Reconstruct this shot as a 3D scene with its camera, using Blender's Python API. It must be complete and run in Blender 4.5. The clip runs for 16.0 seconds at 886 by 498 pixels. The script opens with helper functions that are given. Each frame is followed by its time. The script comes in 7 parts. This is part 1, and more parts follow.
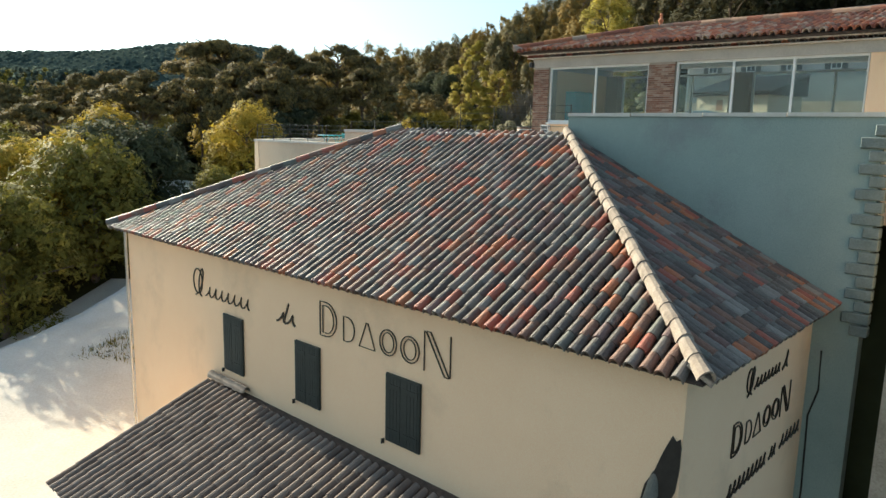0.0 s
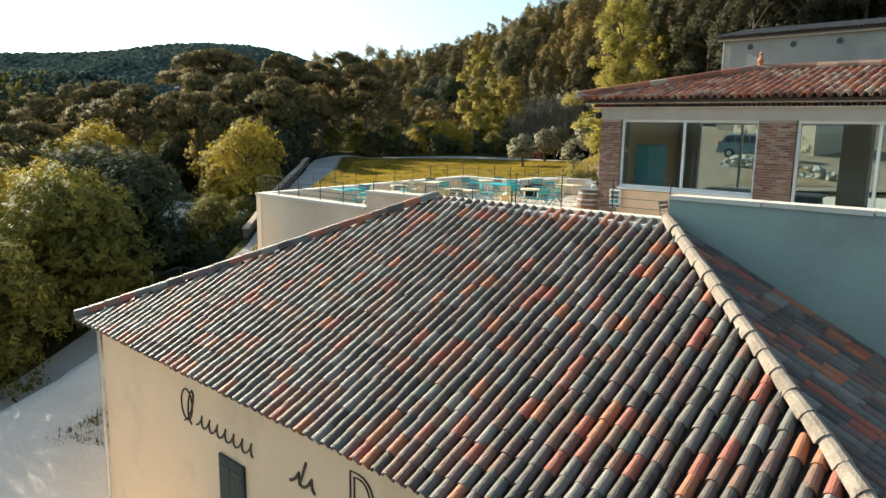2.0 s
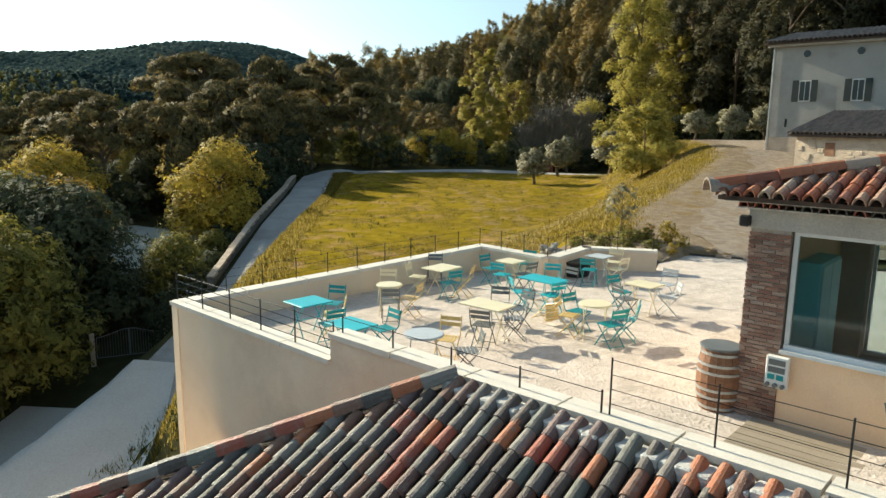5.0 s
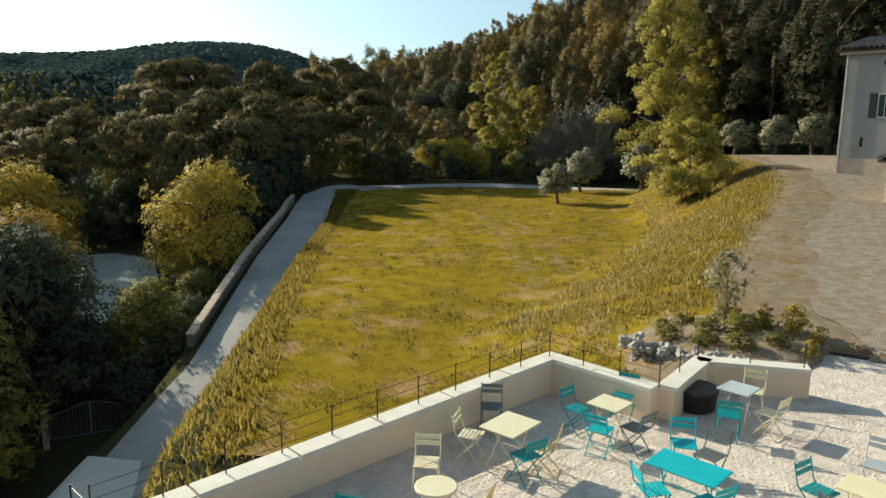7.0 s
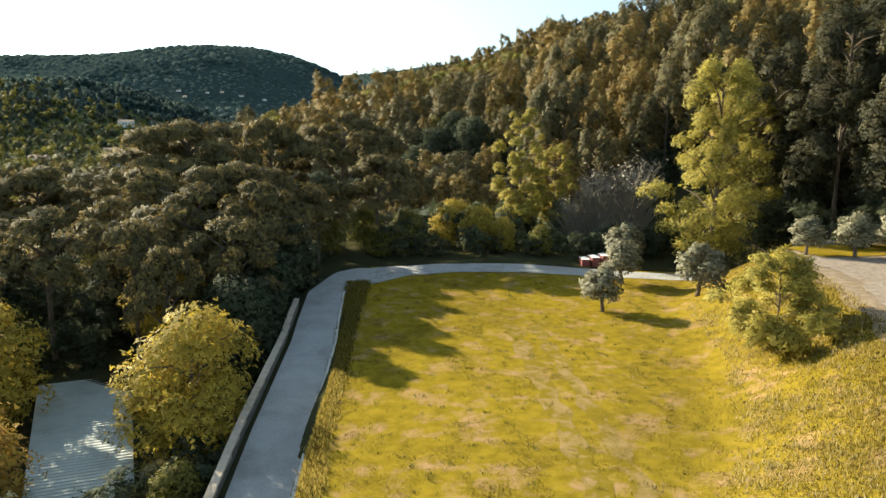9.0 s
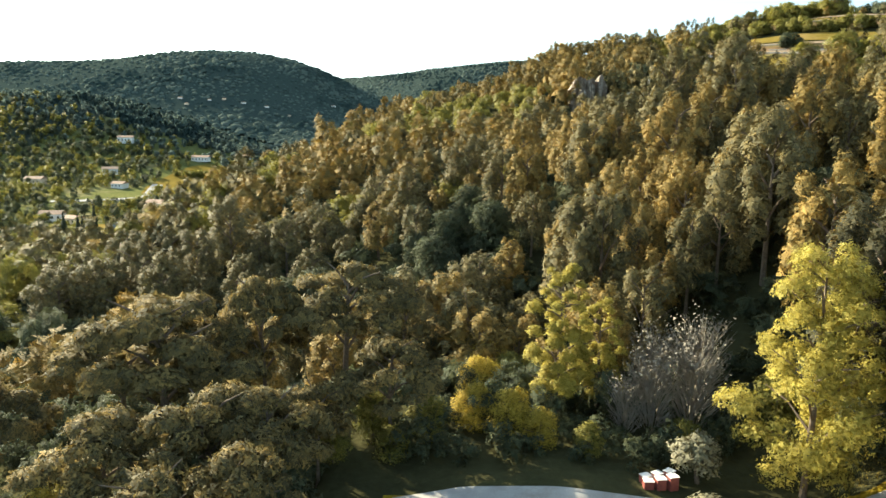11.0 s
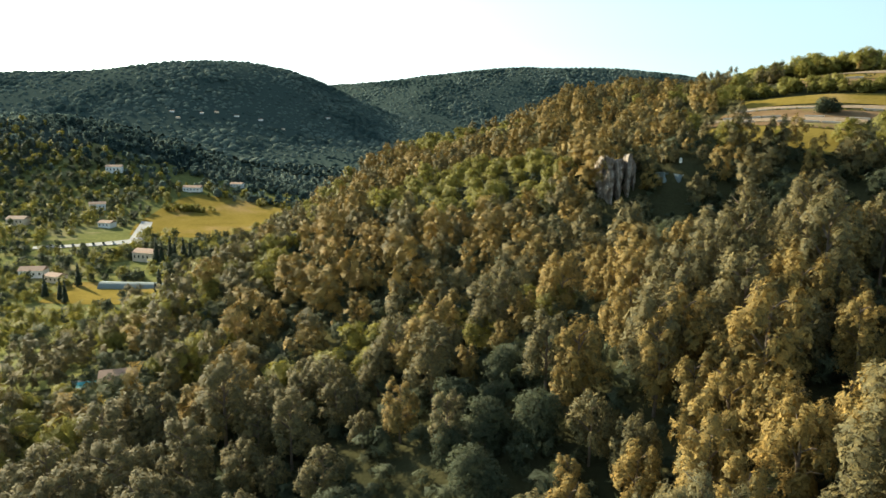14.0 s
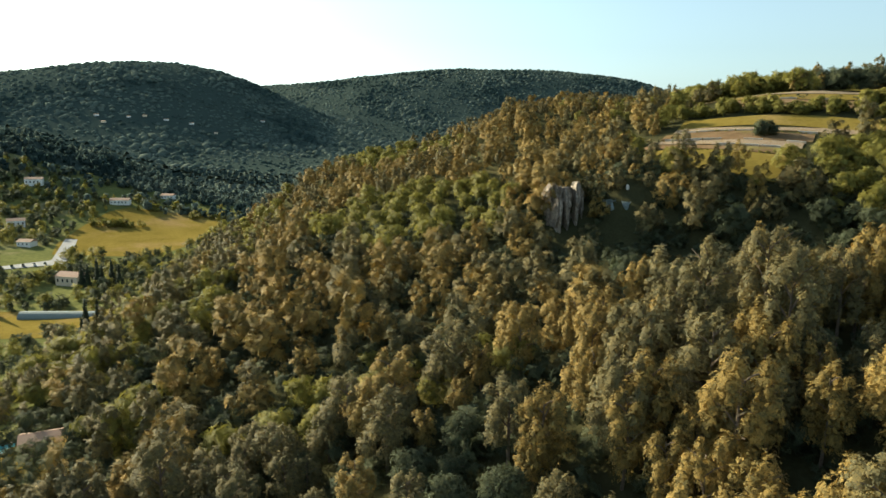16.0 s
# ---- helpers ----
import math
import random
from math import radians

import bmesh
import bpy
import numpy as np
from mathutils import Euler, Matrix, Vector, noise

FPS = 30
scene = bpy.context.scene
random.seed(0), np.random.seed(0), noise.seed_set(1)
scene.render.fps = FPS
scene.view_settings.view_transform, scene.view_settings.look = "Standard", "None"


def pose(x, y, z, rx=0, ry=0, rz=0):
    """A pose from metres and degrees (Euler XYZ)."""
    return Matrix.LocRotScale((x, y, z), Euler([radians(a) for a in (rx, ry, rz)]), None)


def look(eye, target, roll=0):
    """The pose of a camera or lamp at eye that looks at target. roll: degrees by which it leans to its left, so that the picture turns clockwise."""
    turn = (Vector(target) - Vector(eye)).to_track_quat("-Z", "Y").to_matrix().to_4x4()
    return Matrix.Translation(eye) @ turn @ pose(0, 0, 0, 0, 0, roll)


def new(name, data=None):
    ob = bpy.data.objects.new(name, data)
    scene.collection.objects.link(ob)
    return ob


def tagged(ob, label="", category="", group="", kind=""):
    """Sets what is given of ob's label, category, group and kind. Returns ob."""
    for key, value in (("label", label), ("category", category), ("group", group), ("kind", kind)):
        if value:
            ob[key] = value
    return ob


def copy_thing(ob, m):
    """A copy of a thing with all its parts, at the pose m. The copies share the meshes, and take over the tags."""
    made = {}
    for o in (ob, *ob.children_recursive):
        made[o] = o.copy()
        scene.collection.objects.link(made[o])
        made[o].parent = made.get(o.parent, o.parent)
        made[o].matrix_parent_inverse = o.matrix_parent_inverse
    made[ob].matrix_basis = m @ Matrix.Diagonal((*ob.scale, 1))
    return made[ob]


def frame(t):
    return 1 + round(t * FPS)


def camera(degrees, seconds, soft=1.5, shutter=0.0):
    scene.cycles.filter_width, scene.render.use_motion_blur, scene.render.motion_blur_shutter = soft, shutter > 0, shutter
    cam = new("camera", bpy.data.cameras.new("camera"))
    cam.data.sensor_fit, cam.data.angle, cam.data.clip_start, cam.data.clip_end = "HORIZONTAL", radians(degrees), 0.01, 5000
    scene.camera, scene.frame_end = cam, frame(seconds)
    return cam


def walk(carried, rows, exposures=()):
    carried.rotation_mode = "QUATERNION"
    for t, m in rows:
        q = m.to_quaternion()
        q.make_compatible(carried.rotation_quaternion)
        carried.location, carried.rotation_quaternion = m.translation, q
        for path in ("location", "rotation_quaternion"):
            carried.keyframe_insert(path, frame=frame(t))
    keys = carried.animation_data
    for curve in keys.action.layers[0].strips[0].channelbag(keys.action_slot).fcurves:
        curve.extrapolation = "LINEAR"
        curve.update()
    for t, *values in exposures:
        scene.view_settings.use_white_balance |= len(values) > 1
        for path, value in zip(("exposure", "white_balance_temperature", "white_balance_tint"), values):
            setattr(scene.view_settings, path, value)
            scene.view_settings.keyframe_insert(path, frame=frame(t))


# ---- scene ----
cam = camera(64.53, 16.0)
PATH = [
    (0, 0.030, 0.044, 13.292, 80.16, -1.29, 0.29),
    (0.5, -0.282, 0.991, 13.669, 80.11, -1.17, 0.37),
    (1, -0.709, 2.150, 14.143, 80.07, -1.06, 0.36),
    (1.5, -1.021, 3.314, 14.545, 80.04, -0.97, 0.26),
    (2, -1.235, 4.612, 14.977, 80.03, -0.90, 0.22),
    (2.5, -1.368, 5.702, 15.304, 79.97, -0.87, 0.20),
    (3, -1.416, 6.859, 15.601, 79.89, -0.86, 0.17),
    (3.5, -1.374, 8.499, 15.957, 79.82, -0.86, 0.14),
    (4, -1.407, 10.267, 16.290, 79.78, -0.87, 0.11),
    (4.2, -1.434, 10.898, 16.389, 79.77, -0.87, 0.12),
    (6.3, -2.087, 17.099, 17.082, 79.82, -0.39, 0.24),
    (6.5, -2.223, 17.886, 17.247, 79.78, -0.42, 0.25),
    (7, -2.721, 20.052, 17.848, 79.73, -0.49, 0.30),
    (7.5, -3.304, 22.197, 18.935, 79.72, -0.55, 0.28),
    (8, -3.862, 24.568, 20.439, 79.75, -0.59, 0.34),
    (8.5, -4.354, 27.162, 22.279, 79.75, -0.71, 0.39),
    (9, -4.863, 30.077, 24.929, 79.95, -0.91, 0.53),
    (9.2, -5.065, 31.389, 26.189, 80.05, -0.99, 0.60),
    (11.3, -7.980, 50.010, 43.334, 79.87, -0.79, 0.81),
    (11.5, -8.413, 51.934, 45.225, 79.87, -0.79, 0.85),
    (12, -9.604, 56.705, 49.904, 79.88, -0.78, 0.92),
    (12.5, -10.774, 61.105, 54.089, 79.86, -0.79, 0.98),
    (13, -12.131, 65.670, 58.591, 79.88, -0.82, 1.09),
    (13.5, -13.581, 70.019, 62.923, 79.84, -0.84, 1.00),
    (14, -14.956, 73.976, 67.068, 79.91, -0.85, 0.23),
    (14.5, -15.994, 77.082, 70.339, 79.95, -0.82, -1.19),
    (15, -16.648, 79.259, 72.556, 79.88, -0.76, -2.38),
    (15.5, -17.110, 81.054, 74.401, 79.86, -0.74, -3.52),
    (16, -17.539, 82.785, 76.219, 79.89, -0.76, -4.85),
]
walk(cam, [(t, pose(x, y, z, rx, ry, rz)) for t, x, y, z, rx, ry, rz in PATH],
     [(0, 1.2, 5750, 3), (4, 1.2, 5750, 3), (6.3, 0.52, 5650, 0), (7, 0.7, 5650, 0), (7.7, 1.08, 5700, 2), (9, 1.42, 5750, 3), (11.5, 2.0, 5950, 2), (13.5, 1.62, 5950, 2), (16, 1.26, 5950, 1)])
# ---- light ----
SUN_FROM = Vector((-0.668, 0.629, 0.398)).normalized()
world = bpy.data.worlds.new("sky")
scene.world = world
world.use_nodes = True
_n = world.node_tree.nodes
_n.clear()
_sky = _n.new("ShaderNodeTexSky")
_sky.sky_type, _sky.sun_disc = "NISHITA", False
_sky.sun_elevation = math.asin(SUN_FROM.z)
_sky.sun_rotation = math.atan2(SUN_FROM.x, SUN_FROM.y)
_sky.air_density, _sky.dust_density, _sky.ozone_density = 1.0, 1.4, 1.0
_bg = _n.new("ShaderNodeBackground")
_bg.inputs[1].default_value = 0.08
_out = _n.new("ShaderNodeOutputWorld")
_hue = _n.new("ShaderNodeHueSaturation")
_hue.inputs["Saturation"].default_value = 0.5
_tint = _n.new("ShaderNodeMix")
_tint.data_type, _tint.blend_type = "RGBA", "MULTIPLY"
_tint.inputs["Factor"].default_value = 1.0
_tint.inputs["B"].default_value = (0.88, 1.0, 1.02, 1)
world.node_tree.links.new(_sky.outputs[0], _hue.inputs["Color"])
world.node_tree.links.new(_hue.outputs[0], _tint.inputs["A"])
world.node_tree.links.new(_tint.outputs["Result"], _bg.inputs[0])
world.node_tree.links.new(_bg.outputs[0], _out.inputs[0])
_sun = bpy.data.lights.new("sun", "SUN")
_sun.energy, _sun.angle, _sun.color = 5.0, radians(0.6), (1.0, 0.82, 0.57)
sun = new("sun", _sun)
sun.matrix_world = look(SUN_FROM * 300, (0, 0, 0))


# ---- materials ----
def mat(name, c1, c2, scale=4.0, rough=0.85, bump=0.3, fine=40.0, metal=0.0, c3=None, rand="", rand_colors=(), translucent=0.0,
        bump_dist=0.02, mottle=0.45, spots=None, lace=0.0):
    """Two scales of noise mix c1 and c2 (and c3 in stains); rand 'object' or 'island' picks from rand_colors piece by piece."""
    m = bpy.data.materials.new(name)
    m.use_nodes = True
    nt = m.node_tree
    nd, lk = nt.nodes, nt.links
    nd.clear()
    out = nd.new("ShaderNodeOutputMaterial")
    co = nd.new("ShaderNodeTexCoord")
    geo = nd.new("ShaderNodeNewGeometry")
    pos = geo.outputs["Position"]
    n1 = nd.new("ShaderNodeTexNoise")
    n1.inputs["Scale"].default_value, n1.inputs["Detail"].default_value, n1.inputs["Roughness"].default_value = scale, 5, 0.6
    lk.new(pos, n1.inputs["Vector"])
    n2 = nd.new("ShaderNodeTexNoise")
    n2.inputs["Scale"].default_value, n2.inputs["Detail"].default_value = fine, 3
    lk.new(pos, n2.inputs["Vector"])
    r1 = nd.new("ShaderNodeValToRGB")
    r1.color_ramp.elements[0].position, r1.color_ramp.elements[1].position = 0.5 - mottle / 2, 0.5 + mottle / 2
    r1.color_ramp.elements[0].color, r1.color_ramp.elements[1].color = (*c1, 1), (*c2, 1)
    lk.new(n1.outputs["Fac"], r1.inputs["Fac"])
    col = r1.outputs["Color"]
    if rand:
        k = len(rand_colors)
        rr = nd.new("ShaderNodeValToRGB")
        rr.color_ramp.interpolation = "CONSTANT" if k > 6 else "LINEAR"
        el = rr.color_ramp.elements
        el[0].color, el[1].color = (*rand_colors[0], 1), (*rand_colors[-1], 1)
        for i in range(1, k - 1):
            e = el.new(i / (k - 1 if k <= 6 else k))
            e.color = (*rand_colors[i], 1)
        if rand == "object":
            oi = nd.new("ShaderNodeObjectInfo")
            lk.new(oi.outputs["Random"], rr.inputs["Fac"])
        else:
            lk.new(geo.outputs["Random Per Island"], rr.inputs["Fac"])
        mx = nd.new("ShaderNodeMix")
        mx.data_type = "RGBA"
        mx.inputs["Factor"].default_value = 0.75
        lk.new(col, mx.inputs["A"])
        lk.new(rr.outputs["Color"], mx.inputs["B"])
        col = mx.outputs["Result"]
    if c3:
        n3 = nd.new("ShaderNodeTexNoise")
        n3.inputs["Scale"].default_value, n3.inputs["Detail"].default_value = scale * 0.37, 6
        n3.inputs["Roughness"].default_value = 0.7
        lk.new(pos, n3.inputs["Vector"])
        r3 = nd.new("ShaderNodeValToRGB")
        r3.color_ramp.elements[0].position, r3.color_ramp.elements[1].position = spots or (0.52, 0.68)
        lk.new(n3.outputs["Fac"], r3.inputs["Fac"])
        mx = nd.new("ShaderNodeMix")
        mx.data_type = "RGBA"
        lk.new(r3.outputs["Color"], mx.inputs["Factor"])
        lk.new(col, mx.inputs["A"])
        mx.inputs["B"].default_value = (*c3, 1)
        col = mx.outputs["Result"]
    # fine grain
    g = nd.new("ShaderNodeMix")
    g.data_type, g.blend_type = "RGBA", "OVERLAY"
    g.inputs["Factor"].default_value = 0.3
    lk.new(col, g.inputs["A"])
    lk.new(n2.outputs["Fac"], g.inputs["B"])
    col = g.outputs["Result"]
    b = nd.new("ShaderNodeBsdfPrincipled")
    lk.new(col, b.inputs["Base Color"])
    b.inputs["Roughness"].default_value = rough
    b.inputs["Metallic"].default_value = metal
    if rough > 0.7:
        b.inputs["Specular IOR Level"].default_value = 0.25 if rough < 0.95 else 0.0
    if bump:
        bp = nd.new("ShaderNodeBump")
        bp.inputs["Strength"].default_value, bp.inputs["Distance"].default_value = bump, bump_dist
        ad = nd.new("ShaderNodeMath")
        ad.operation = "ADD"
        lk.new(n1.outputs["Fac"], ad.inputs[0])
        lk.new(n2.outputs["Fac"], ad.inputs[1])
        lk.new(ad.outputs[0], bp.inputs["Height"])
        lk.new(bp.outputs[0], b.inputs["Normal"])
    sh = b.outputs[0]
    if translucent:
        tr = nd.new("ShaderNodeBsdfTranslucent")
        lk.new(col, tr.inputs["Color"])
        ms = nd.new("ShaderNodeMixShader")
        ms.inputs[0].default_value = translucent
        lk.new(sh, ms.inputs[1])
        lk.new(tr.outputs[0], ms.inputs[2])
        sh = ms.outputs[0]
    if lace:
        # sprays of needles or leaves with gaps between them
        n4 = nd.new("ShaderNodeTexNoise")
        n4.inputs["Scale"].default_value, n4.inputs["Detail"].default_value = lace, 1
        lk.new(pos, n4.inputs["Vector"])
        gt = nd.new("ShaderNodeMath")
        gt.operation = "GREATER_THAN"
        gt.inputs[1].default_value = 0.5
        lk.new(n4.outputs["Fac"], gt.inputs[0])
        tp = nd.new("ShaderNodeBsdfTransparent")
        ms = nd.new("ShaderNodeMixShader")
        lk.new(gt.outputs[0], ms.inputs[0])
        lk.new(tp.outputs[0], ms.inputs[1])
        lk.new(sh, ms.inputs[2])
        sh = ms.outputs[0]
    lk.new(sh, out.inputs["Surface"])
    return m


TILE_COLORS = ((0.075, 0.058, 0.05), (0.14, 0.125, 0.11), (0.20, 0.175, 0.155), (0.11, 0.075, 0.063), (0.15, 0.155, 0.13), (0.17, 0.085, 0.07), (0.52, 0.16, 0.055),
               (0.12, 0.10, 0.087), (0.20, 0.12, 0.11), (0.42, 0.095, 0.05), (0.08, 0.068, 0.06), (0.30, 0.27, 0.235), (0.25, 0.12, 0.075), (0.10, 0.10, 0.085))
RED_COLORS = ((0.24, 0.085, 0.055), (0.36, 0.12, 0.06), (0.40, 0.26, 0.18), (0.17, 0.085, 0.065), (0.46, 0.37, 0.28), (0.30, 0.12, 0.08), (0.24, 0.17, 0.13), (0.42, 0.16, 0.08), (0.13, 0.09, 0.075))
M = dict(
    render_yellow=mat("yellow_render", (0.85, 0.60, 0.38), (0.90, 0.655, 0.43), 0.8, 0.9, 0.15, 60, c3=(0.74, 0.53, 0.34), mottle=0.7),
    render_cream=mat("cream_render", (0.70, 0.57, 0.415), (0.77, 0.64, 0.48), 0.9, 0.9, 0.15, 60, c3=(0.64, 0.51, 0.37)),
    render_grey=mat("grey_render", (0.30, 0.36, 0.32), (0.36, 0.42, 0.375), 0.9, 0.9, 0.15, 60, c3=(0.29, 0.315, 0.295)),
    house_render=mat("weathered_render", (0.30, 0.295, 0.275), (0.37, 0.36, 0.335), 0.5, 0.9, 0.2, 30, c3=(0.25, 0.24, 0.215)),
    coping=mat("coping_stone", (0.62, 0.57, 0.49), (0.74, 0.69, 0.61), 2.5, 0.8, 0.25, 50),
    stone_grey=mat("dressed_stone", (0.15, 0.185, 0.18), (0.23, 0.265, 0.25), 3, 0.85, 0.5, 30),
    rubble=mat("rubble_stone", (0.46, 0.36, 0.26), (0.66, 0.54, 0.41), 2, 0.9, 0.8, 20, bump_dist=0.05),
    rock=mat("limestone_rock", (0.26, 0.245, 0.22), (0.48, 0.45, 0.40), 3.0, 0.9, 0.8, 14, bump_dist=0.05, c3=(0.28, 0.26, 0.22)),
    cliff=mat("cliff_limestone", (0.20, 0.16, 0.12), (0.42, 0.35, 0.28), 0.7, 0.9, 0.9, 3, bump_dist=0.5, c3=(0.13, 0.105, 0.08)),
    tile=mat("roof_tile", (0.06, 0.05, 0.043), (0.25, 0.205, 0.17), 16, 0.5, 0.8, 70, rand="object", rand_colors=TILE_COLORS, c3=(0.26, 0.25, 0.215), spots=(0.56, 0.76)),
    tile_far=mat("roof_tiles", (0.06, 0.05, 0.043), (0.25, 0.205, 0.17), 16, 0.5, 0.8, 70, rand="island", rand_colors=TILE_COLORS, c3=(0.26, 0.25, 0.215), spots=(0.56, 0.76)),
    tile_dark=mat("dark_roof_tile", (0.11, 0.09, 0.08), (0.22, 0.18, 0.155), 9, 0.85, 0.5, 60, rand="object", rand_colors=((0.12, 0.095, 0.085), (0.20, 0.165, 0.145), (0.27, 0.225, 0.195), (0.16, 0.12, 0.10))),
    tile_dark_far=mat("dark_roof_tiles", (0.11, 0.09, 0.08), (0.22, 0.18, 0.155), 9, 0.85, 0.5, 60, rand="island", rand_colors=((0.12, 0.095, 0.085), (0.20, 0.165, 0.145), (0.27, 0.225, 0.195), (0.16, 0.12, 0.10))),
    tile_red=mat("red_roof_tile", (0.16, 0.085, 0.06), (0.34, 0.22, 0.16), 9, 0.85, 0.5, 60, rand="object", rand_colors=RED_COLORS, c3=(0.40, 0.33, 0.27), spots=(0.58, 0.74)),
    tile_red_far=mat("red_roof_tiles", (0.16, 0.085, 0.06), (0.34, 0.22, 0.16), 9, 0.85, 0.5, 60, rand="island", rand_colors=RED_COLORS, c3=(0.40, 0.33, 0.27), spots=(0.58, 0.74)),
    tile_grey=mat("grey_roof_tiles", (0.13, 0.11, 0.095), (0.24, 0.20, 0.17), 5, 0.9, 0.5, 40, rand="island", rand_colors=((0.13, 0.105, 0.085), (0.20, 0.165, 0.14), (0.25, 0.20, 0.165))),
    terracotta_roof=mat("valley_roof", (0.30, 0.19, 0.13), (0.40, 0.27, 0.19), 0.8, 0.9, 0.2, 6),
    # dark deck colour: shade of the gaps between tiles is put into it
    tile_pan=mat("shaded_tile_channel", (0.05, 0.04, 0.035), (0.12, 0.085, 0.065), 6, 0.9, 0.4, 40),
    tile_hip=mat("hip_tile", (0.25, 0.20, 0.16), (0.41, 0.34, 0.275), 5, 0.85, 0.5, 40, c3=(0.17, 0.135, 0.11)),
    mortar=mat("mortar", (0.48, 0.46, 0.42), (0.66, 0.63, 0.58), 6, 0.9, 0.6, 40),
    shutter=mat("dark_green_paint", (0.010, 0.017, 0.016), (0.018, 0.027, 0.025), 5, 0.55, 0.1, 60),
    bronze=mat("dark_metal", (0.035, 0.028, 0.022), (0.07, 0.055, 0.042), 6, 0.45, 0.1, 60, metal=0.6),
    black=mat("black_metal", (0.012, 0.012, 0.012), (0.03, 0.028, 0.026), 6, 0.5, 0.1, 60, metal=0.3),
    white_frame=mat("white_aluminium", (0.66, 0.67, 0.66), (0.76, 0.77, 0.76), 3, 0.4, 0.0, 60),
    concrete=mat("concrete_band", (0.40, 0.37, 0.33), (0.50, 0.47, 0.42), 1.5, 0.9, 0.25, 40),
    brick=mat("brick_piece", (0.20, 0.10, 0.065), (0.34, 0.19, 0.125), 6, 0.9, 0.5, 50, rand="object",
              rand_colors=((0.30, 0.165, 0.12), (0.20, 0.10, 0.075), (0.42, 0.31, 0.24), (0.26, 0.15, 0.11), (0.13, 0.08, 0.065), (0.46, 0.37, 0.30))),
    joint=mat("brick_joint", (0.36, 0.30, 0.25), (0.46, 0.40, 0.33), 6, 0.95, 0.4, 50),
    deck=mat("weathered_boards", (0.30, 0.25, 0.19), (0.42, 0.36, 0.28), 5, 0.85, 0.4, 50, rand="object", rand_colors=((0.28, 0.23, 0.17), (0.36, 0.30, 0.23), (0.45, 0.39, 0.31))),
    lane_stone=mat("lane_wall_stone", (0.13, 0.115, 0.095), (0.24, 0.21, 0.17), 2, 0.9, 0.8, 20, bump_dist=0.05),
    shed_roof=mat("pale_ribbed_roof", (0.42, 0.45, 0.41), (0.52, 0.54, 0.49), 0.8, 0.6, 0.1, 30, c3=(0.36, 0.37, 0.32)),
    terrace=mat("gravelled_concrete", (0.50, 0.43, 0.37), (0.69, 0.60, 0.53), 3.2, 0.95, 0.9, 18, c3=(0.46, 0.40, 0.34), bump_dist=0.03),
    gravel=mat("pale_gravel", (0.60, 0.56, 0.50), (0.70, 0.66, 0.60), 0.3, 0.95, 0.4, 12, c3=(0.62, 0.56, 0.48), bump_dist=0.04),
    drive=mat("worn_gravel", (0.24, 0.19, 0.145), (0.41, 0.34, 0.27), 2.6, 0.95, 0.9, 26, c3=(0.27, 0.185, 0.105), bump_dist=0.06, spots=(0.55, 0.72)),
    track=mat("worn_grass", (0.22, 0.155, 0.04), (0.33, 0.225, 0.10), 1.6, 0.95, 0.5, 20, c3=(0.20, 0.145, 0.015), bump_dist=0.05, spots=(0.46, 0.56)),
    dirt=mat("trodden_earth", (0.21, 0.155, 0.10), (0.36, 0.285, 0.205), 1.8, 0.95, 0.8, 24, c3=(0.24, 0.155, 0.05), bump_dist=0.06),
    road=mat("concrete_lane", (0.33, 0.315, 0.295), (0.43, 0.41, 0.38), 0.6, 0.9, 0.4, 12, c3=(0.28, 0.255, 0.225)),
    asphalt=mat("old_asphalt", (0.20, 0.20, 0.20), (0.28, 0.28, 0.27), 0.5, 0.9, 0.3, 10),
    grass=mat("meadow_turf", (0.17, 0.122, 0.010), (0.30, 0.212, 0.020), 1.3, 0.95, 0.45, 16, c3=(0.34, 0.215, 0.10), bump_dist=0.06, spots=(0.52, 0.66)),
    blade=mat("grass_blades", (0.17, 0.135, 0.012), (0.28, 0.20, 0.022), 0.3, 0.9, 0, 5, rand="island",
              rand_colors=((0.105, 0.09, 0.012), (0.265, 0.195, 0.028), (0.44, 0.32, 0.065)), translucent=0.3),
    straw=mat("straw_blades", (0.26, 0.20, 0.08), (0.36, 0.28, 0.13), 0.3, 0.9, 0, 5, rand="island",
              rand_colors=((0.19, 0.15, 0.045), (0.33, 0.255, 0.09), (0.46, 0.36, 0.15)), translucent=0.3),
    weed=mat("weed_blades", (0.07, 0.075, 0.012), (0.12, 0.11, 0.018), 0.3, 0.9, 0, 5, rand="island", rand_colors=((0.05, 0.06, 0.012), (0.10, 0.10, 0.018), (0.17, 0.14, 0.03)), translucent=0.3),
    floor_wood=mat("forest_floor", (0.035, 0.036, 0.018), (0.07, 0.066, 0.03), 0.06, 0.95, 0.6, 1.2, c3=(0.09, 0.082, 0.04), bump_dist=0.3),
    vale=mat("valley_grass", (0.10, 0.11, 0.04), (0.17, 0.17, 0.06), 0.05, 0.95, 0.3, 0.4, c3=(0.23, 0.20, 0.11)),
    meadow=mat("valley_meadow", (0.155, 0.118, 0.026), (0.22, 0.163, 0.04), 0.05, 0.95, 0.3, 0.6, c3=(0.25, 0.175, 0.07)),
    vine_earth=mat("vineyard_earth", (0.13, 0.085, 0.045), (0.22, 0.145, 0.08), 0.12, 0.95, 0.4, 0.8, c3=(0.20, 0.18, 0.06)),
    bark=mat("bark", (0.10, 0.075, 0.055), (0.20, 0.16, 0.12), 4, 0.95, 0.8, 20),
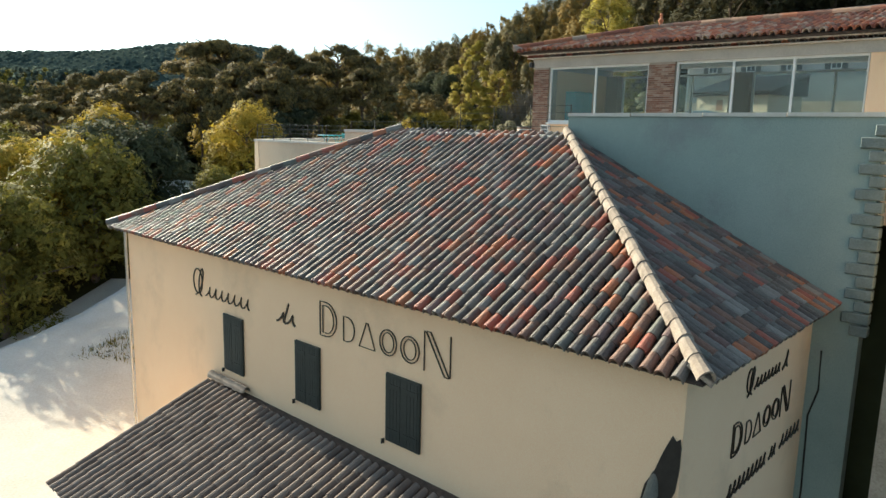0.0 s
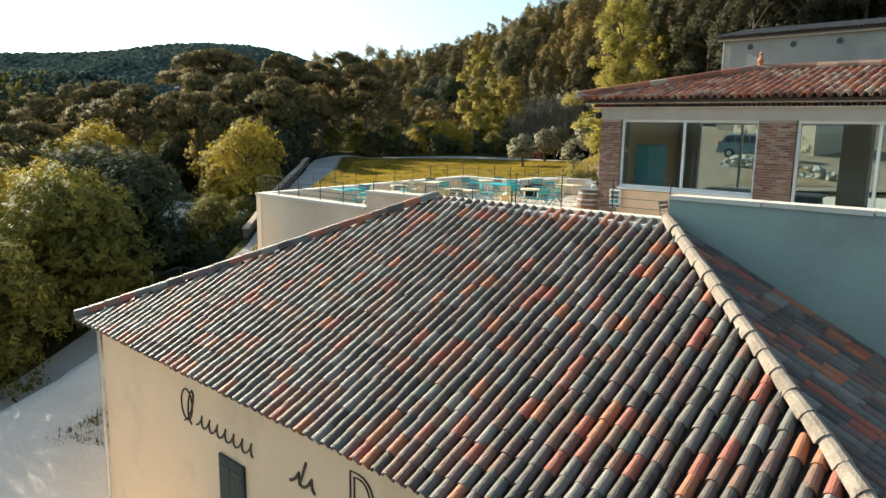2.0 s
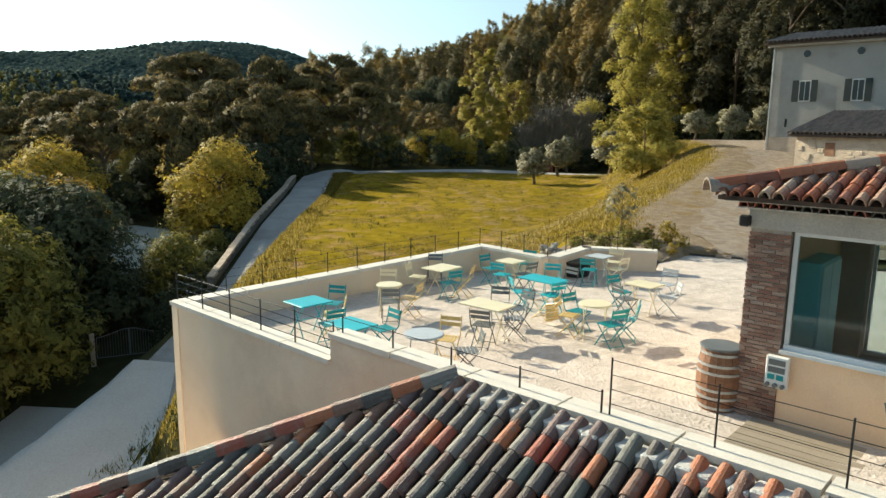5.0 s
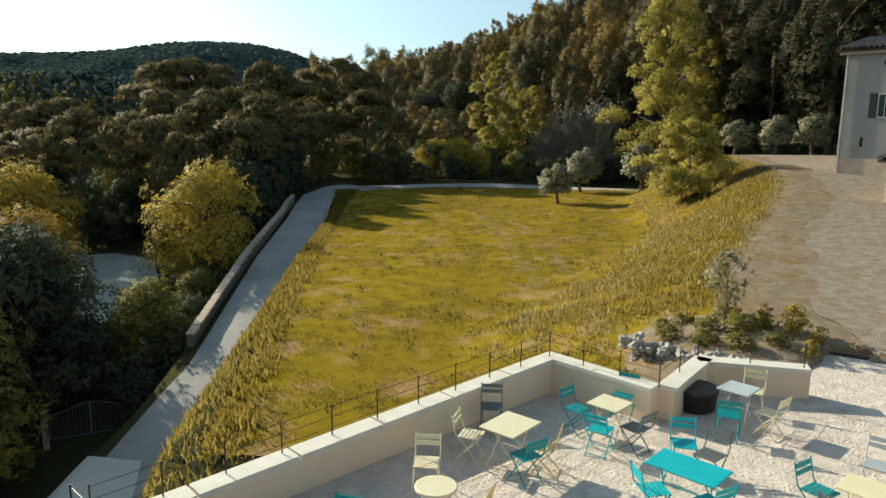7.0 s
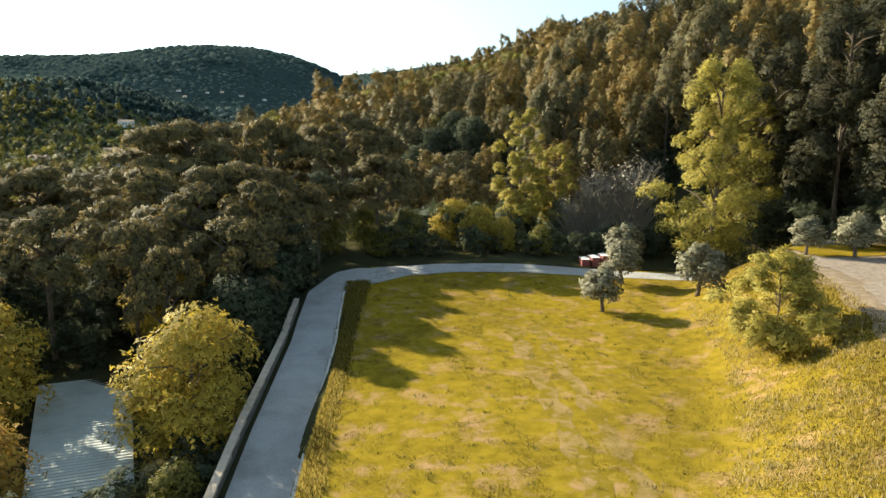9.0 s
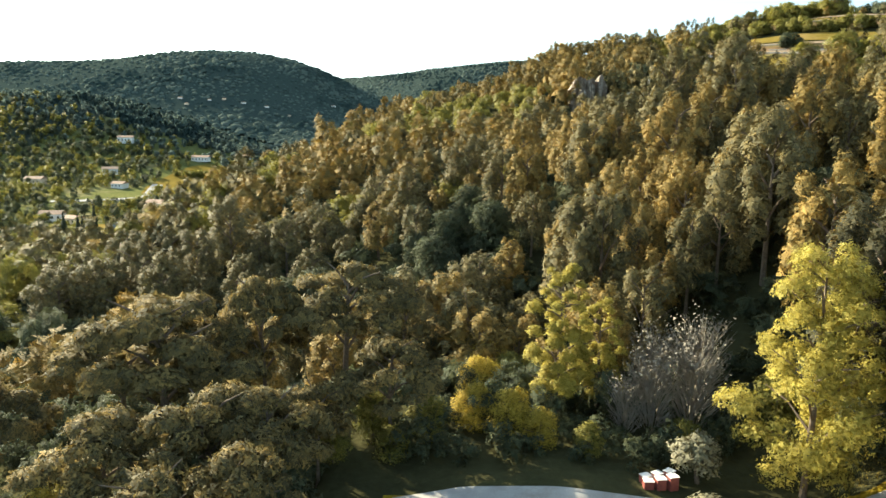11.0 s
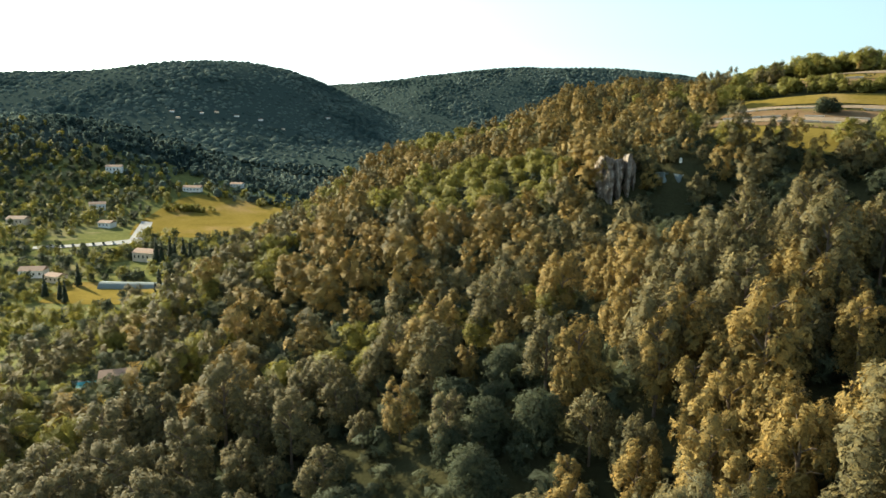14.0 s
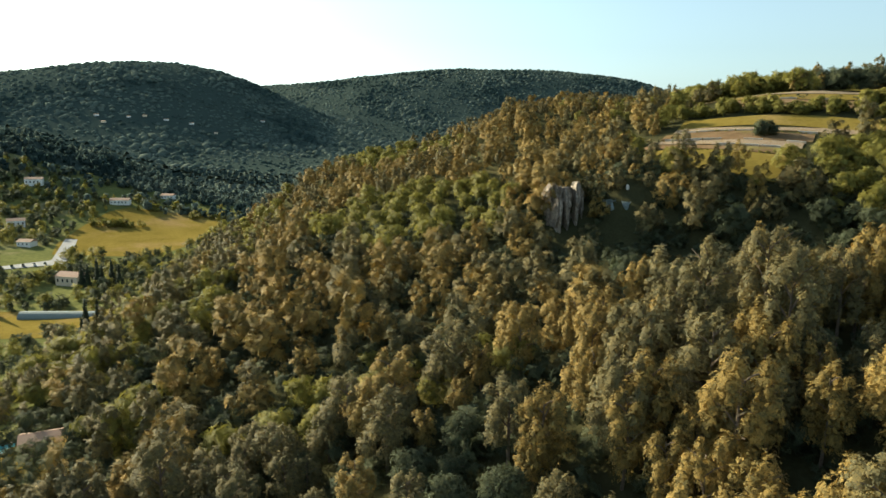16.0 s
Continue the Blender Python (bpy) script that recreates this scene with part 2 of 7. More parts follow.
    pine=mat("pine_foliage", (0.17, 0.13, 0.038), (0.27, 0.20, 0.055), 0.12, 0.8, 0, 5, rand="island",
             rand_colors=((0.10, 0.086, 0.032), (0.24, 0.165, 0.043), (0.40, 0.252, 0.058)), translucent=0.16, lace=6.0),
    pine_dark=mat("green_pine_foliage", (0.109, 0.089, 0.035), (0.190, 0.142, 0.051), 0.12, 0.8, 0, 5, rand="island",
                  rand_colors=((0.058, 0.061, 0.032), (0.128, 0.112, 0.046), (0.24, 0.182, 0.06)), translucent=0.16, lace=6.0),
    # darker pine copy: the right-hand slope's shade is put into its colour
    pine_shaded=mat("shaded_pine_foliage", (0.04, 0.04, 0.02), (0.075, 0.068, 0.03), 0.12, 0.8, 0, 5, rand="island",
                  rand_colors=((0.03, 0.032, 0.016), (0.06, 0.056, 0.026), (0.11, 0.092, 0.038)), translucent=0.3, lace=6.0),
    pine_umbrella=mat("umbrella_pine_foliage", (0.07, 0.068, 0.036), (0.15, 0.125, 0.055), 0.12, 0.8, 0, 5, rand="island",
                      rand_colors=((0.07, 0.065, 0.032), (0.17, 0.135, 0.05), (0.37, 0.255, 0.074)), translucent=0.3, lace=6.0),
    leaf=mat("oak_foliage", (0.13, 0.127, 0.023), (0.21, 0.19, 0.035), 0.3, 0.75, 0, 5, rand="island",
             rand_colors=((0.095, 0.098, 0.02), (0.195, 0.18, 0.034), (0.32, 0.275, 0.06)), translucent=0.4, lace=8.0),
    # dark evergreen leaf; shade between the crowns is put into this tone too
    holm=mat("shade_toned_holm_foliage", (0.045, 0.052, 0.024), (0.085, 0.09, 0.036), 0.3, 0.9, 0, 5, rand="island",
             rand_colors=((0.032, 0.043, 0.025), (0.062, 0.076, 0.042), (0.11, 0.12, 0.058)), translucent=0.3, lace=8.0),
    leaf_yellow=mat("yellowing_foliage", (0.31, 0.275, 0.034), (0.44, 0.37, 0.055), 0.4, 0.75, 0, 5, rand="island",
                    rand_colors=((0.20, 0.175, 0.035), (0.38, 0.315, 0.06), (0.53, 0.44, 0.11)), translucent=0.45, lace=8.0),
    leaf_gold=mat("golden_foliage", (0.34, 0.265, 0.03), (0.48, 0.355, 0.045), 0.4, 0.75, 0, 5, rand="island",
                  rand_colors=((0.22, 0.18, 0.026), (0.46, 0.34, 0.042), (0.62, 0.46, 0.085)), translucent=0.4, lace=8.0),
    leaf_rust=mat("rusty_foliage", (0.30, 0.19, 0.03), (0.43, 0.27, 0.05), 0.5, 0.75, 0, 5, rand="island",
                  rand_colors=((0.22, 0.145, 0.025), (0.43, 0.255, 0.045), (0.45, 0.34, 0.06)), translucent=0.4, lace=8.0),
    leaf_grey=mat("olive_foliage", (0.15, 0.155, 0.095), (0.23, 0.23, 0.15), 0.6, 0.7, 0, 5, rand="island",
                  rand_colors=((0.125, 0.118, 0.062), (0.235, 0.21, 0.115), (0.36, 0.315, 0.18)), translucent=0.3),
    twig=mat("bare_twigs", (0.16, 0.14, 0.11), (0.27, 0.24, 0.19), 0.6, 0.9, 0, 5),
    # paled grey-green: distance haze is put into this foliage colour
    far_hazed_wood=mat("haze_toned_oak_wood", (0.075, 0.105, 0.082), (0.135, 0.16, 0.115), 0.02, 0.95, 0, 0.3, c3=(0.055, 0.085, 0.078), spots=(0.47, 0.58), rand="island",
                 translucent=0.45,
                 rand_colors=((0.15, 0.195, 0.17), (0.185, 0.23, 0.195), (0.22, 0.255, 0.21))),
    cypress=mat("cypress_foliage", (0.025, 0.035, 0.018), (0.05, 0.06, 0.028), 0.5, 0.9, 0, 5),
    turquoise=mat("turquoise_paint", (0.02, 0.36, 0.42), (0.035, 0.43, 0.49), 4, 0.4, 0.0, 60),
    teal=mat("teal_paint", (0.01, 0.22, 0.24), (0.02, 0.28, 0.30), 4, 0.4, 0.0, 60),
    cream_paint=mat("cream_paint", (0.70, 0.62, 0.40), (0.76, 0.68, 0.46), 4, 0.4, 0.0, 60),
    honey_paint=mat("honey_paint", (0.60, 0.42, 0.14), (0.68, 0.49, 0.18), 4, 0.4, 0.0, 60),
    grey_paint=mat("grey_paint", (0.10, 0.11, 0.11), (0.15, 0.16, 0.16), 4, 0.4, 0.0, 60),
    pale_grey=mat("pale_grey_paint", (0.42, 0.45, 0.47), (0.50, 0.53, 0.54), 4, 0.4, 0.0, 60),
    oak=mat("barrel_oak", (0.17, 0.075, 0.035), (0.30, 0.145, 0.07), 5, 0.7, 0.4, 40),
    steel=mat("galvanised_hoop", (0.42, 0.42, 0.41), (0.55, 0.55, 0.54), 6, 0.45, 0.1, 40, metal=0.8),
    terracotta=mat("terracotta", (0.38, 0.15, 0.08), (0.50, 0.22, 0.12), 6, 0.8, 0.3, 40),
    car=mat("blue_grey_car_paint", (0.15, 0.21, 0.23), (0.17, 0.235, 0.255), 1, 0.25, 0, 60, metal=0.4),
    rubber=mat("rubber", (0.012, 0.012, 0.012), (0.025, 0.025, 0.025), 8, 0.8, 0.1, 60),
    car_glass=mat("car_glass", (0.012, 0.018, 0.02), (0.02, 0.026, 0.028), 1, 0.08, 0, 60),
    lamp_red=mat("red_lens", (0.35, 0.02, 0.015), (0.42, 0.03, 0.02), 1, 0.2, 0, 60),
    white=mat("white_paint", (0.72, 0.70, 0.66), (0.80, 0.78, 0.74), 1.5, 0.7, 0.1, 40),
    cyan_door=mat("cyan_paint", (0.14, 0.50, 0.58), (0.18, 0.56, 0.64), 2, 0.5, 0, 40),
    red_crate=mat("red_plastic", (0.20, 0.05, 0.04), (0.28, 0.08, 0.06), 3, 0.6, 0.1, 40),
)


def glass_material():
    m = bpy.data.materials.new("window_glass")
    m.use_nodes = True
    nd, lk = m.node_tree.nodes, m.node_tree.links
    nd.clear()
    tr, gl = nd.new("ShaderNodeBsdfTransparent"), nd.new("ShaderNodeBsdfGlossy")
    tr.inputs[0].default_value = (0.86, 0.91, 0.91, 1)
    gl.inputs["Roughness"].default_value = 0.02
    fr, mx, out = nd.new("ShaderNodeFresnel"), nd.new("ShaderNodeMixShader"), nd.new("ShaderNodeOutputMaterial")
    fr.inputs[0].default_value = 1.45
    lk.new(fr.outputs[0], mx.inputs[0])
    lk.new(tr.outputs[0], mx.inputs[1])
    lk.new(gl.outputs[0], mx.inputs[2])
    lk.new(mx.outputs[0], out.inputs[0])
    return m


M["glass"] = glass_material()


def haze_far_off(m, colour, y0, y1):
    """Beyond the valley the soil blends to grey-green scrub, its colour raised for haze."""
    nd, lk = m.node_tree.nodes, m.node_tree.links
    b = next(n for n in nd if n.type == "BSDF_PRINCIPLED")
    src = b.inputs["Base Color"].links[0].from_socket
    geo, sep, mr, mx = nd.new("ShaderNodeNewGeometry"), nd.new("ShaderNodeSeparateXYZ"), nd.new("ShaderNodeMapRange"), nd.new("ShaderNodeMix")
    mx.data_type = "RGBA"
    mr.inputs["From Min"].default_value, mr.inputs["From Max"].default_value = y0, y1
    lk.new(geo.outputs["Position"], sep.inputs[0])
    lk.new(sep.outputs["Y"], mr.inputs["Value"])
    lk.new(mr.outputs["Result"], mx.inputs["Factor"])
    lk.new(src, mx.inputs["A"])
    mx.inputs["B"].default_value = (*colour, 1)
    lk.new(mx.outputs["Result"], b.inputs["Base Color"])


haze_far_off(M["floor_wood"], (0.05, 0.068, 0.058), 560, 800)


# ---- small builders ----
def thing(name, m=None, **tags):
    ob = new(name)
    ob.empty_display_size = 0.2
    if m is not None:
        ob.matrix_world = m
    return tagged(ob, **tags)


def mesh_from(name, verts, faces, material, smooth=False):
    me = bpy.data.meshes.new(name)
    me.from_pydata(verts, [], faces)
    me.materials.append(material)
    if smooth:
        me.polygons.foreach_set("use_smooth", [True] * len(me.polygons))
    me.update()
    return me


def part(name, bm, material=None, parent=None, label="", m=None, smooth=False):
    """Links a bmesh (or a finished mesh) as one object under its parent."""
    if isinstance(bm, bmesh.types.BMesh):
        bmesh.ops.recalc_face_normals(bm, faces=bm.faces[:])
        me = bpy.data.meshes.new(name)
        bm.to_mesh(me)
        bm.free()
        me.materials.append(material)
        if smooth:
            me.polygons.foreach_set("use_smooth", [True] * len(me.polygons))
    else:
        me = bm
    ob = new(name, me)
    if parent is not None:
        ob.parent = parent
    if m is not None:
        ob.matrix_basis = m
    if label:
        tagged(ob, label=label)
    return ob


def box(bm, x0, x1, y0, y1, z0, z1, m=None, bevel=0.0):
    v = [Vector((x, y, z)) for z in (z0, z1) for x, y in ((x0, y0), (x1, y0), (x1, y1), (x0, y1))]
    if m is not None:
        v = [m @ p for p in v]
    v = [bm.verts.new(p) for p in v]
    fs = [bm.faces.new([v[i] for i in q]) for q in ((0, 3, 2, 1), (4, 5, 6, 7), (0, 1, 5, 4), (1, 2, 6, 5), (2, 3, 7, 6), (3, 0, 4, 7))]
    if bevel:
        es = list({e for f in fs for e in f.edges})
        bmesh.ops.bevel(bm, geom=es, offset=bevel, segments=1, affect="EDGES")
    return bm


def bbox(*a, **k):
    return box(bmesh.new(), *a, **k)


def tube(bm, pts, r, n=6, caps=True):
    """A round bar along points; r is a number or one radius a point."""
    pts = [Vector(p) for p in pts]
    rs = r if isinstance(r, (list, tuple)) else [r] * len(pts)
    rings = []
    for i, p in enumerate(pts):
        a = pts[max(i - 1, 0)]
        b = pts[min(i + 1, len(pts) - 1)]
        q = (b - a).to_track_quat("Z", "Y").to_matrix()
        rings.append([bm.verts.new(p + q @ Vector((math.cos(2 * math.pi * k / n) * rs[i], math.sin(2 * math.pi * k / n) * rs[i], 0))) for k in range(n)])
    for a, b in zip(rings, rings[1:]):
        for k in range(n):
            bm.faces.new((a[k], a[(k + 1) % n], b[(k + 1) % n], b[k]))
    if caps:
        bm.faces.new(rings[0][::-1])
        bm.faces.new(rings[-1])
    return bm


def lathe(bm, prof, n=16, m=None):
    rings = []
    for r, z in prof:
        ring = [Vector((r * math.cos(2 * math.pi * k / n), r * math.sin(2 * math.pi * k / n), z)) for k in range(n)]
        rings.append([bm.verts.new(m @ p if m is not None else p) for p in ring])
    for a, b in zip(rings, rings[1:]):
        for k in range(n):
            bm.faces.new((a[k], a[(k + 1) % n], b[(k + 1) % n], b[k]))
    bm.faces.new(rings[0][::-1])
    bm.faces.new(rings[-1])
    return bm


def prism(bm, poly, z0, z1, m=None):
    """An upright slab over a plan outline; z1 is a number or one height a corner."""
    tops = z1 if isinstance(z1, (list, tuple)) else [z1] * len(poly)
    lo = [Vector((p[0], p[1], z0)) for p in poly]
    hi = [Vector((p[0], p[1], z)) for p, z in zip(poly, tops)]
    if m is not None:
        lo, hi = [m @ p for p in lo], [m @ p for p in hi]
    lo, hi = [bm.verts.new(p) for p in lo], [bm.verts.new(p) for p in hi]
    bm.faces.new(lo[::-1])
    bm.faces.new(hi)
    for i in range(len(poly)):
        j = (i + 1) % len(poly)
        bm.faces.new((lo[i], lo[j], hi[j], hi[i]))
    return bm


# ---- the lie of the land ----
TURN = -42.5
WINERY = pose(-10.45, 21.89, 0, 0, 0, TURN)
E1 = np.array((math.cos(radians(TURN)), math.sin(radians(TURN))))
E2 = np.array((-E1[1], E1[0]))


def ss(a, b, x):
    t = np.clip((x - a) / (b - a), 0, 1)
    return t * t * (3 - 2 * t)


def bell(x, y, cx, cy, sx, sy, turn=0.0):
    c, s = math.cos(radians(turn)), math.sin(radians(turn))
    u, v = (x - cx) * c + (y - cy) * s, (y - cy) * c - (x - cx) * s
    return np.exp(-(u / sx) ** 2 - (v / sy) ** 2)


def lane_x(y):
    return np.interp(y, (10, 22, 32, 42, 50, 76, 90, 120), (-26, -20.5, -16.5, -13.6, -12.6, -13.8, -15.2, -16))


def lane_z(y):
    return np.interp(y, (10, 24, 34, 48, 64, 80, 96), (2.0, 2.3, 3.6, 6.6, 9.1, 10.5, 10.9))


def bank_x(y):
    return np.interp(y, (30, 36, 41.5, 50, 60, 76, 90), (-7.6, -8.0, -8.9, -10.0, -11.0, -12.1, -12.6))


def drive_edge(y):
    return np.interp(y, (30, 37, 44, 48, 60, 72, 84, 100), (5.0, 5.5, 7.2, 9.8, 16.8, 20.2, 22, 30))


# beyond the lane the land is laid out on a plan of its own, set out at this scale
FAR = 1.25


def afar(x, y):
    return FAR * x + 1.34, FAR * y - 6.25


def far_land(x, y):
    # wooded hill
    slope = 0.2 * np.minimum(y, 240) + (0.11 + 0.05 * ss(10, 50, x) + 0.05 * ss(55, 75, x)) * np.maximum(y - 240, 0)
    plane = -15 + 0.25 * np.minimum(x, 50) + 0.15 * np.maximum(x - 50, 0) + 0.04 * np.maximum(x - 80, 0) + slope + 7 * bell(x, y, 32, 122, 16, 18) + 6 * bell(x, y, 40, 158, 40, 28) + 3 * bell(x, y, -12, 150, 30, 18)
    plane = plane - 13 * bell(x, y, 62, 220, 38, 22) - 4 * bell(x, y, -22, 122, 24, 7)
    crest = 55.5 + 0.24 * np.clip(x, -70, 60) + 0.11 * np.clip(x - 75, 0, 140) - 0.42 * np.clip(y - 428, 0, 400) * ss(150, 70, x) - 0.12 * np.clip(y - 520, 0, 900)
    flank = 0.75 * (x + 107) - 6
    hill = np.minimum(plane, crest)
    k = 6.0
    hill = -k * np.log(np.exp(-np.clip(hill, -60, 160) / k) + np.exp(-np.clip(flank, -60, 160) / k))
    hill = hill + 2.6 * np.sin(x * 0.05 + 1.3) * np.sin(y * 0.043) * ss(110, 160, y) * ss(5, 30, hill)
    hill = hill + ss(244, 252, y) * ss(14, 22, x) * ss(62, 50, x) * ss(300, 262, y) * 2
    hill = hill - ss(225, 245, y) * ss(14, 22, x) * ss(74, 60, x) * ss(252, 244, y) * 3
    vale = 4 - 11 * ss(170, 300, y) - 3 * ss(-60, -160, x)
    far = np.logaddexp(hill / 5, vale / 5) * 5
    # distant hills
    far = far + 159 * bell(x, y, -398, 1588, 289, 407, -19) + 140 * bell(x, y, -941, 1442, 421, 399, 18)
    far = far + 46 * bell(x, y, -330, 700, 150, 130) + 60 * bell(x, y, -620, 640, 260, 240)
    far = far + 224 * bell(x, y, 218, 2298, 660, 361, -10) + 152 * bell(x, y, -677, 2593, 654, 416, 21) + 111 * bell(x, y, 846, 2377, 372, 434, -31)
    far = far + 90 * bell(x, y, 900, 1100, 380, 500) + 120 * bell(x, y, 1120, 1300, 260, 400)
    return far + 55 * bell(x, y, 250, -250, 170, 200) + 30 * bell(x, y, 130, 60, 55, 70)


def ground(x, y):
    """Height of the land in metres."""
    x, y = np.asarray(x, float), np.asarray(y, float)
    s = (x + 10.45) * E1[0] + (y - 21.89) * E1[1]
    d = (x + 10.45) * E2[0] + (y - 21.89) * E2[1]
    zr, xc = lane_z(y), lane_x(y)
    # meadow shelf above the lane, drive above the meadow
    zd = np.interp(y, (34, 37, 50, 64, 80, 110), (12.2, 12.35, 13.3, 15.0, 15.2, 14.0))
    xe = drive_edge(y)
    meadow = 10.65 + 0.25 * np.sin(x * 0.21 + 1) * np.sin(y * 0.13)
    shelf = meadow + (zd - meadow) * ss(-10.0, 0.5, x - xe) * (1 - ss(90, 104, y) * ss(34, 20, x))
    # the ground steps down under the terrace's end
    below = ss(-0.05, -0.5, (x - 6.88) * 0.55 + (y - 36.9) * 0.835) * ss(-0.2, 0.6, x - 5.5 - 0.99 * (y - 35.4))
    shelf = shelf - 0.8 * below
    shelf = shelf * ss(7.0, 11.0, d) + 2.1 * (1 - ss(7.0, 11.0, d))
    near = zr + (shelf - zr) * ss(0.05, 0.95, (x - xc - 1.7) / np.maximum(bank_x(y) - xc - 1.7, 0.4))
    # garden below the lane
    drop = 2.6 * ss(2.2, 4.0, xc - x) + 0.05 * np.clip(xc - 4 - x, 0, 60)
    near = np.where(x < xc, zr - drop * ss(20, 40, y), near)
    near = np.where(x < -45, near * (1 - ss(45, 120, -x)) + 0.0 * x, near)
    far = FAR * far_land((x - 1.34) / FAR, (y + 6.25) / FAR) - 6.22
    w = ss(116, 138, y)
    z = near * (1 - w) + far * w
    side = np.maximum(ss(40, 90, x), ss(60, 160, -x)) * (1 - w)
    z = z * (1 - side) + far * side
    back = ss(5, -30, y)
    return z * (1 - back) + (2.0 + 0.05 * far) * back


def gz(x, y):
    return float(ground(x, y))


def sheet(name, u, v, fn, material, smooth=True):
    """A grid mesh: fn(u, v) gives x, y, z arrays."""
    uu, vv = np.meshgrid(u, v)
    x, y, z = fn(uu, vv)
    verts = np.stack([np.broadcast_to(x, uu.shape), np.broadcast_to(y, uu.shape), np.broadcast_to(z, uu.shape)], -1).reshape(-1, 3)
    n, m_ = len(u), len(v)
    i = (np.arange(m_ - 1)[:, None] * n + np.arange(n - 1)[None]).reshape(-1)
    faces = np.stack([i, i + 1, i + n + 1, i + n], -1)
    return mesh_from(name, verts.tolist(), faces.tolist(), material, smooth)


_u = np.linspace(-1, 1, 261)
_v = np.linspace(-1, 1, 301)


def _land(u, v):
    x = 95 * u + 3400 * np.sign(u) * np.abs(u) ** 4.2
    y = 60 + 130 * v + 3800 * np.sign(v) * np.abs(v) ** 4.2
    return x, y, ground(x, y)


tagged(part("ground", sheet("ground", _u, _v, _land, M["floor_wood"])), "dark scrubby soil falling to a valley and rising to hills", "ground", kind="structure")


def ribbon(name, left, right, material, lift=0.05, across=8, step=1.0, label="", category="ground", far=False):
    """A strip of ground between two plan lines of equal count, laid just over the land."""
    if far:
        left, right = [afar(*p) for p in left], [afar(*p) for p in right]
    left, right = np.array(left, float), np.array(right, float)
    run = np.concatenate([[0], np.cumsum(np.hypot(*np.diff((left + right) / 2, axis=0).T))])
    t = np.arange(0, run[-1] + step, step).clip(0, run[-1])
    l = np.stack([np.interp(t, run, left[:, i]) for i in (0, 1)], -1)
    r = np.stack([np.interp(t, run, right[:, i]) for i in (0, 1)], -1)
    a = np.linspace(0, 1, across)

    def fn(u, v):
        k = v.astype(int)
        x = l[k, 0] * (1 - u) + r[k, 0] * u
        y = l[k, 1] * (1 - u) + r[k, 1] * u
        return x, y, ground(x, y) + lift
    return tagged(part(name, sheet(name, a, np.arange(len(t)), fn, material)), label, category, kind="structure")


ys = np.arange(34, 101, 3.0)
ribbon("meadow", [(bank_x(y) - 0.1, y) for y in ys], [(min(drive_edge(y) - 0.2, 40), y) for y in ys], M["grass"], 0.05, 44, 0.8,
       "sunlit yellow-green meadow with thin worn patches", "meadow")
for x0, w in ((1.5, .55), (3.3, .45)):
    ys = np.arange(38, 80, .7)
    ribbon("worn_track", [(x0 - .055 * (y - 50) - w - .18 * math.sin(y * 1.3) - .12 * math.sin(y * 3.1 + x0), y) for y in ys],
           [(x0 - .055 * (y - 50) + w + .18 * math.sin(y * 1.7 + 1) + .12 * math.sin(y * 2.7), y) for y in ys], M["track"], .062, 5, .5, "worn earthy track through thin meadow grass", "track")
ys = np.arange(16, 90, 2.0)
ribbon("lane", [(lane_x(y) - 1.6, y) for y in ys] + [(-15.5, 95), (-12, 99.5), (-6, 101.5), (2, 101.5), (10, 100), (18, 98.6), (27, 98.2), (36, 98)],
       [(lane_x(y) + 1.35, y) for y in ys] + [(-10.8, 92), (-8.5, 95.5), (-4, 97.5), (2, 97.8), (10, 96.5), (17, 95.2), (26, 94.6), (36, 94.2)], M["road"], 0.08, 6, 1.0,
       "pale concrete lane climbing beside a meadow", "road")
ys = np.arange(35.5, 96, .3)
ragged = lambda y, k: .45 * math.sin(y * .6 + k) + .2 * math.sin(y * 1.7 + 2 * k) + .08 * math.sin(y * 5.1 + k)
ribbon("gravel_drive", [(drive_edge(y) + 2.3 - 1.2 * ss(58, 70, y) + ragged(y, 0), y) for y in ys], [(drive_edge(y) + 26, y) for y in ys], M["drive"], 0.13, 40, 0.3,
       "wide pale gravel drive with worn earthy edges", "drive")
ribbon("earth_verge", [(drive_edge(y) - 0.9 - .3 * math.sin(y), y) for y in ys], [(drive_edge(y) + 4.6, y) for y in ys], M["dirt"], 0.09, 12, .8,
       "trodden brown earth between grass bank and gravel", "ground")
ys = np.arange(37, 47, .5)
ribbon("earth_verge", [(drive_edge(y) + 6.6 + .25 * (y - 37) + ragged(y, 2), y) for y in ys], [(drive_edge(y) + 12, y) for y in ys], M["dirt"], 0.155, 12, .5,
       "trodden brown earth beside the gravel drive", "ground")
ribbon("mown_verge", [(24.5, 84.5), (29, 85.5), (36, 88)], [(24.5, 93.5), (29, 93.4), (36, 93.4)], M["grass"], .17, 8, 1.0, "mown yellow-green verge behind the drive", "grass verge")
ribbon("valley_floor", [(-330, 200), (-340, 330), (-330, 480), (-300, 640)], [(-84, 200), (-100, 330), (-106, 480), (-106, 640)], M["vale"], 0.2, 30, 10,
       "green valley floor of gardens and rough grass", "ground", True)
ribbon("courtyard", [(-24, 4), (-25, 16), (-24, 28), (-23, 38), (-21.5, 44.5)], [(12, 4), (8, 10), (-8, 20), (-10.5, 31), (-13.6, 43.5)], M["gravel"], 0.10, 24, 1.0,
       "bright pale courtyard of crushed stone", "courtyard")


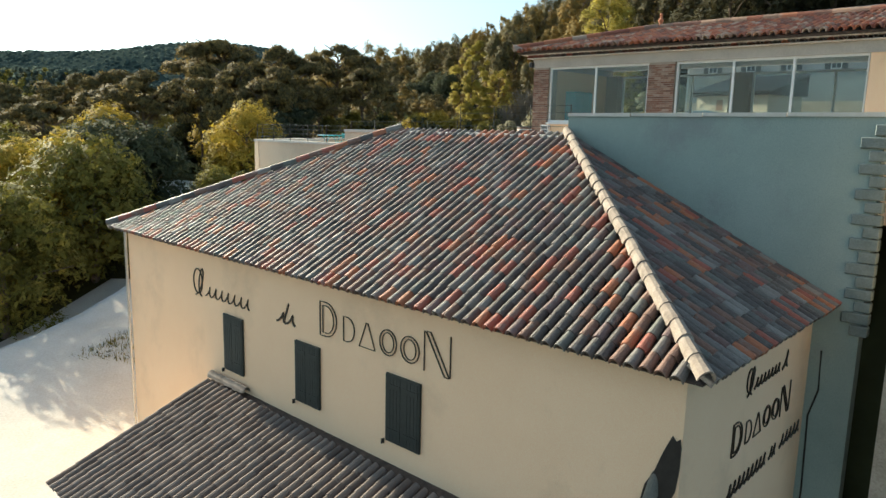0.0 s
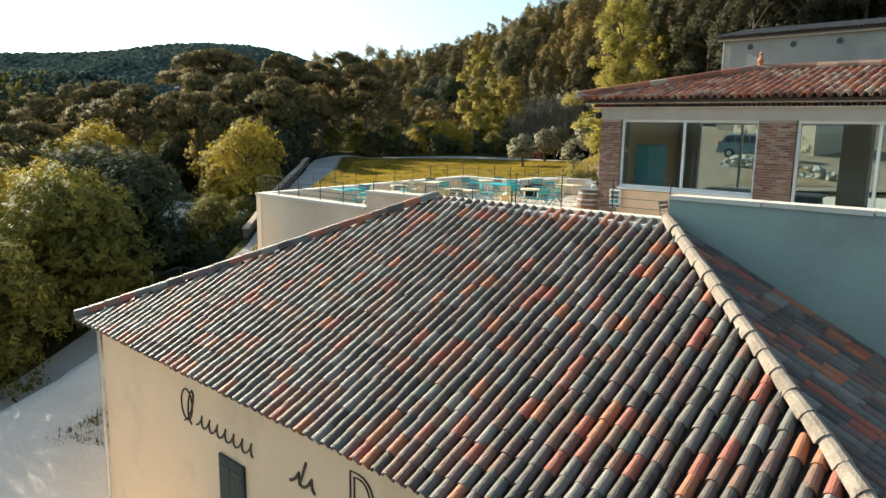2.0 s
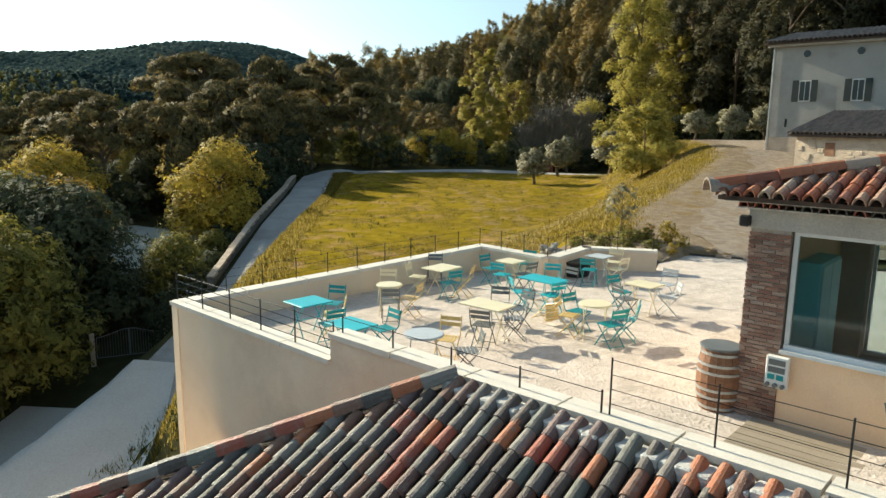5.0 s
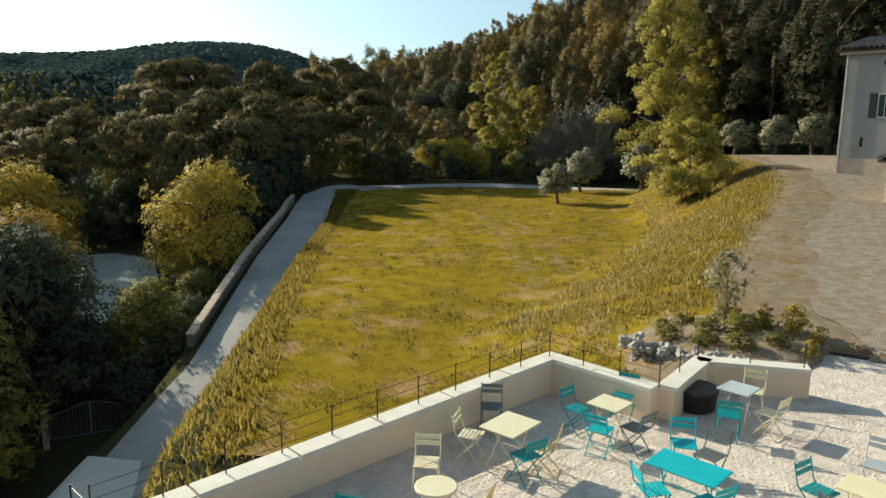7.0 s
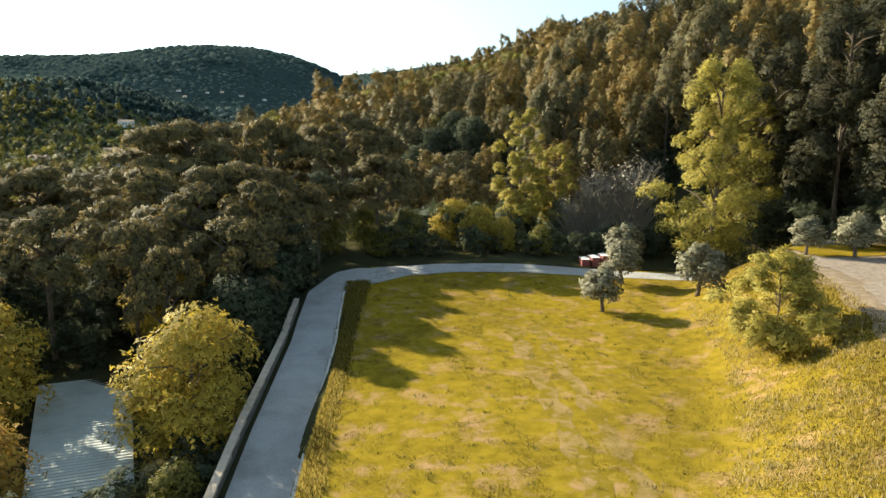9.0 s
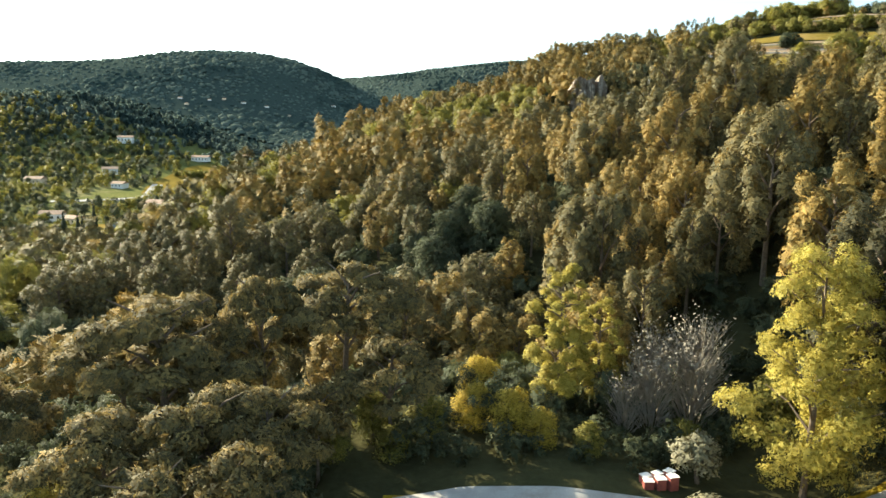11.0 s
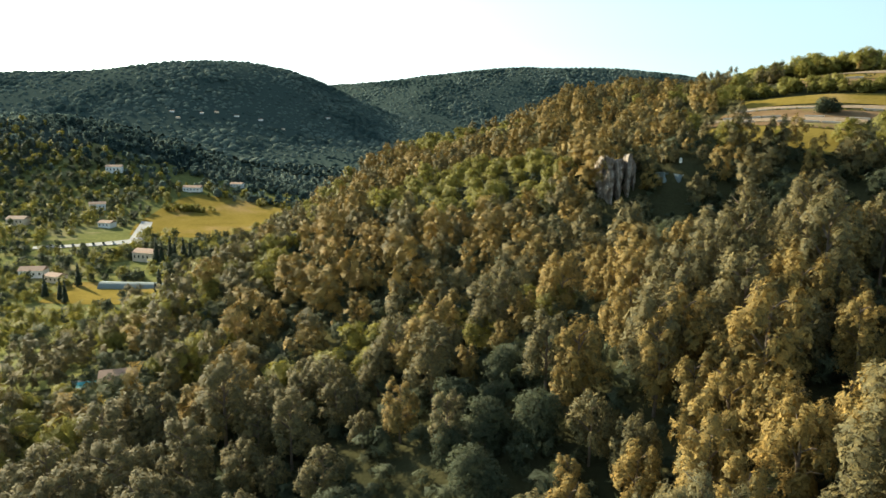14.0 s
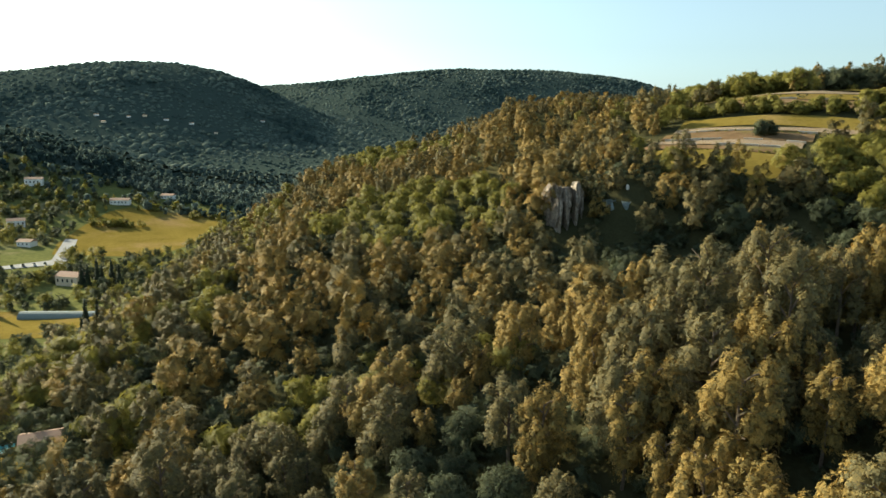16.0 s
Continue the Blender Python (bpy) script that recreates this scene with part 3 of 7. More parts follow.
# ---- roofs of half-round tiles ----
def tile_mesh(name, length, r0, r1, material, seg=6, thick=0.016):
    """One cover tile, arched over +z, its wide end at y = 0."""
    v, f = [], []
    for y, r in ((0, r0), (length, r1)):
        for rr in (r, r - thick):
            for k in range(seg + 1):
                a = math.pi * k / seg
                v.append((rr * math.cos(a), y, rr * math.sin(a) * 1.3))
    n = seg + 1
    for k in range(seg):
        f += [(k, k + 1, 2 * n + k + 1, 2 * n + k), (k, n + k, n + k + 1, k + 1), (n + k, 3 * n + k, 3 * n + k + 1, n + k + 1)]
    f += [(0, 2 * n, 3 * n, n), (seg, n + seg, 3 * n + seg, 2 * n + seg)]
    return mesh_from(name, v, f, material)


def joined(name, me, mats, material):
    """Many copies of one mesh in one new mesh."""
    base = np.array([v.co for v in me.vertices])
    polys = [tuple(p.vertices) for p in me.polygons]
    verts, faces, off = [], [], 0
    for m in mats:
        a = np.array(m)
        verts.append(base @ a[:3, :3].T + a[:3, 3])
        faces += [tuple(i + off for i in p) for p in polys]
        off += len(base)
    return mesh_from(name, np.concatenate(verts).tolist(), faces, material)


def lay_tiles(roof, me, mats, singles, far_material, label):
    """The first of the list as pieces of their own, the rest in one mesh."""
    for m in mats[:singles]:
        part("tile", me, None, roof, m=m)
    if mats[singles:]:
        tagged(part("tiles", joined("tiles", me, mats[singles:], far_material), None, roof), label=label, kind="stuff")


def slope_tiles(origin, along, up, width, rise, pitch, course, rng, limit):
    """Tile poses on a slope. origin: eave start; along, up: unit vectors; limit(s, u) says whether the roof is there."""
    along, up = Vector(along), Vector(up)
    nrm = along.cross(up).normalized()
    out = []
    for i in range(int(width / pitch) + 1):
        s = (i + 0.5) * pitch
        for j in range(int(rise / course) + 1):
            u = j * course
            if not limit(s, u + course * 0.55):
                continue
            p = Vector(origin) + along * (s + rng.uniform(-.008, .008)) + up * (u - 0.10 + rng.uniform(-.012, .012)) + nrm * (0.035 + rng.uniform(-.004, .006))
            m = Matrix((along, up, nrm)).transposed().to_4x4()
            m.translation = p
            out.append((s, u, m @ pose(0, 0, 0, rng.uniform(1.8, 3.6), rng.uniform(-3, 3), rng.uniform(-1.8, 1.8))))
    return out


def ridge_tiles(parent, me, a, b, step, rng, name="hip_tile"):
    a, b = Vector(a), Vector(b)
    d = (b - a).normalized()
    side = d.cross(Vector((0, 0, 1))).normalized()
    nrm = side.cross(d).normalized()
    k = 0.0
    while k < (b - a).length - 0.1:
        m = Matrix((side, d, nrm)).transposed().to_4x4()
        m.translation = a + d * k + nrm * (0.06 + rng.uniform(0, .012))
        part(name, me, None, parent, m=m @ pose(0, 0, 0, 2.5, rng.uniform(-4, 4), rng.uniform(-2, 2)))
        k += step


rng = random.Random(4)
TILE = tile_mesh("tile", 0.42, 0.101, 0.076, M["tile"], seg=8, thick=0.022)
HIP = tile_mesh("hip_tile", 0.50, 0.135, 0.105, M["tile_hip"], thick=0.022)

# ---- the winery building, in its own axes: x along the front, y to the back ----
EAVE, RIDGE, DEEP, LONG, HIPS = 9.95, 13.05, 6.25, 19.0, 6.35
winery = thing("winery_building", WINERY, label="yellow rendered winery building with a hipped tile roof", category="building")
part("front_wall", bbox(0.35, 18.65, 0.35, 0.75, 0.5, 9.86), M["render_yellow"], winery)
part("side_wall", bbox(0.35, 0.75, 0.75, 6.45, 0.5, 9.86), M["render_yellow"], winery)
part("side_wall", bbox(18.25, 18.65, 0.75, 6.45, 0.5, 9.86), M["render_yellow"], winery)
bm = bmesh.new()
v = [bm.verts.new(p) for p in ((0, 0, EAVE), (LONG, 0, EAVE), (LONG, 6.45, EAVE), (0, 6.45, EAVE), (HIPS, DEEP, RIDGE), (LONG - HIPS, DEEP, RIDGE),
                               (LONG - HIPS, 6.45, RIDGE), (HIPS, 6.45, RIDGE), (0, 0, EAVE - .03), (LONG, 0, EAVE - .03), (LONG, 6.45, EAVE - .03), (0, 6.45, EAVE - .03))]
for q in ((0, 1, 5, 4), (1, 2, 6, 5), (4, 5, 6, 7), (0, 4, 7, 3), (2, 3, 7, 6), (8, 9, 1, 0), (9, 10, 2, 1), (11, 8, 0, 3), (8, 11, 10, 9), (10, 11, 3, 2)):
    bm.faces.new([v[i] for i in q])
roof = part("roof", bm, M["tile_pan"], winery, "weathered half-round clay tiles, grey with scattered orange ones")
pit = math.atan2(RIDGE - EAVE, DEEP)
rise = math.hypot(RIDGE - EAVE, DEEP)
k = HIPS / DEEP
ft = slope_tiles((0, 0, EAVE), (1, 0, 0), (0, math.cos(pit), math.sin(pit)), LONG, rise, 0.238, 0.36, rng,
                 lambda s, u: u * math.cos(pit) * k < min(s, LONG - s) + 0.08)
pit2 = math.atan2(RIDGE - EAVE, HIPS)
rt = slope_tiles((LONG, 0, EAVE), (0, 1, 0), (-math.cos(pit2), 0, math.sin(pit2)), 6.4, math.hypot(HIPS, RIDGE - EAVE), 0.238, 0.36, rng,
                 lambda s, u: u * math.cos(pit2) / k < s + 0.08)
lt = slope_tiles((0, 6.4, EAVE), (0, -1, 0), (math.cos(pit2), 0, math.sin(pit2)), 6.4, math.hypot(HIPS, RIDGE - EAVE), 0.238, 0.36, rng,
                 lambda s, u: u * math.cos(pit2) / k < 6.4 - s + 0.08)
ft.sort(key=lambda e: abs(e[0] - 14) + e[1] * 1.2)
lay_tiles(roof, TILE, [e[2] for e in ft] + [e[2] for e in rt + lt], 300, M["tile_far"], "rows of weathered half-round clay tiles")
ridge_tiles(roof, HIP, (LONG + .05, -.05, EAVE + .03), (LONG - HIPS, DEEP, RIDGE + .05), 0.42, rng)
HIP_DARK = tile_mesh("hip_tile", 0.50, 0.135, 0.105, M["tile"], thick=0.022)
ridge_tiles(roof, HIP_DARK, (-.05, -.05, EAVE + .03), (HIPS, DEEP, RIDGE + .05), 0.42, rng)
fillet = part("mortar_fillet", bbox(HIPS, LONG - HIPS, DEEP + .02, DEEP + .19, RIDGE - .06, RIDGE + .05), M["mortar"], roof, "pale lumpy mortar under the wall")
for i in range(34):
    s0 = HIPS + i * (LONG - 2 * HIPS) / 34
    bm = bbox(s0, s0 + 0.186, DEEP - 0.10 + rng.uniform(-.06, .05), DEEP + 0.19, RIDGE - 0.06, RIDGE + 0.10 + rng.uniform(-.03, .03), bevel=0.02)
    part("mortar_lump", bm, M["mortar"], fillet)


def shutter(s0, s1, z0, z1):
    ob = part("shutter", bbox(s0, s1, 0.285, 0.346, z0, z1, bevel=0.006), M["shutter"], winery, "closed dark green boarded shutter")
    for half in (0, 1):
        a, b = s0 + 0.05 + half * (s1 - s0) / 2, s0 - 0.05 + (half + 1) * (s1 - s0) / 2
        for i in range(4):
            u0, u1 = a + (b - a) * i / 4 + .004, a + (b - a) * (i + 1) / 4 - .004
            part("board", bbox(u0, u1, 0.279, 0.285, z0 + .03, z1 - .03), M["shutter"], ob)
        for z in (z0 + .25, z1 - .25):
            part("batten", bbox(a, b, 0.270, 0.279, z - .05, z + .05), M["shutter"], ob)
    part("stay", bbox(s0 - 0.12, s0 - 0.09, 0.28, 0.35, z0 - 0.12, z0 - 0.02), M["black"], ob)


for s0, s1, z0, z1 in ((6.08, 7.0, 6.80, 8.32), (9.28, 10.2, 6.84, 8.32), (12.42, 13.4, 6.88, 8.34)):
    shutter(s0, s1, z0, z1)


# wall lettering stands as plain shapes: flourishes for the flowing hand, outlined forms for the tall row
def stroke(bm, pts, r, m, closed=False):
    """A flat raised bar along points of the wall plane, with one half-width a point or one for all."""
    pts = [Vector((x, 0, z)) for x, z in pts]
    rs_ = r if isinstance(r, (list, tuple)) else [r] * len(pts)
    n = len(pts)
    rows = []
    for i, p in enumerate(pts):
        a = pts[i - 1] if closed or i else p
        b = pts[(i + 1) % n] if closed or i < n - 1 else p
        d = (b - a).normalized()
        side_ = Vector((-d.z, 0, d.x)) * rs_[i]
        rows.append([bm.verts.new(m @ (q + Vector((0, y, 0)))) for q in (p - side_, p + side_) for y in (0, -.02)])
    for i in range(n if closed else n - 1):
        a, b = rows[i], rows[(i + 1) % n]
        for j, k in ((0, 1), (1, 3), (3, 2), (2, 0)):
            bm.faces.new((a[j], a[k], b[k], b[j]))


def flourish(width, height, loops, lean):
    """Points of a running line of loops."""
    pts = []
    for i in range(loops * 10 + 1):
        a = 2 * math.pi * i / 10
        z = height * (.5 - .5 * math.cos(a))
        pts.append((width * i / (loops * 10) + .22 * height * math.sin(a) + lean * z, z))
    return pts


def outlined(kind, w, h):
    """Closed outlines: an arch on its side, a ring or a leaning bar."""
    if kind == "arch":
        return [(0, 0), (0, h)] + [(w * .35 + w * .65 * math.cos(t), h / 2 + h / 2 * math.sin(t)) for t in np.linspace(math.pi / 2, -math.pi / 2, 11)]
    if kind == "ring":
        return [(w / 2 + w / 2 * math.cos(t), h / 2 + h / 2 * math.sin(t)) for t in np.linspace(0, 2 * math.pi, 19)[:-1]]
    if kind == "peak":
        return [(0, 0), (w * .45, h), (w * .55, h), (w, 0)]
    return [(0, h), (w * .2, h), (w, 0), (w * .8, 0)]


def wall_sign(name, place, shapes, label):
    holder = part(name, bmesh.new(), M["bronze"], winery, label)
    for x, z, pts, r, closed in shapes:
        bm = bmesh.new()
        stroke(bm, pts, r, place @ Matrix.Translation((x, 0, z)), closed)
        part("sign_shape", bm, M["bronze"], holder)


def hand_row(k):
    return [(0, 0, outlined("ring", .42 * k, .62 * k), .014, True), (.08 * k, -.06, flourish(.3 * k, .7 * k, 1, .3), .018, False), (.55 * k, 0, flourish(1.95 * k, .24 * k, 7, .4), .017, False)]


def tall_row(k):
    return [(0, 0, outlined("arch", .58 * k, .78 * k), .011, True), (.10 * k, .08 * k, outlined("arch", .38 * k, .62 * k), .009, True), (.82 * k, .05, outlined("arch", .36 * k, .54 * k), .010, True), (1.34 * k, .05, outlined("peak", .5 * k, .54 * k), .010, True),
            (1.98 * k, .05, outlined("ring", .5 * k, .54 * k), .010, True), (2.06 * k, .11, outlined("ring", .34 * k, .42 * k), .008, True), (2.60 * k, .05, outlined("ring", .52 * k, .54 * k), .010, True), (2.69 * k, .11, outlined("ring", .34 * k, .42 * k), .008, True),
            (3.30 * k, 0, outlined("bar", .62 * k, .80 * k), .011, True), (3.26 * k, 0, [(0, 0), (0, .80 * k)], .011, False), (3.94 * k, 0, [(0, .02), (0, .82 * k)], .011, False)]


wall_sign("wall_sign", pose(4.5, 0.345, 8.62), hand_row(1.12), "dark metal sign shapes in flowing hand on yellow wall")
wall_sign("wall_sign", pose(8.5, 0.345, 8.62), [(0, 0, flourish(.75, .24, 2, .4), .026, False), (.28, 0, [(0, 0), (.22, .5)], .024, False)], "short dark metal flourish on yellow wall")
wall_sign("wall_sign", pose(10.2, 0.345, 8.64), tall_row(1.0), "tall outlined metal sign shapes on yellow wall")
side = pose(18.655, 0, 0, 0, 0, 90)
wall_sign("wall_sign", side @ pose(2.8, 0, 8.95), hand_row(.68) + [(1.85, 0, flourish(.3, .3, 1, .4), .026, False)], "dark metal sign shapes in flowing hand on shaded wall")
wall_sign("wall_sign", side @ pose(2.36, 0, 7.95), tall_row(.75), "tall outlined metal sign shapes on shaded wall")
wall_sign("wall_sign", side @ pose(2.3, 0, 7.2), [(0, 0, flourish(1.9, .22, 9, .35), .026, False), (2.1, .02, flourish(.35, .2, 2, .35), .026, False), (2.7, .05, flourish(1.2, .22, 5, .35), .026, False)], "small dark metal sign shapes on shaded wall")

# broken opening at the wall corner with a tile left in it
# thin black plate on the wall stands for the opening's dark inside
bm = bmesh.new()
rim = [(18.06, 7.72), (18.12, 8.05), (18.26, 8.32), (18.36, 8.62), (18.46, 8.86), (18.50, 8.95), (18.56, 8.88), (18.62, 8.93), (18.645, 8.80), (18.64, 8.45), (18.60, 8.1), (18.52, 7.9), (18.40, 7.7)]
face = [[bm.verts.new((x, y, z)) for x, z in rim] for y in (0.335, 0.348)]
bm.faces.new(face[0][::-1])
bm.faces.new(face[1])
for i in range(len(rim)):
    j = (i + 1) % len(rim)
    bm.faces.new((face[0][i], face[0][j], face[1][j], face[1][i]))
niche = part("wall_niche", bm, M["black"], winery, "thin black plate shaped as a worn opening at the wall corner")
part("niche_tile", TILE, None, niche, m=pose(18.24, 0.30, 7.78, 72, 0, -14) @ Matrix.Diagonal((1.1, 1.6, 1.1, 1)))
part("niche_sill", bbox(18.0, 18.5, 0.22, 0.346, 7.55, 7.70, bevel=0.02), M["coping"], niche)

# drain pipe and cable on the left and right ends
bm = bmesh.new()
tube(bm, [(0.30, 0.28, 9.8), (0.30, 0.28, 1.5)], 0.045, 8)
part("downpipe", bm, M["steel"], winery)
bm = bmesh.new()
tube(bm, [(18.9, 6.3, 9.0), (18.95, 6.2, 8.2), (18.8, 6.25, 7.6), (18.85, 6.2, 6.0), (18.8, 6.2, 3.0)], 0.02, 5)
part("cable", bm, M["black"], winery)

# ---- lean-to in front ----
lean = thing("lean_to", WINERY, label="low lean-to with a grey half-round tile roof", category="outbuilding")
L0, L1 = (-3.9, 4.84), (0.35, 6.36)
lp = math.atan2(L1[1] - L0[1], L1[0] - L0[0])
bm = bmesh.new()
box(bm, 5.45, 20.0, 0, math.hypot(L1[0] - L0[0], L1[1] - L0[1]), -0.08, 0, pose(0, L0[0], L0[1], math.degrees(lp)))
lroof = part("roof", bm, M["tile_pan"], lean)
lts = slope_tiles((5.45, L0[0], L0[1]), (1, 0, 0), (0, math.cos(lp), math.sin(lp)), 14.5, 4.4, 0.235, 0.36, rng, lambda s, u: u < 4.45)
lts.sort(key=lambda e: abs(e[0] - 4) - e[1])
LEAN_TILE = tile_mesh("tile", 0.43, 0.102, 0.076, M["tile_dark"], thick=0.020)
lay_tiles(lroof, LEAN_TILE, [e[2] for e in lts], 200, M["tile_dark_far"], "rows of grey half-round clay tiles")
ridge_tiles(lroof, HIP, (5.5, L1[0] - .12, L1[1] + .02), (7.0, L1[0] - .12, L1[1] + .02), 0.42, rng, "edge_tile")
part("front_wall", bbox(5.7, 19.8, -3.6, -3.3, 0.5, 4.80), M["render_yellow"], lean)
part("end_wall", bbox(5.7, 6.0, -3.3, 0.34, 0.5, 4.85), M["render_yellow"], lean)

# ---- terrace ----
FLOOR = 12.42


def terrace_z(x, y):
    """The terrace falls gently away from the glazed room."""
    return 12.2 + 0.03 * ((x + 10.45) * float(E1[0]) + (y - 21.89) * float(E1[1]) - 2)




def in_world(s, d):
    p = WINERY @ Vector((s, d, 0))
    return (p.x, p.y)


T0, C1, C2, C3, C4 = (-7.58, 28.18), (-0.40, 34.88), (1.45, 32.98), (2.78, 34.72), (4.93, 34.2)
outline = [T0, in_world(19.6, 6.8), in_world(24, 6.8), (22, 20), (20, 28), (14, 32.2), (9.41, 35.12), (6.88, 36.9), (5.4, 35.4), C4, C3, C2, C1]
bm = prism(bmesh.new(), outline, 11.6, [terrace_z(*p) for p in outline])
tagged(part("terrace_floor", bm, M["terrace"]), "pale gravelled concrete terrace floor in low sun", "terrace", kind="structure")
bm = bmesh.new()
tube(bm, [(x, y, terrace_z(x, y) + .02) for x, y in ((6.88, 36.9), (9.41, 35.12), (14, 32.2))], 0.05, 4)
tagged(part("terrace_kerb", bm, M["bronze"]), "thin dark edging between terrace and gravel", "kerb", kind="structure")


def wall_run(name, a, b, thick, z0, za, zb, material, label, cap=0.08, lip=0.04, inward=1):
    """A straight wall from a to b with a coping; the outer face runs along a-b."""
    a, b = Vector((*a, 0)), Vector((*b, 0))
    d = (b - a).normalized()
    n = Vector((-d.y, d.x, 0)) * inward
    q = [a, b, b + n * thick, a + n * thick]
    ob = part(name, prism(bmesh.new(), [(p.x, p.y) for p in q], z0, [za - cap, zb - cap, zb - cap, za - cap]), material)
    tagged(ob, label, "wall", kind="structure")
    count = max(1, round((b - a).length / 1.6))
    for i in range(count):
        t0, t1 = i / count, (i + 1) / count - 0.004
        p0, p1 = a + (b - a) * t0, a + (b - a) * t1
        z_a, z_b = za + (zb - za) * t0, za + (zb - za) * t1
        q = [p0 - n * lip, p1 - n * lip, p1 + n * (thick + lip), p0 + n * (thick + lip)]
        part("coping_stone", prism(bmesh.new(), [(p.x, p.y) for p in q], min(z_a, z_b) - cap, [z_a, z_b, z_b, z_a]), M["coping"], ob)
    return ob


wall_run("wall_terrace_front_low", T0, in_world(3.5, 6.55), 0.32, 1.5, 12.66, 12.68, M["render_cream"], "cream rendered terrace wall with a pale coping")
wall_run("wall_terrace_front", in_world(3.5, 6.55), in_world(12.5, 6.55), 0.32, 1.5, 13.15, 13.24, M["render_cream"], "cream rendered terrace parapet behind the roof")
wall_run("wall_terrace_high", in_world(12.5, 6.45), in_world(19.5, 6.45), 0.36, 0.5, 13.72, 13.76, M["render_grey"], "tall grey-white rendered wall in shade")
wall_run("wall_terrace_left", C1, T0, 0.30, 2.0, 12.88, 12.66, M["render_cream"], "cream parapet along the meadow side")
wall_run("wall_terrace_back", C2, C1, 0.30, 9.0, 12.88, 12.88, M["render_cream"], "cream parapet with an angled corner")
wall_run("wall_terrace_nook", C3, C2, 0.30, 9.0, 12.88, 12.88, M["render_cream"], "cream parapet beside the planted rockery")
wall_run("wall_terrace_end", C4, C3, 0.30, 9.0, 12.88, 12.88, M["render_cream"], "cream parapet end beside the steps")
quoin = thing("stone_quoin", WINERY, label="toothed grey stone blocks down the wall end", category="masonry")
for i in range(17):
    w = 0.48 if i % 2 else 0.30
    part("stone", bbox(19.62 - w + rng.uniform(-.03, .03), 19.64, 6.38, 6.6, 9.4 + i * 0.245, 9.62 + i * 0.245 + rng.uniform(-.02, .015), bevel=0.02), M["stone_grey"], quoin)
tagged(part("wall_neighbour", bbox(20.15, 20.55, 5.6, 7.6, 0.5, 13.6, m=WINERY), M["rubble"]), "dark shaded stone wall across a narrow gap", "wall", kind="structure")


def railing(name, pts, height, bars, gap, label, post_r=0.018, bar_r=0.012):
    """Posts every gap metres along points with straight bars between."""
    ob = thing(name, label=label, category="railing")
    pts = [Vector(p) for p in pts]
    posts = []
    for a, b in zip(pts, pts[1:]):
        n = max(1, round((b - a).length / gap))
        posts += [a.lerp(b, i / n) for i in range(n)]
    posts.append(pts[-1])
    for p in posts:
        part("post", tube(bmesh.new(), [p, p + Vector((0, 0, height))], post_r, 6), M["black"], ob)
    for j in range(bars):
        h = height * (j + 1) / bars - 0.03
        for a, b in zip(pts, pts[1:]):
            part("bar", tube(bmesh.new(), [a + Vector((0, 0, h)), b + Vector((0, 0, h))], bar_r, 5), M["black"], ob)
    return ob


w3 = lambda s, d, z: Vector((*in_world(s, d), z))
railing("steel_railing", [w3(-2.12, 6.72, 12.65), w3(3.4, 6.7, 12.67)], 0.62, 4, 1.06, "slim dark steel railing on the low terrace wall", 0.014, 0.008)
railing("wire_fence", [w3(3.65, 6.7, 13.14), w3(8.5, 6.7, 13.19)], 0.30, 1, 1.08, "low post and wire line on the parapet", 0.014, 0.006)
railing("wire_fence", [w3(8.6, 6.72, 13.19), w3(12.4, 6.7, 13.23)], 0.72, 4, 1.25, "slim dark wire railing by the glazed room", 0.012, 0.005)
railing("wire_fence", [Vector((-7.3, 28.4, 12.65)), Vector((-0.45, 34.6, 12.87)), Vector((1.4, 32.85, 12.87)), Vector((2.72, 34.5, 12.87)), Vector((4.75, 34.0, 12.87))], 0.55, 3, 0.92,
        "thin post and wire fence on the parapet", 0.012, 0.005)


# ---- glazed room on the terrace, in the winery's axes ----
pav = thing("glazed_pavilion", WINERY, label="single-storey glazed room with brick piers and a tile roof", category="building")
PF, PB, ROOM = 9.75, 14.2, 15.2


def brick_pier(s0, s1, d0, d1, z0, z1, faces):
    """A pier core with bricks set proud on the named faces: 'front' or 'left'."""
    core = part("brick_pier", bbox(s0 + .012, s1 - .012, d0 + .012, d1, z0, z1), M["joint"], pav, "mottled reclaimed brick")
    course = 0.058
    for face in faces:
        w = (s1 - s0) if face == "front" else (d1 - d0)
        n = max(2, round(w / 0.20))
        for j in range(int((z1 - z0) / course)):
            z = z0 + j * course
            cuts = [0] + [(i + (0.5 if j % 2 else 0)) * w / n for i in range(0 if j % 2 else 1, n)] + [w]
            for a, b in zip(cuts, cuts[1:]):
                p = rng.uniform(0, .012)
                if face == "front":
                    bm = bbox(s0 + a + .006, s0 + b - .006, d0 - p, d0 + .03, z + .007, z + course - .006)
                else:
                    bm = bbox(s0 - p, s0 + .03, d0 + a + .006, d0 + b - .006, z + .007, z + course - .006)
                part("brick", bm, M["brick"], core)


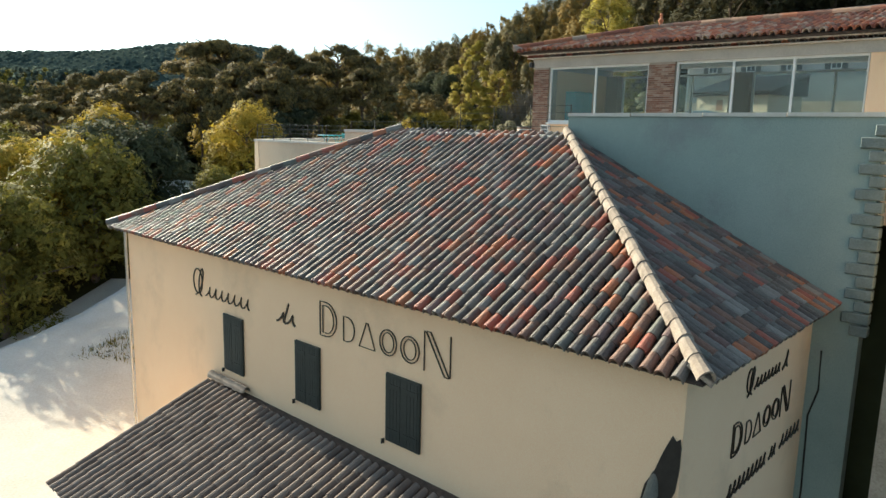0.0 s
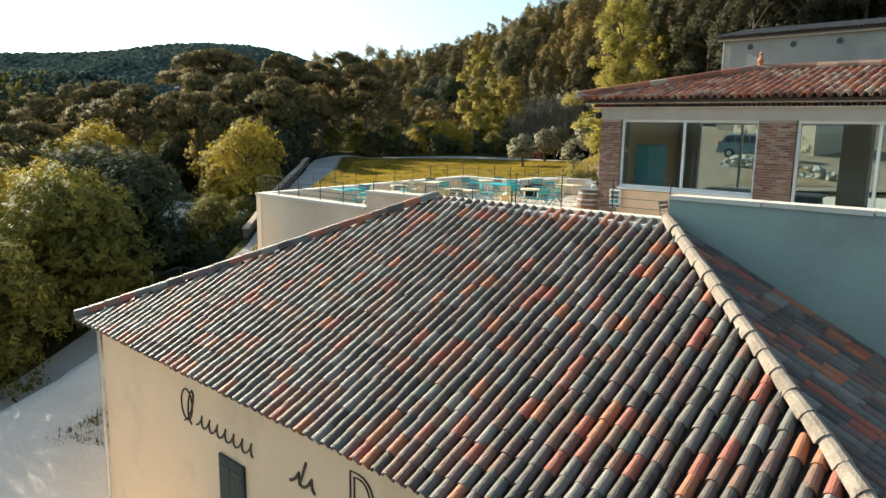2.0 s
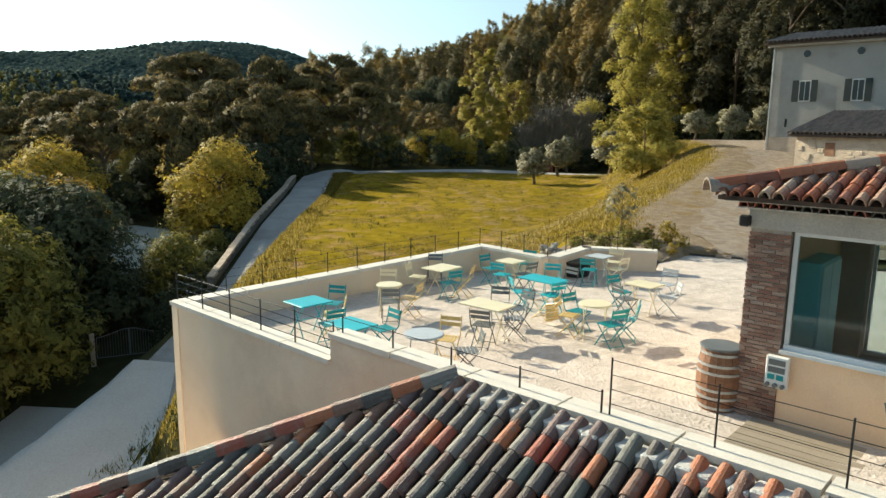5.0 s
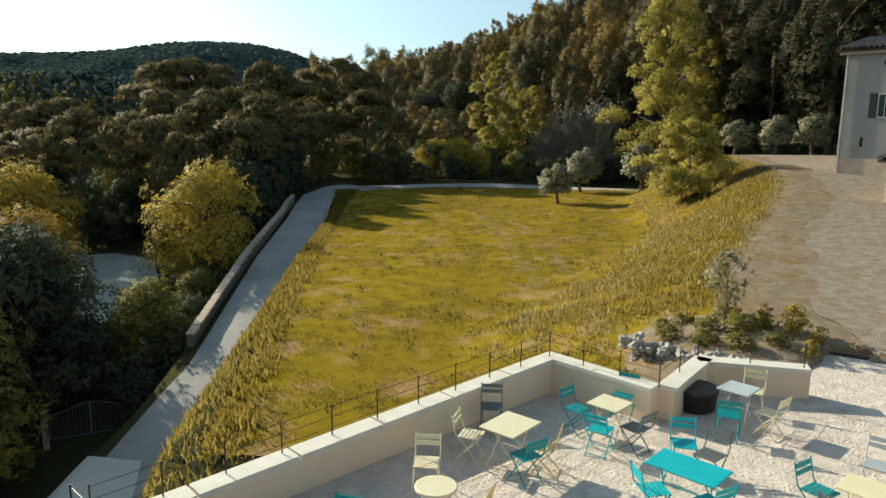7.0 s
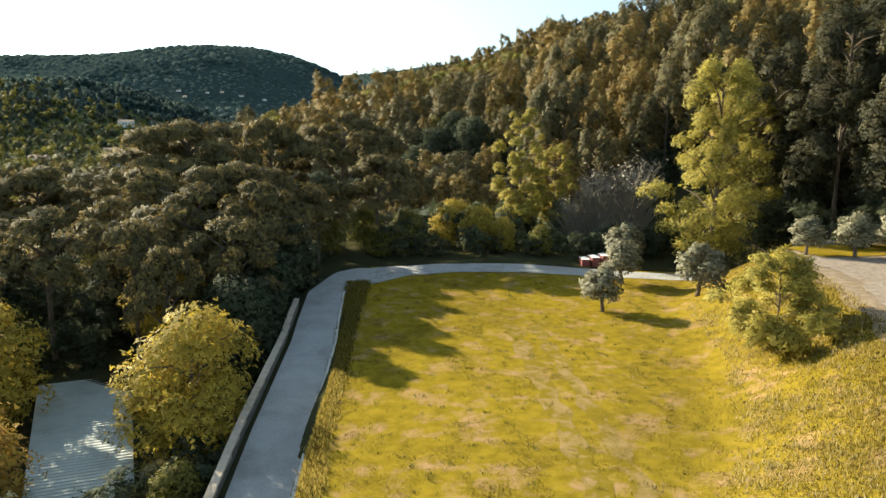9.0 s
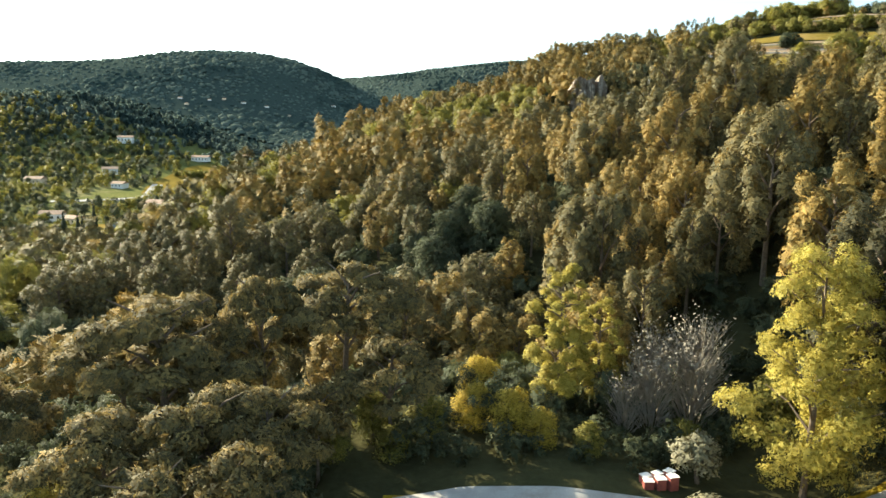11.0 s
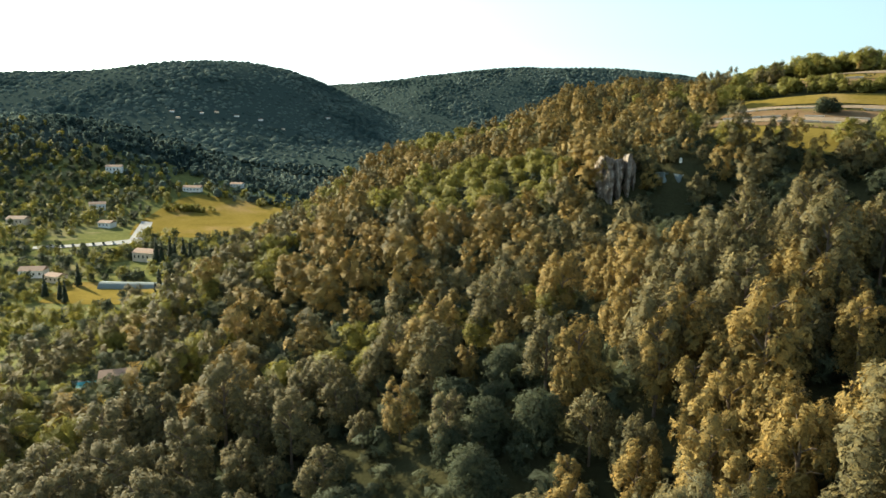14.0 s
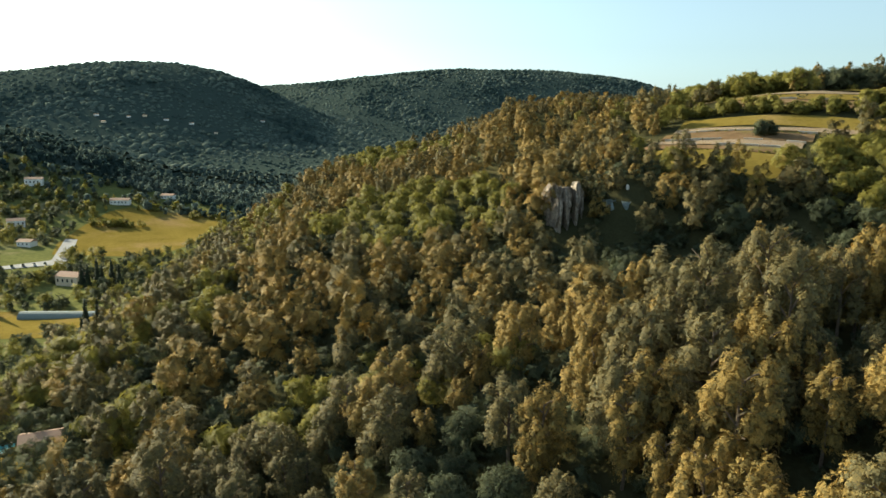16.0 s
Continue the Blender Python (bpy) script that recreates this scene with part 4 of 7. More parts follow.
brick_pier(9.0, 9.56, PF, PF + .5, FLOOR, ROOM, ("front", "left"))
brick_pier(12.92, 13.70, PF, PF + .4, FLOOR, ROOM, ("front",))
part("sill_wall", bbox(9.56, 12.92, PF + .02, PF + .25, FLOOR, 13.5), M["render_yellow"], pav)
part("wall_panel", bbox(18.38, 22.0, PF + .02, PF + .25, FLOOR, ROOM), M["render_yellow"], pav)
part("lintel_band", bbox(8.98, 22.0, PF - .02, PF + .3, ROOM, 15.48), M["concrete"], pav)
part("side_band", bbox(8.98, 9.3, PF + .3, PB, ROOM, 15.48), M["concrete"], pav)
part("room_floor", bbox(9.0, 22.0, PF + .26, PB, FLOOR - .02, FLOOR + .03), M["concrete"], pav)
part("room_ceiling", bbox(9.0, 22.0, PF + .3, PB, 15.40, 15.47), M["white"], pav)


def glazing(s0, s1, z0, z1, bars, d, sill):
    fr = part("window_frame", bbox(s0, s1, d, d + .07, z1 - .06, z1), M["white_frame"], pav, "white aluminium window frame")
    part("frame_bar", bbox(s0, s1, d - .02, d + .09, z0, z0 + .07), M["white_frame"], fr)
    edges = [s0] + list(bars) + [s1]
    for e in edges:
        part("frame_bar", bbox(max(s0, e - .03), min(s1, e + .03) + (.03 if e == s0 else 0), d, d + .07, z0 + .07, z1 - .06), M["white_frame"], fr)
    for a, b in zip(edges, edges[1:]):
        g = part("pane", bbox(a + .03, b - .03, d + .03, d + .036, z0 + .07, z1 - .06), M["glass"], fr)
        g.visible_shadow = False
    if sill:
        part("window_sill", bbox(s0 - .03, s1 + .03, d - .1, d + .02, z0 - .05, z0), M["white_frame"], fr)


glazing(9.58, 12.90, 13.52, ROOM, (11.21,), PF + .06, True)
glazing(13.72, 18.36, 12.46, ROOM, (15.27, 16.74), PF + .06, False)
glazing(9.75, 13.6, 12.46, ROOM, (11.0, 12.3), PB - .1, False)
glazing(14.25, 20.0, 12.46, ROOM, (16.6, 18.3), PB - .1, False)
part("back_pier", bbox(9.26, 9.73, PB - .4, PB, FLOOR, ROOM), M["joint"], pav, "shaded brick pier")
part("back_pier", bbox(13.62, 14.23, PB - .3, PB, FLOOR, ROOM), M["joint"], pav, "shaded brick pier")
part("back_wall", bbox(20.0, 22.0, PB - .25, PB, FLOOR, ROOM), M["render_yellow"], pav)
part("end_wall", bbox(21.8, 22.0, PF + .3, PB - .25, FLOOR, ROOM), M["render_yellow"], pav)
part("end_wall", bbox(9.02, 9.25, PF + .52, PB, FLOOR, ROOM), M["render_yellow"], pav)
# eaves courses and roof
for row in (0, 1):
    ev = part("eaves_course", bbox(8.84 - .13 * row, 22.0, PF - .18 - .13 * row, PF + .3, 15.48 + .10 * row, 15.50 + .10 * row), M["mortar"], pav, "scalloped course of small tiles")
    for i in range(64):
        m = pose(8.95 + i * 0.205 - .13 * row, PF - .20 - .13 * row, 15.50 + .10 * row) @ Matrix.Diagonal((.72, .8, .75, 1))
        part("tile", TILE, None, ev, m=m)
PE, PS, PR, PD, PH = 9.36, 8.66, 16.36, 12.05, 12.05
PZ = 15.66
bm = bmesh.new()
v = [bm.verts.new(p) for p in ((PS, PE, PZ), (22.6, PE, PZ), (22.6, 14.8, PZ), (PS, 14.8, PZ), (PH, PD, PR), (22.6, PD, PR), (PS, PE, PZ - .06), (22.6, PE, PZ - .06), (22.6, 14.8, PZ - .06), (PS, 14.8, PZ - .06))]
for q in ((0, 1, 5, 4), (0, 4, 3), (3, 4, 5, 2), (1, 2, 5), (6, 7, 1, 0), (9, 6, 0, 3), (6, 9, 8, 7), (8, 9, 3, 2), (7, 8, 2, 1)):
    bm.faces.new([v[i] for i in q])
proof = part("roof", bm, M["tile_pan"], pav, "red and grey half-round clay tiles")
BIGTILE = tile_mesh("tile", 0.34, 0.084, 0.064, M["tile_red"], thick=.018)
p1 = math.atan2(PR - PZ, PD - PE)
ph = (PH - PS) / (PD - PE)
pt = slope_tiles((PS, PE, PZ), (1, 0, 0), (0, math.cos(p1), math.sin(p1)), 14, math.hypot(PD - PE, PR - PZ), 0.185, 0.27, rng, lambda s, u: u * math.cos(p1) * ph < s + .1)
p2 = math.atan2(PR - PZ, PH - PS)
pt2 = slope_tiles((PS, 14.8, PZ), (0, -1, 0), (math.cos(p2), 0, math.sin(p2)), 5.45, math.hypot(PH - PS, PR - PZ), 0.185, 0.27, rng,
                  lambda s, u: u * math.cos(p2) < min(s, 5.45 - s) * (PH - PS) / 2.73 + .1)
lay_tiles(proof, BIGTILE, [e[2] for e in pt] + [e[2] for e in pt2], 300, M["tile_red_far"], "red and grey half-round tiles")
BIGHIP = tile_mesh("hip_tile", 0.44, 0.11, 0.09, M["tile_red"], thick=.022)
ridge_tiles(proof, BIGHIP, (PS - .05, PE - .05, PZ + .03), (PH, PD, PR + .04), 0.44, rng)
ridge_tiles(proof, BIGHIP, (PH, PD, PR + .03), (22.6, PD, PR + .03), 0.44, rng, "ridge_tile")
part("corner_tile", tile_mesh("tile", .4, .15, .12, M["tile_hip"]), None, proof, m=pose(PS - .12, PE - .12, PZ + .05, 4, 0, -45))
bm = lathe(bmesh.new(), ((.16, 0), (.17, .06), (.10, .12), (.085, .24), (.12, .30), (.13, .36), (.07, .42), (.06, .50), (.085, .55), (.03, .62)), 12)
part("finial", bm, M["terracotta"], proof, "turned terracotta finial", m=pose(PH, PD, PR + .06) @ Matrix.Diagonal((.62, .62, .8, 1)))
bm = bbox(8.88, 9.02, PF - .14, PF - .02, 15.22, 15.38, bevel=.02)
part("spotlight", bm, M["black"], pav)
# inside
door = tagged(part("cyan_cabinet", bbox(9.27, 9.62, 11.2, 12.3, FLOOR + .03, 14.55, m=WINERY, bevel=.015), M["cyan_door"]), "tall pale blue cabinet against a yellow wall", "cabinet")
part("door_leaf", bbox(9.625, 9.645, 11.23, 11.74, FLOOR + .1, 14.5, m=WINERY), M["cyan_door"], door)
part("door_leaf", bbox(9.625, 9.645, 11.76, 12.27, FLOOR + .1, 14.5, m=WINERY), M["cyan_door"], door)
ct = thing("bar_counter", WINERY, label="long dark bar counter inside the glazed room", category="counter")
part("body", bbox(10.6, 13.4, 13.1, 13.6, FLOOR + .03, 13.32), M["grey_paint"], ct)
part("top", bbox(10.5, 13.5, 13.02, 13.68, 13.32, 13.38, bevel=.01), M["pale_grey"], ct)
pn = thing("switch_panel", WINERY, label="white electric socket panel on a brick pier", category="switch panel")
part("body", bbox(9.42, 9.72, PF - .12, PF - .03, 12.98, 13.44, bevel=.012), M["white"], pn)
for j in range(2):
    part("cover", bbox(9.46, 9.68, PF - .135, PF - .121, 13.32 - j * .11, 13.40 - j * .11), M["grey_paint"], pn)
for j in range(2):
    part("socket", bbox(9.46 + j * .12, 9.55 + j * .12, PF - .14, PF - .121, 13.11, 13.18), M["teal"], pn)
for j in range(3):
    part("plug", lathe(bmesh.new(), ((.03, 0), (.03, .05)), 8, pose(9.47 + j * .1, PF - .121, 13.03, 90)), M["grey_paint"], pn)

# ---- terrace furniture ----
PAINT = dict(teal="teal", turquoise="turquoise", honey="honey_paint", cream="cream_paint", grey="grey_paint", pale="pale_grey")


def chair_parts(paint):
    """Folding slatted bistro chair; the sitter faces -y."""
    ob = thing("folding_chair")
    m = M[PAINT[paint]]
    seat = part("seat", bmesh.new(), m, ob)
    for i in range(6):
        part("slat", bbox(-.19, .19, -.19 + i * .066, -.14 + i * .066, .445, .46), m, seat)
    back = part("backrest", bmesh.new(), m, ob)
    for z in (.66, .76):
        part("slat", box(bmesh.new(), -.185, .185, -.008, .008, -.035, .035, pose(0, .245 + (z - .66) * .22, z, -12)), m, back)
    for x in (-.2, .2):
        part("leg", tube(bmesh.new(), [(x, -.20, 0), (x, .02, .30), (x, .215, .50), (x, .29, .82)], .011, 5), m, ob)
        part("leg", tube(bmesh.new(), [(x * .86, .24, 0), (x * .86, .0, .26), (x * .86, -.19, .45)], .011, 5), m, ob)
    part("stretcher", tube(bmesh.new(), [(-.17, .21, .04), (.17, .21, .04)], .008, 5), m, ob)
    part("stretcher", tube(bmesh.new(), [(-.2, -.17, .05), (.2, -.17, .05)], .008, 5), m, ob)
    return ob


CHAIR_WORDS = dict(teal="teal metal folding chair with a slatted seat", turquoise="turquoise metal folding chair with a slatted seat", honey="honey-yellow metal folding chair with a slatted seat",
                   cream="cream metal folding chair with a slatted seat", grey="dark grey metal folding chair with a slatted seat", pale="pale grey metal folding chair with a slatted seat")
chair_of = {}


def set_chair(paint, x, y, tx, ty):
    turn = math.degrees(math.atan2(ty - y, tx - x)) + 90 + rng.uniform(-14, 14)
    m = pose(x, y, terrace_z(x, y), 0, 0, turn)
    if paint not in chair_of:
        ob = chair_parts(paint)
        ob.matrix_world = m
        chair_of[paint] = tagged(ob, CHAIR_WORDS[paint], "chair", "terrace chairs")
    else:
        copy_thing(chair_of[paint], m)


def table(x, y, turn, w, d, paint, label, round_top=False):
    ob = thing("bistro_table", pose(x, y, terrace_z(x, y), 0, 0, turn), label=label, category="table", group="terrace tables")
    m = M[PAINT[paint]]
    if round_top:
        part("tabletop", lathe(bmesh.new(), ((w / 2 - .02, .70), (w / 2, .705), (w / 2, .735), (w / 2 - .012, .742)), 28), m, ob)
    else:
        part("tabletop", bbox(-w / 2, w / 2, -d / 2, d / 2, .712, .742, bevel=.008), m, ob)
    a, b = w * .38, d * .36
    for s in (-1, 1):
        part("leg", tube(bmesh.new(), [(s * a, -b, 0), (s * a * .8, b * .8, .71)], .012, 5), m, ob)
        part("leg", tube(bmesh.new(), [(s * a, b, 0), (s * a * .8, -b * .8, .71)], .012, 5), m, ob)
    part("stretcher", tube(bmesh.new(), [(-a * .9, 0, .36), (a * .9, 0, .36)], .009, 5), m, ob)


TABLES = (
    (-4.39, 27.36, 45, 0.78, 0.7, "turquoise", False, "turquoise metal folding table on the terrace", ((-4.04, 28.38, "teal"), (-3.89, 27.49, "honey"), (-3.81, 26.62, "teal"),)),
    (-3.25, 25.55, -42, 0.8, 0.62, "turquoise", False, "turquoise metal folding table near the railing", ((-2.72, 26.22, "teal"),)),
    (-2.82, 29.01, 0, 0.6, 0.6, "cream", True, "small round cream metal table", ((-2.99, 30.30, "cream"), (-2.76, 28.51, "grey"), (-2.35, 28.84, "honey"),)),
    (-1.61, 31.08, -40, 0.7, 0.84, "cream", False, "cream rectangular metal table", ((-2.25, 31.33, "cream"), (-1.82, 32.58, "grey"), (-1.41, 30.53, "teal"), (-1.08, 30.84, "honey"),)),
    (-0.67, 26.97, -40, 1.0, 0.64, "cream", False, "long cream metal table in the sun", ((-0.77, 26.46, "grey"), (0.05, 27.74, "grey"), (-0.33, 28.10, "grey"), (-0.14, 26.91, "grey"),)),
    (0.81, 29.49, -44, 1.06, 0.64, "turquoise", False, "long turquoise metal table", ((0.30, 29.38, "turquoise"), (0.95, 28.99, "turquoise"), (1.24, 30.87, "turquoise"), (1.51, 30.46, "grey"),)),
    (0.26, 31.98, -44, 0.62, 0.6, "cream", False, "small cream metal table by the parapet", ((-0.23, 32.42, "teal"), (0.00, 31.51, "turquoise"), (0.82, 33.13, "teal"), (0.61, 31.54, "grey"),)),
    (1.52, 26.97, 0, 0.66, 0.66, "cream", True, "round cream metal table", ((1.28, 27.44, "teal"), (1.04, 27.12, "honey"), (1.71, 26.39, "teal"), (2.09, 26.78, "teal"),)),
    (3.03, 28.80, -48, 0.7, 0.6, "cream", False, "square cream metal table in the sun", ((2.63, 29.28, "teal"), (2.57, 28.55, "grey"), (3.92, 30.04, "pale"), (3.53, 28.66, "pale"),)),
    (2.84, 32.65, -46, 0.6, 0.6, "pale", False, "pale grey metal table beside the parapet", ((2.45, 32.08, "teal"), (3.39, 33.25, "cream"), (3.21, 32.14, "cream"),)),
    (-1.9, 24.85, 0, .70, .70, "pale", True, "round pale grey metal table", ((-1.15, 24.75, "grey"), (-1.5, 25.5, "honey"), (-2.4, 24.3, "grey"))),
    (4.52, 20.72, 0, .62, .62, "pale", True, "round pale metal table below the window", ((4.2, 21.2, "grey"), (4.25, 20.25, "honey"))),
)
for x, y, turn, w, d, paint, rd, label, chairs in TABLES:
    table(x, y, turn, w, d, paint, label, rd)
    for cx, cy, cp in chairs:
        set_chair(cp, cx, cy, x, y)
fold = copy_thing(chair_of["honey"], pose(0.57, 28.45, terrace_z(0.57, 28.45) + .27, 88, 0, 35))
tagged(fold, "honey-yellow metal folding chair lying on its back")

# boarded strip below the windows
deck = thing("timber_deck", WINERY, label="narrow grey weathered boards below the windows", category="decking")
for i in range(13):
    d0 = 7.35 + i * .18
    part("board", bbox(9.3, 18.0, d0, d0 + .165, 12.40, 12.462 + rng.uniform(0, .004), bevel=.004), M["deck"], deck)
# barrel, brazier
bar = thing("wine_barrel", pose(2.62, 23.25, terrace_z(2.62, 23.25)), label="upright oak wine barrel with pale hoops and a lid", category="barrel")
for i in range(18):
    a0, a1 = 2 * math.pi * i / 18 + .008, 2 * math.pi * (i + 1) / 18 - .008
    bm = bmesh.new()
    prof = ((.275, 0), (.32, .22), (.338, .47), (.32, .72), (.275, .94))
    o = [[bm.verts.new((r * math.cos(a), r * math.sin(a), z)) for r, z in prof] for a in (a0, a1)]
    n = [[bm.verts.new(((r - .03) * math.cos(a), (r - .03) * math.sin(a), z)) for r, z in prof] for a in (a0, a1)]
    for k in range(4):
        bm.faces.new((o[0][k], o[1][k], o[1][k + 1], o[0][k + 1]))
        bm.faces.new((o[0][k], o[0][k + 1], n[0][k + 1], n[0][k]))
        bm.faces.new((o[1][k], n[1][k], n[1][k + 1], o[1][k + 1]))
    bm.faces.new((o[0][4], o[1][4], n[1][4], n[0][4]))
    part("stave", bm, M["oak"], bar)
for z, r in ((.06, .293), (.22, .325), (.34, .337), (.60, .337), (.72, .325), (.88, .293)):
    part("hoop", lathe(bmesh.new(), ((r - .01, z - .02), (r + .006, z - .02), (r + .006, z + .02), (r - .01, z + .02)), 24), M["steel"], bar)
part("lid", lathe(bmesh.new(), ((.30, .94), (.31, .95), (.31, .975), (.29, .98)), 24), M["grey_paint"], bar, "dark round lid")
br = thing("planter_tub", pose(2.35, 33.5, terrace_z(2.35, 33.5)), label="low dark woven tub by the parapet", category="planter")
part("tub", lathe(bmesh.new(), ((.34, 0), (.40, .05), (.43, .38), (.40, .42), (.37, .40), (.36, .3)), 24), M["black"], br)
part("rim", lathe(bmesh.new(), ((.40, .40), (.45, .40), (.45, .46), (.40, .46)), 24), M["bronze"], br)

# ---- lane side wall, gate, bollards, yard ----
ys = [52, 56, 60, 66, 72, 78, 84]
side = thing("lane_wall", label="low stone wall with a pale top along the lane", category="wall")
for y0, y1 in zip(ys, ys[1:]):
    n = 4
    for i in range(n):
        a, b = y0 + (y1 - y0) * i / n, y0 + (y1 - y0) * (i + 1) / n - .01
        xa, xb = lane_x(a) - 1.95, lane_x(b) - 1.95
        poly = [(xa, a), (xb, b), (xb - .34, b), (xa - .34, a)]
        za, zb = lane_z(a) + .55 + rng.uniform(-.03, .03), lane_z(b) + .55
        part("wall_stretch", prism(bmesh.new(), poly, min(za, zb) - 3.6, [za, zb, zb, za]), M["lane_stone"], side)
        poly = [(xa + .03, a), (xb + .03, b), (xb - .37, b), (xa - .37, a)]
        part("cap_stone", prism(bmesh.new(), poly, min(za, zb) - .02, [za + .07, zb + .07, zb + .07, za + .07]), M["rubble"], side)
kb = [(bank_x(y) - .28, y) for y in np.arange(46, 90, 2.0)]
for (x0, y0), (x1, y1) in zip(kb, kb[1:]):
    z0, z1 = lane_z(y0), lane_z(y1)
    poly = [(lane_x(y0) + 1.37, y0), (lane_x(y1) + 1.37, y1 - .02), (lane_x(y1) + 1.52, y1 - .02), (lane_x(y0) + 1.52, y0)]
    tagged(part("kerb", prism(bmesh.new(), poly, min(z0, z1) - .2, [z0 + .16, z1 + .16, z1 + .16, z0 + .16]), M["coping"]), "pale kerb stone along the lane", "kerb", kind="structure")
gate = thing("metal_gate", pose(-19.6, 48.2, 4.1, 0, 0, 26), label="double iron gate with a swept top rail", category="gate")
for s in (0, 1):
    fr = part("gate_leaf", tube(bmesh.new(), [(s * 1.6, 0, .15), (s * 1.6 + 1.55, 0, .15)], .025, 5), M["grey_paint"], gate)
    tops = [(s * 1.6 + u * 1.55, 0, 1.25 + .35 * math.sin(math.pi / 2 * (u if s == 0 else 1 - u)) ** 2) for u in np.linspace(0, 1, 7)]
    part("top_rail", tube(bmesh.new(), tops, .025, 5), M["grey_paint"], fr)
    for i in range(13):
        u = i / 12
        part("baluster", tube(bmesh.new(), [(s * 1.6 + u * 1.55, 0, .15), (s * 1.6 + u * 1.55, 0, 1.25 + .35 * math.sin(math.pi / 2 * (u if s == 0 else 1 - u)) ** 2)], .012 if 0 < i < 12 else .03, 5), M["grey_paint"], fr)
for x in (-.2, 3.4):
    part("gate_post", bbox(x - .12, x + .12, -.12, .12, -.3, 1.5, bevel=.02), M["rubble"], gate)
for x, y in ((-15.3, 46.0),):
    b = thing("stone_bollard", pose(x, y, 3.95), label="pale tapered stone bollard at the lane's edge", category="bollard", group="bollards")
    part("shaft", lathe(bmesh.new(), ((.30, 0), (.27, .5), (.24, .95), (.22, 1.0)), 10), M["coping"], b)
    part("cap", lathe(bmesh.new(), ((.25, 1.0), (.25, 1.08), (.12, 1.18)), 10), M["coping"], b)
shed = thing("garden_shed", label="low shed with a pale ribbed flat roof under trees", category="shed")
outline_s = [(-32.6, 75.3), (-27.4, 77.9), (-20.4, 62.6), (-21.25, 62.3), (-18.8, 57.1), (-22.6, 56.2)]
part("wall", prism(bmesh.new(), [(-25.8 + (x + 25.8) * .97, 67 + (y - 67) * .97) for x, y in outline_s], 1.5, 6.86), M["render_grey"], shed)
part("roof", prism(bmesh.new(), outline_s, 6.864, 6.98), M["shed_roof"], shed, "pale ribbed sheet roof")
along = Vector((8.6, -20.8, 0)).normalized()
across = Vector((-along.y, along.x, 0))
for i in range(62):
    # ribs laid across the fall of the roof, each cut to the outline
    p = Vector((-29.9, 76.4, 0)) + along * (i * .36)
    cut = []
    for (x0, y0), (x1, y1) in zip(outline_s, outline_s[1:] + outline_s[:1]):
        u0, u1 = (Vector((x0, y0, 0)) - p).dot(along), (Vector((x1, y1, 0)) - p).dot(along)
        if u0 * u1 < 0:
            q = Vector((x0, y0, 0)).lerp(Vector((x1, y1, 0)), u0 / (u0 - u1))
            cut.append((q - p).dot(across))
    if len(cut) >= 2:
        a0, a1 = p + across * (min(cut) + .05), p + across * (max(cut) - .05)
        part("rib", tube(bmesh.new(), [(a0.x, a0.y, 6.98), (a1.x, a1.y, 6.98)], .045, 5), M["shed_roof"], shed)
junk = thing("tarpaulin_heap", pose(-30.2, 78.6, 6.2), label="grey tarpaulin heaped over garden rubbish", category="tarpaulin")
bm = bmesh.new()
bmesh.ops.create_icosphere(bm, subdivisions=3, radius=1)
for q in bm.verts:
    q.co = Vector((q.co.x * 1.5, q.co.y * 1.1, max(-.1, q.co.z) * .7)) * (1 + .25 * noise.noise(q.co * 2.3))
part("sheet", bm, M["concrete"], junk)

# ---- house across the drive ----
HOUSE = pose(21.0, 63.2, 0, 0, 0, -47)
house = thing("farmhouse", HOUSE, label="three-storey weathered farmhouse with dark shutters", category="house")
part("front_wall", bbox(0, 17, 0, .4, 13.5, 22.1), M["house_render"], house)
part("side_wall", bbox(0, .4, .4, 9, 13.5, 22.1), M["house_render"], house)
part("side_wall", bbox(16.6, 17, .4, 9, 13.5, 22.1), M["house_render"], house)
part("back_wall", bbox(0, 17, 8.6, 9, 13.5, 22.1), M["house_render"], house)
part("plinth", bbox(-.02, 17, -.03, -.003, 13.5, 15.9), M["rubble"], house)
bm = bmesh.new()
prism(bm, [(-.45, -.5), (17.4, -.5), (17.4, 4.5), (-.45, 4.5)], 22.1, [22.2, 22.2, 23.2, 23.2])
prism(bm, [(-.45, 4.5), (17.4, 4.5), (17.4, 9.5), (-.45, 9.5)], 22.1, [23.2, 23.2, 22.2, 22.2])
hroof = part("roof", bm, M["tile_pan"], house, "grey-brown half-round clay tiles")
hp = math.atan2(1.0, 5.0)
HTILE = tile_mesh("tile", .62, .135, .115, M["tile_far"], seg=4)
hts = slope_tiles((-.45, -.5, 22.2), (1, 0, 0), (0, math.cos(hp), math.sin(hp)), 17.8, 5.2, .29, .52, rng, lambda s, u: u < 5.3)
hts += slope_tiles((17.4, 9.5, 22.2), (-1, 0, 0), (0, -math.cos(hp), math.sin(hp)), 17.8, 5.2, .29, .52, rng, lambda s, u: u < 5.3)
tagged(part("tiles", joined("tiles", HTILE, [e[2] for e in hts], M["tile_grey"]), None, hroof), label="rows of grey-brown half-round tiles", kind="stuff")
part("eaves_board", bbox(-.3, 17.2, -.32, -.01, 21.95, 22.15), M["concrete"], house)
part("downpipe", tube(bmesh.new(), [(.12, -.08, 22), (.12, -.08, 14.5)], .05, 6), M["steel"], house)
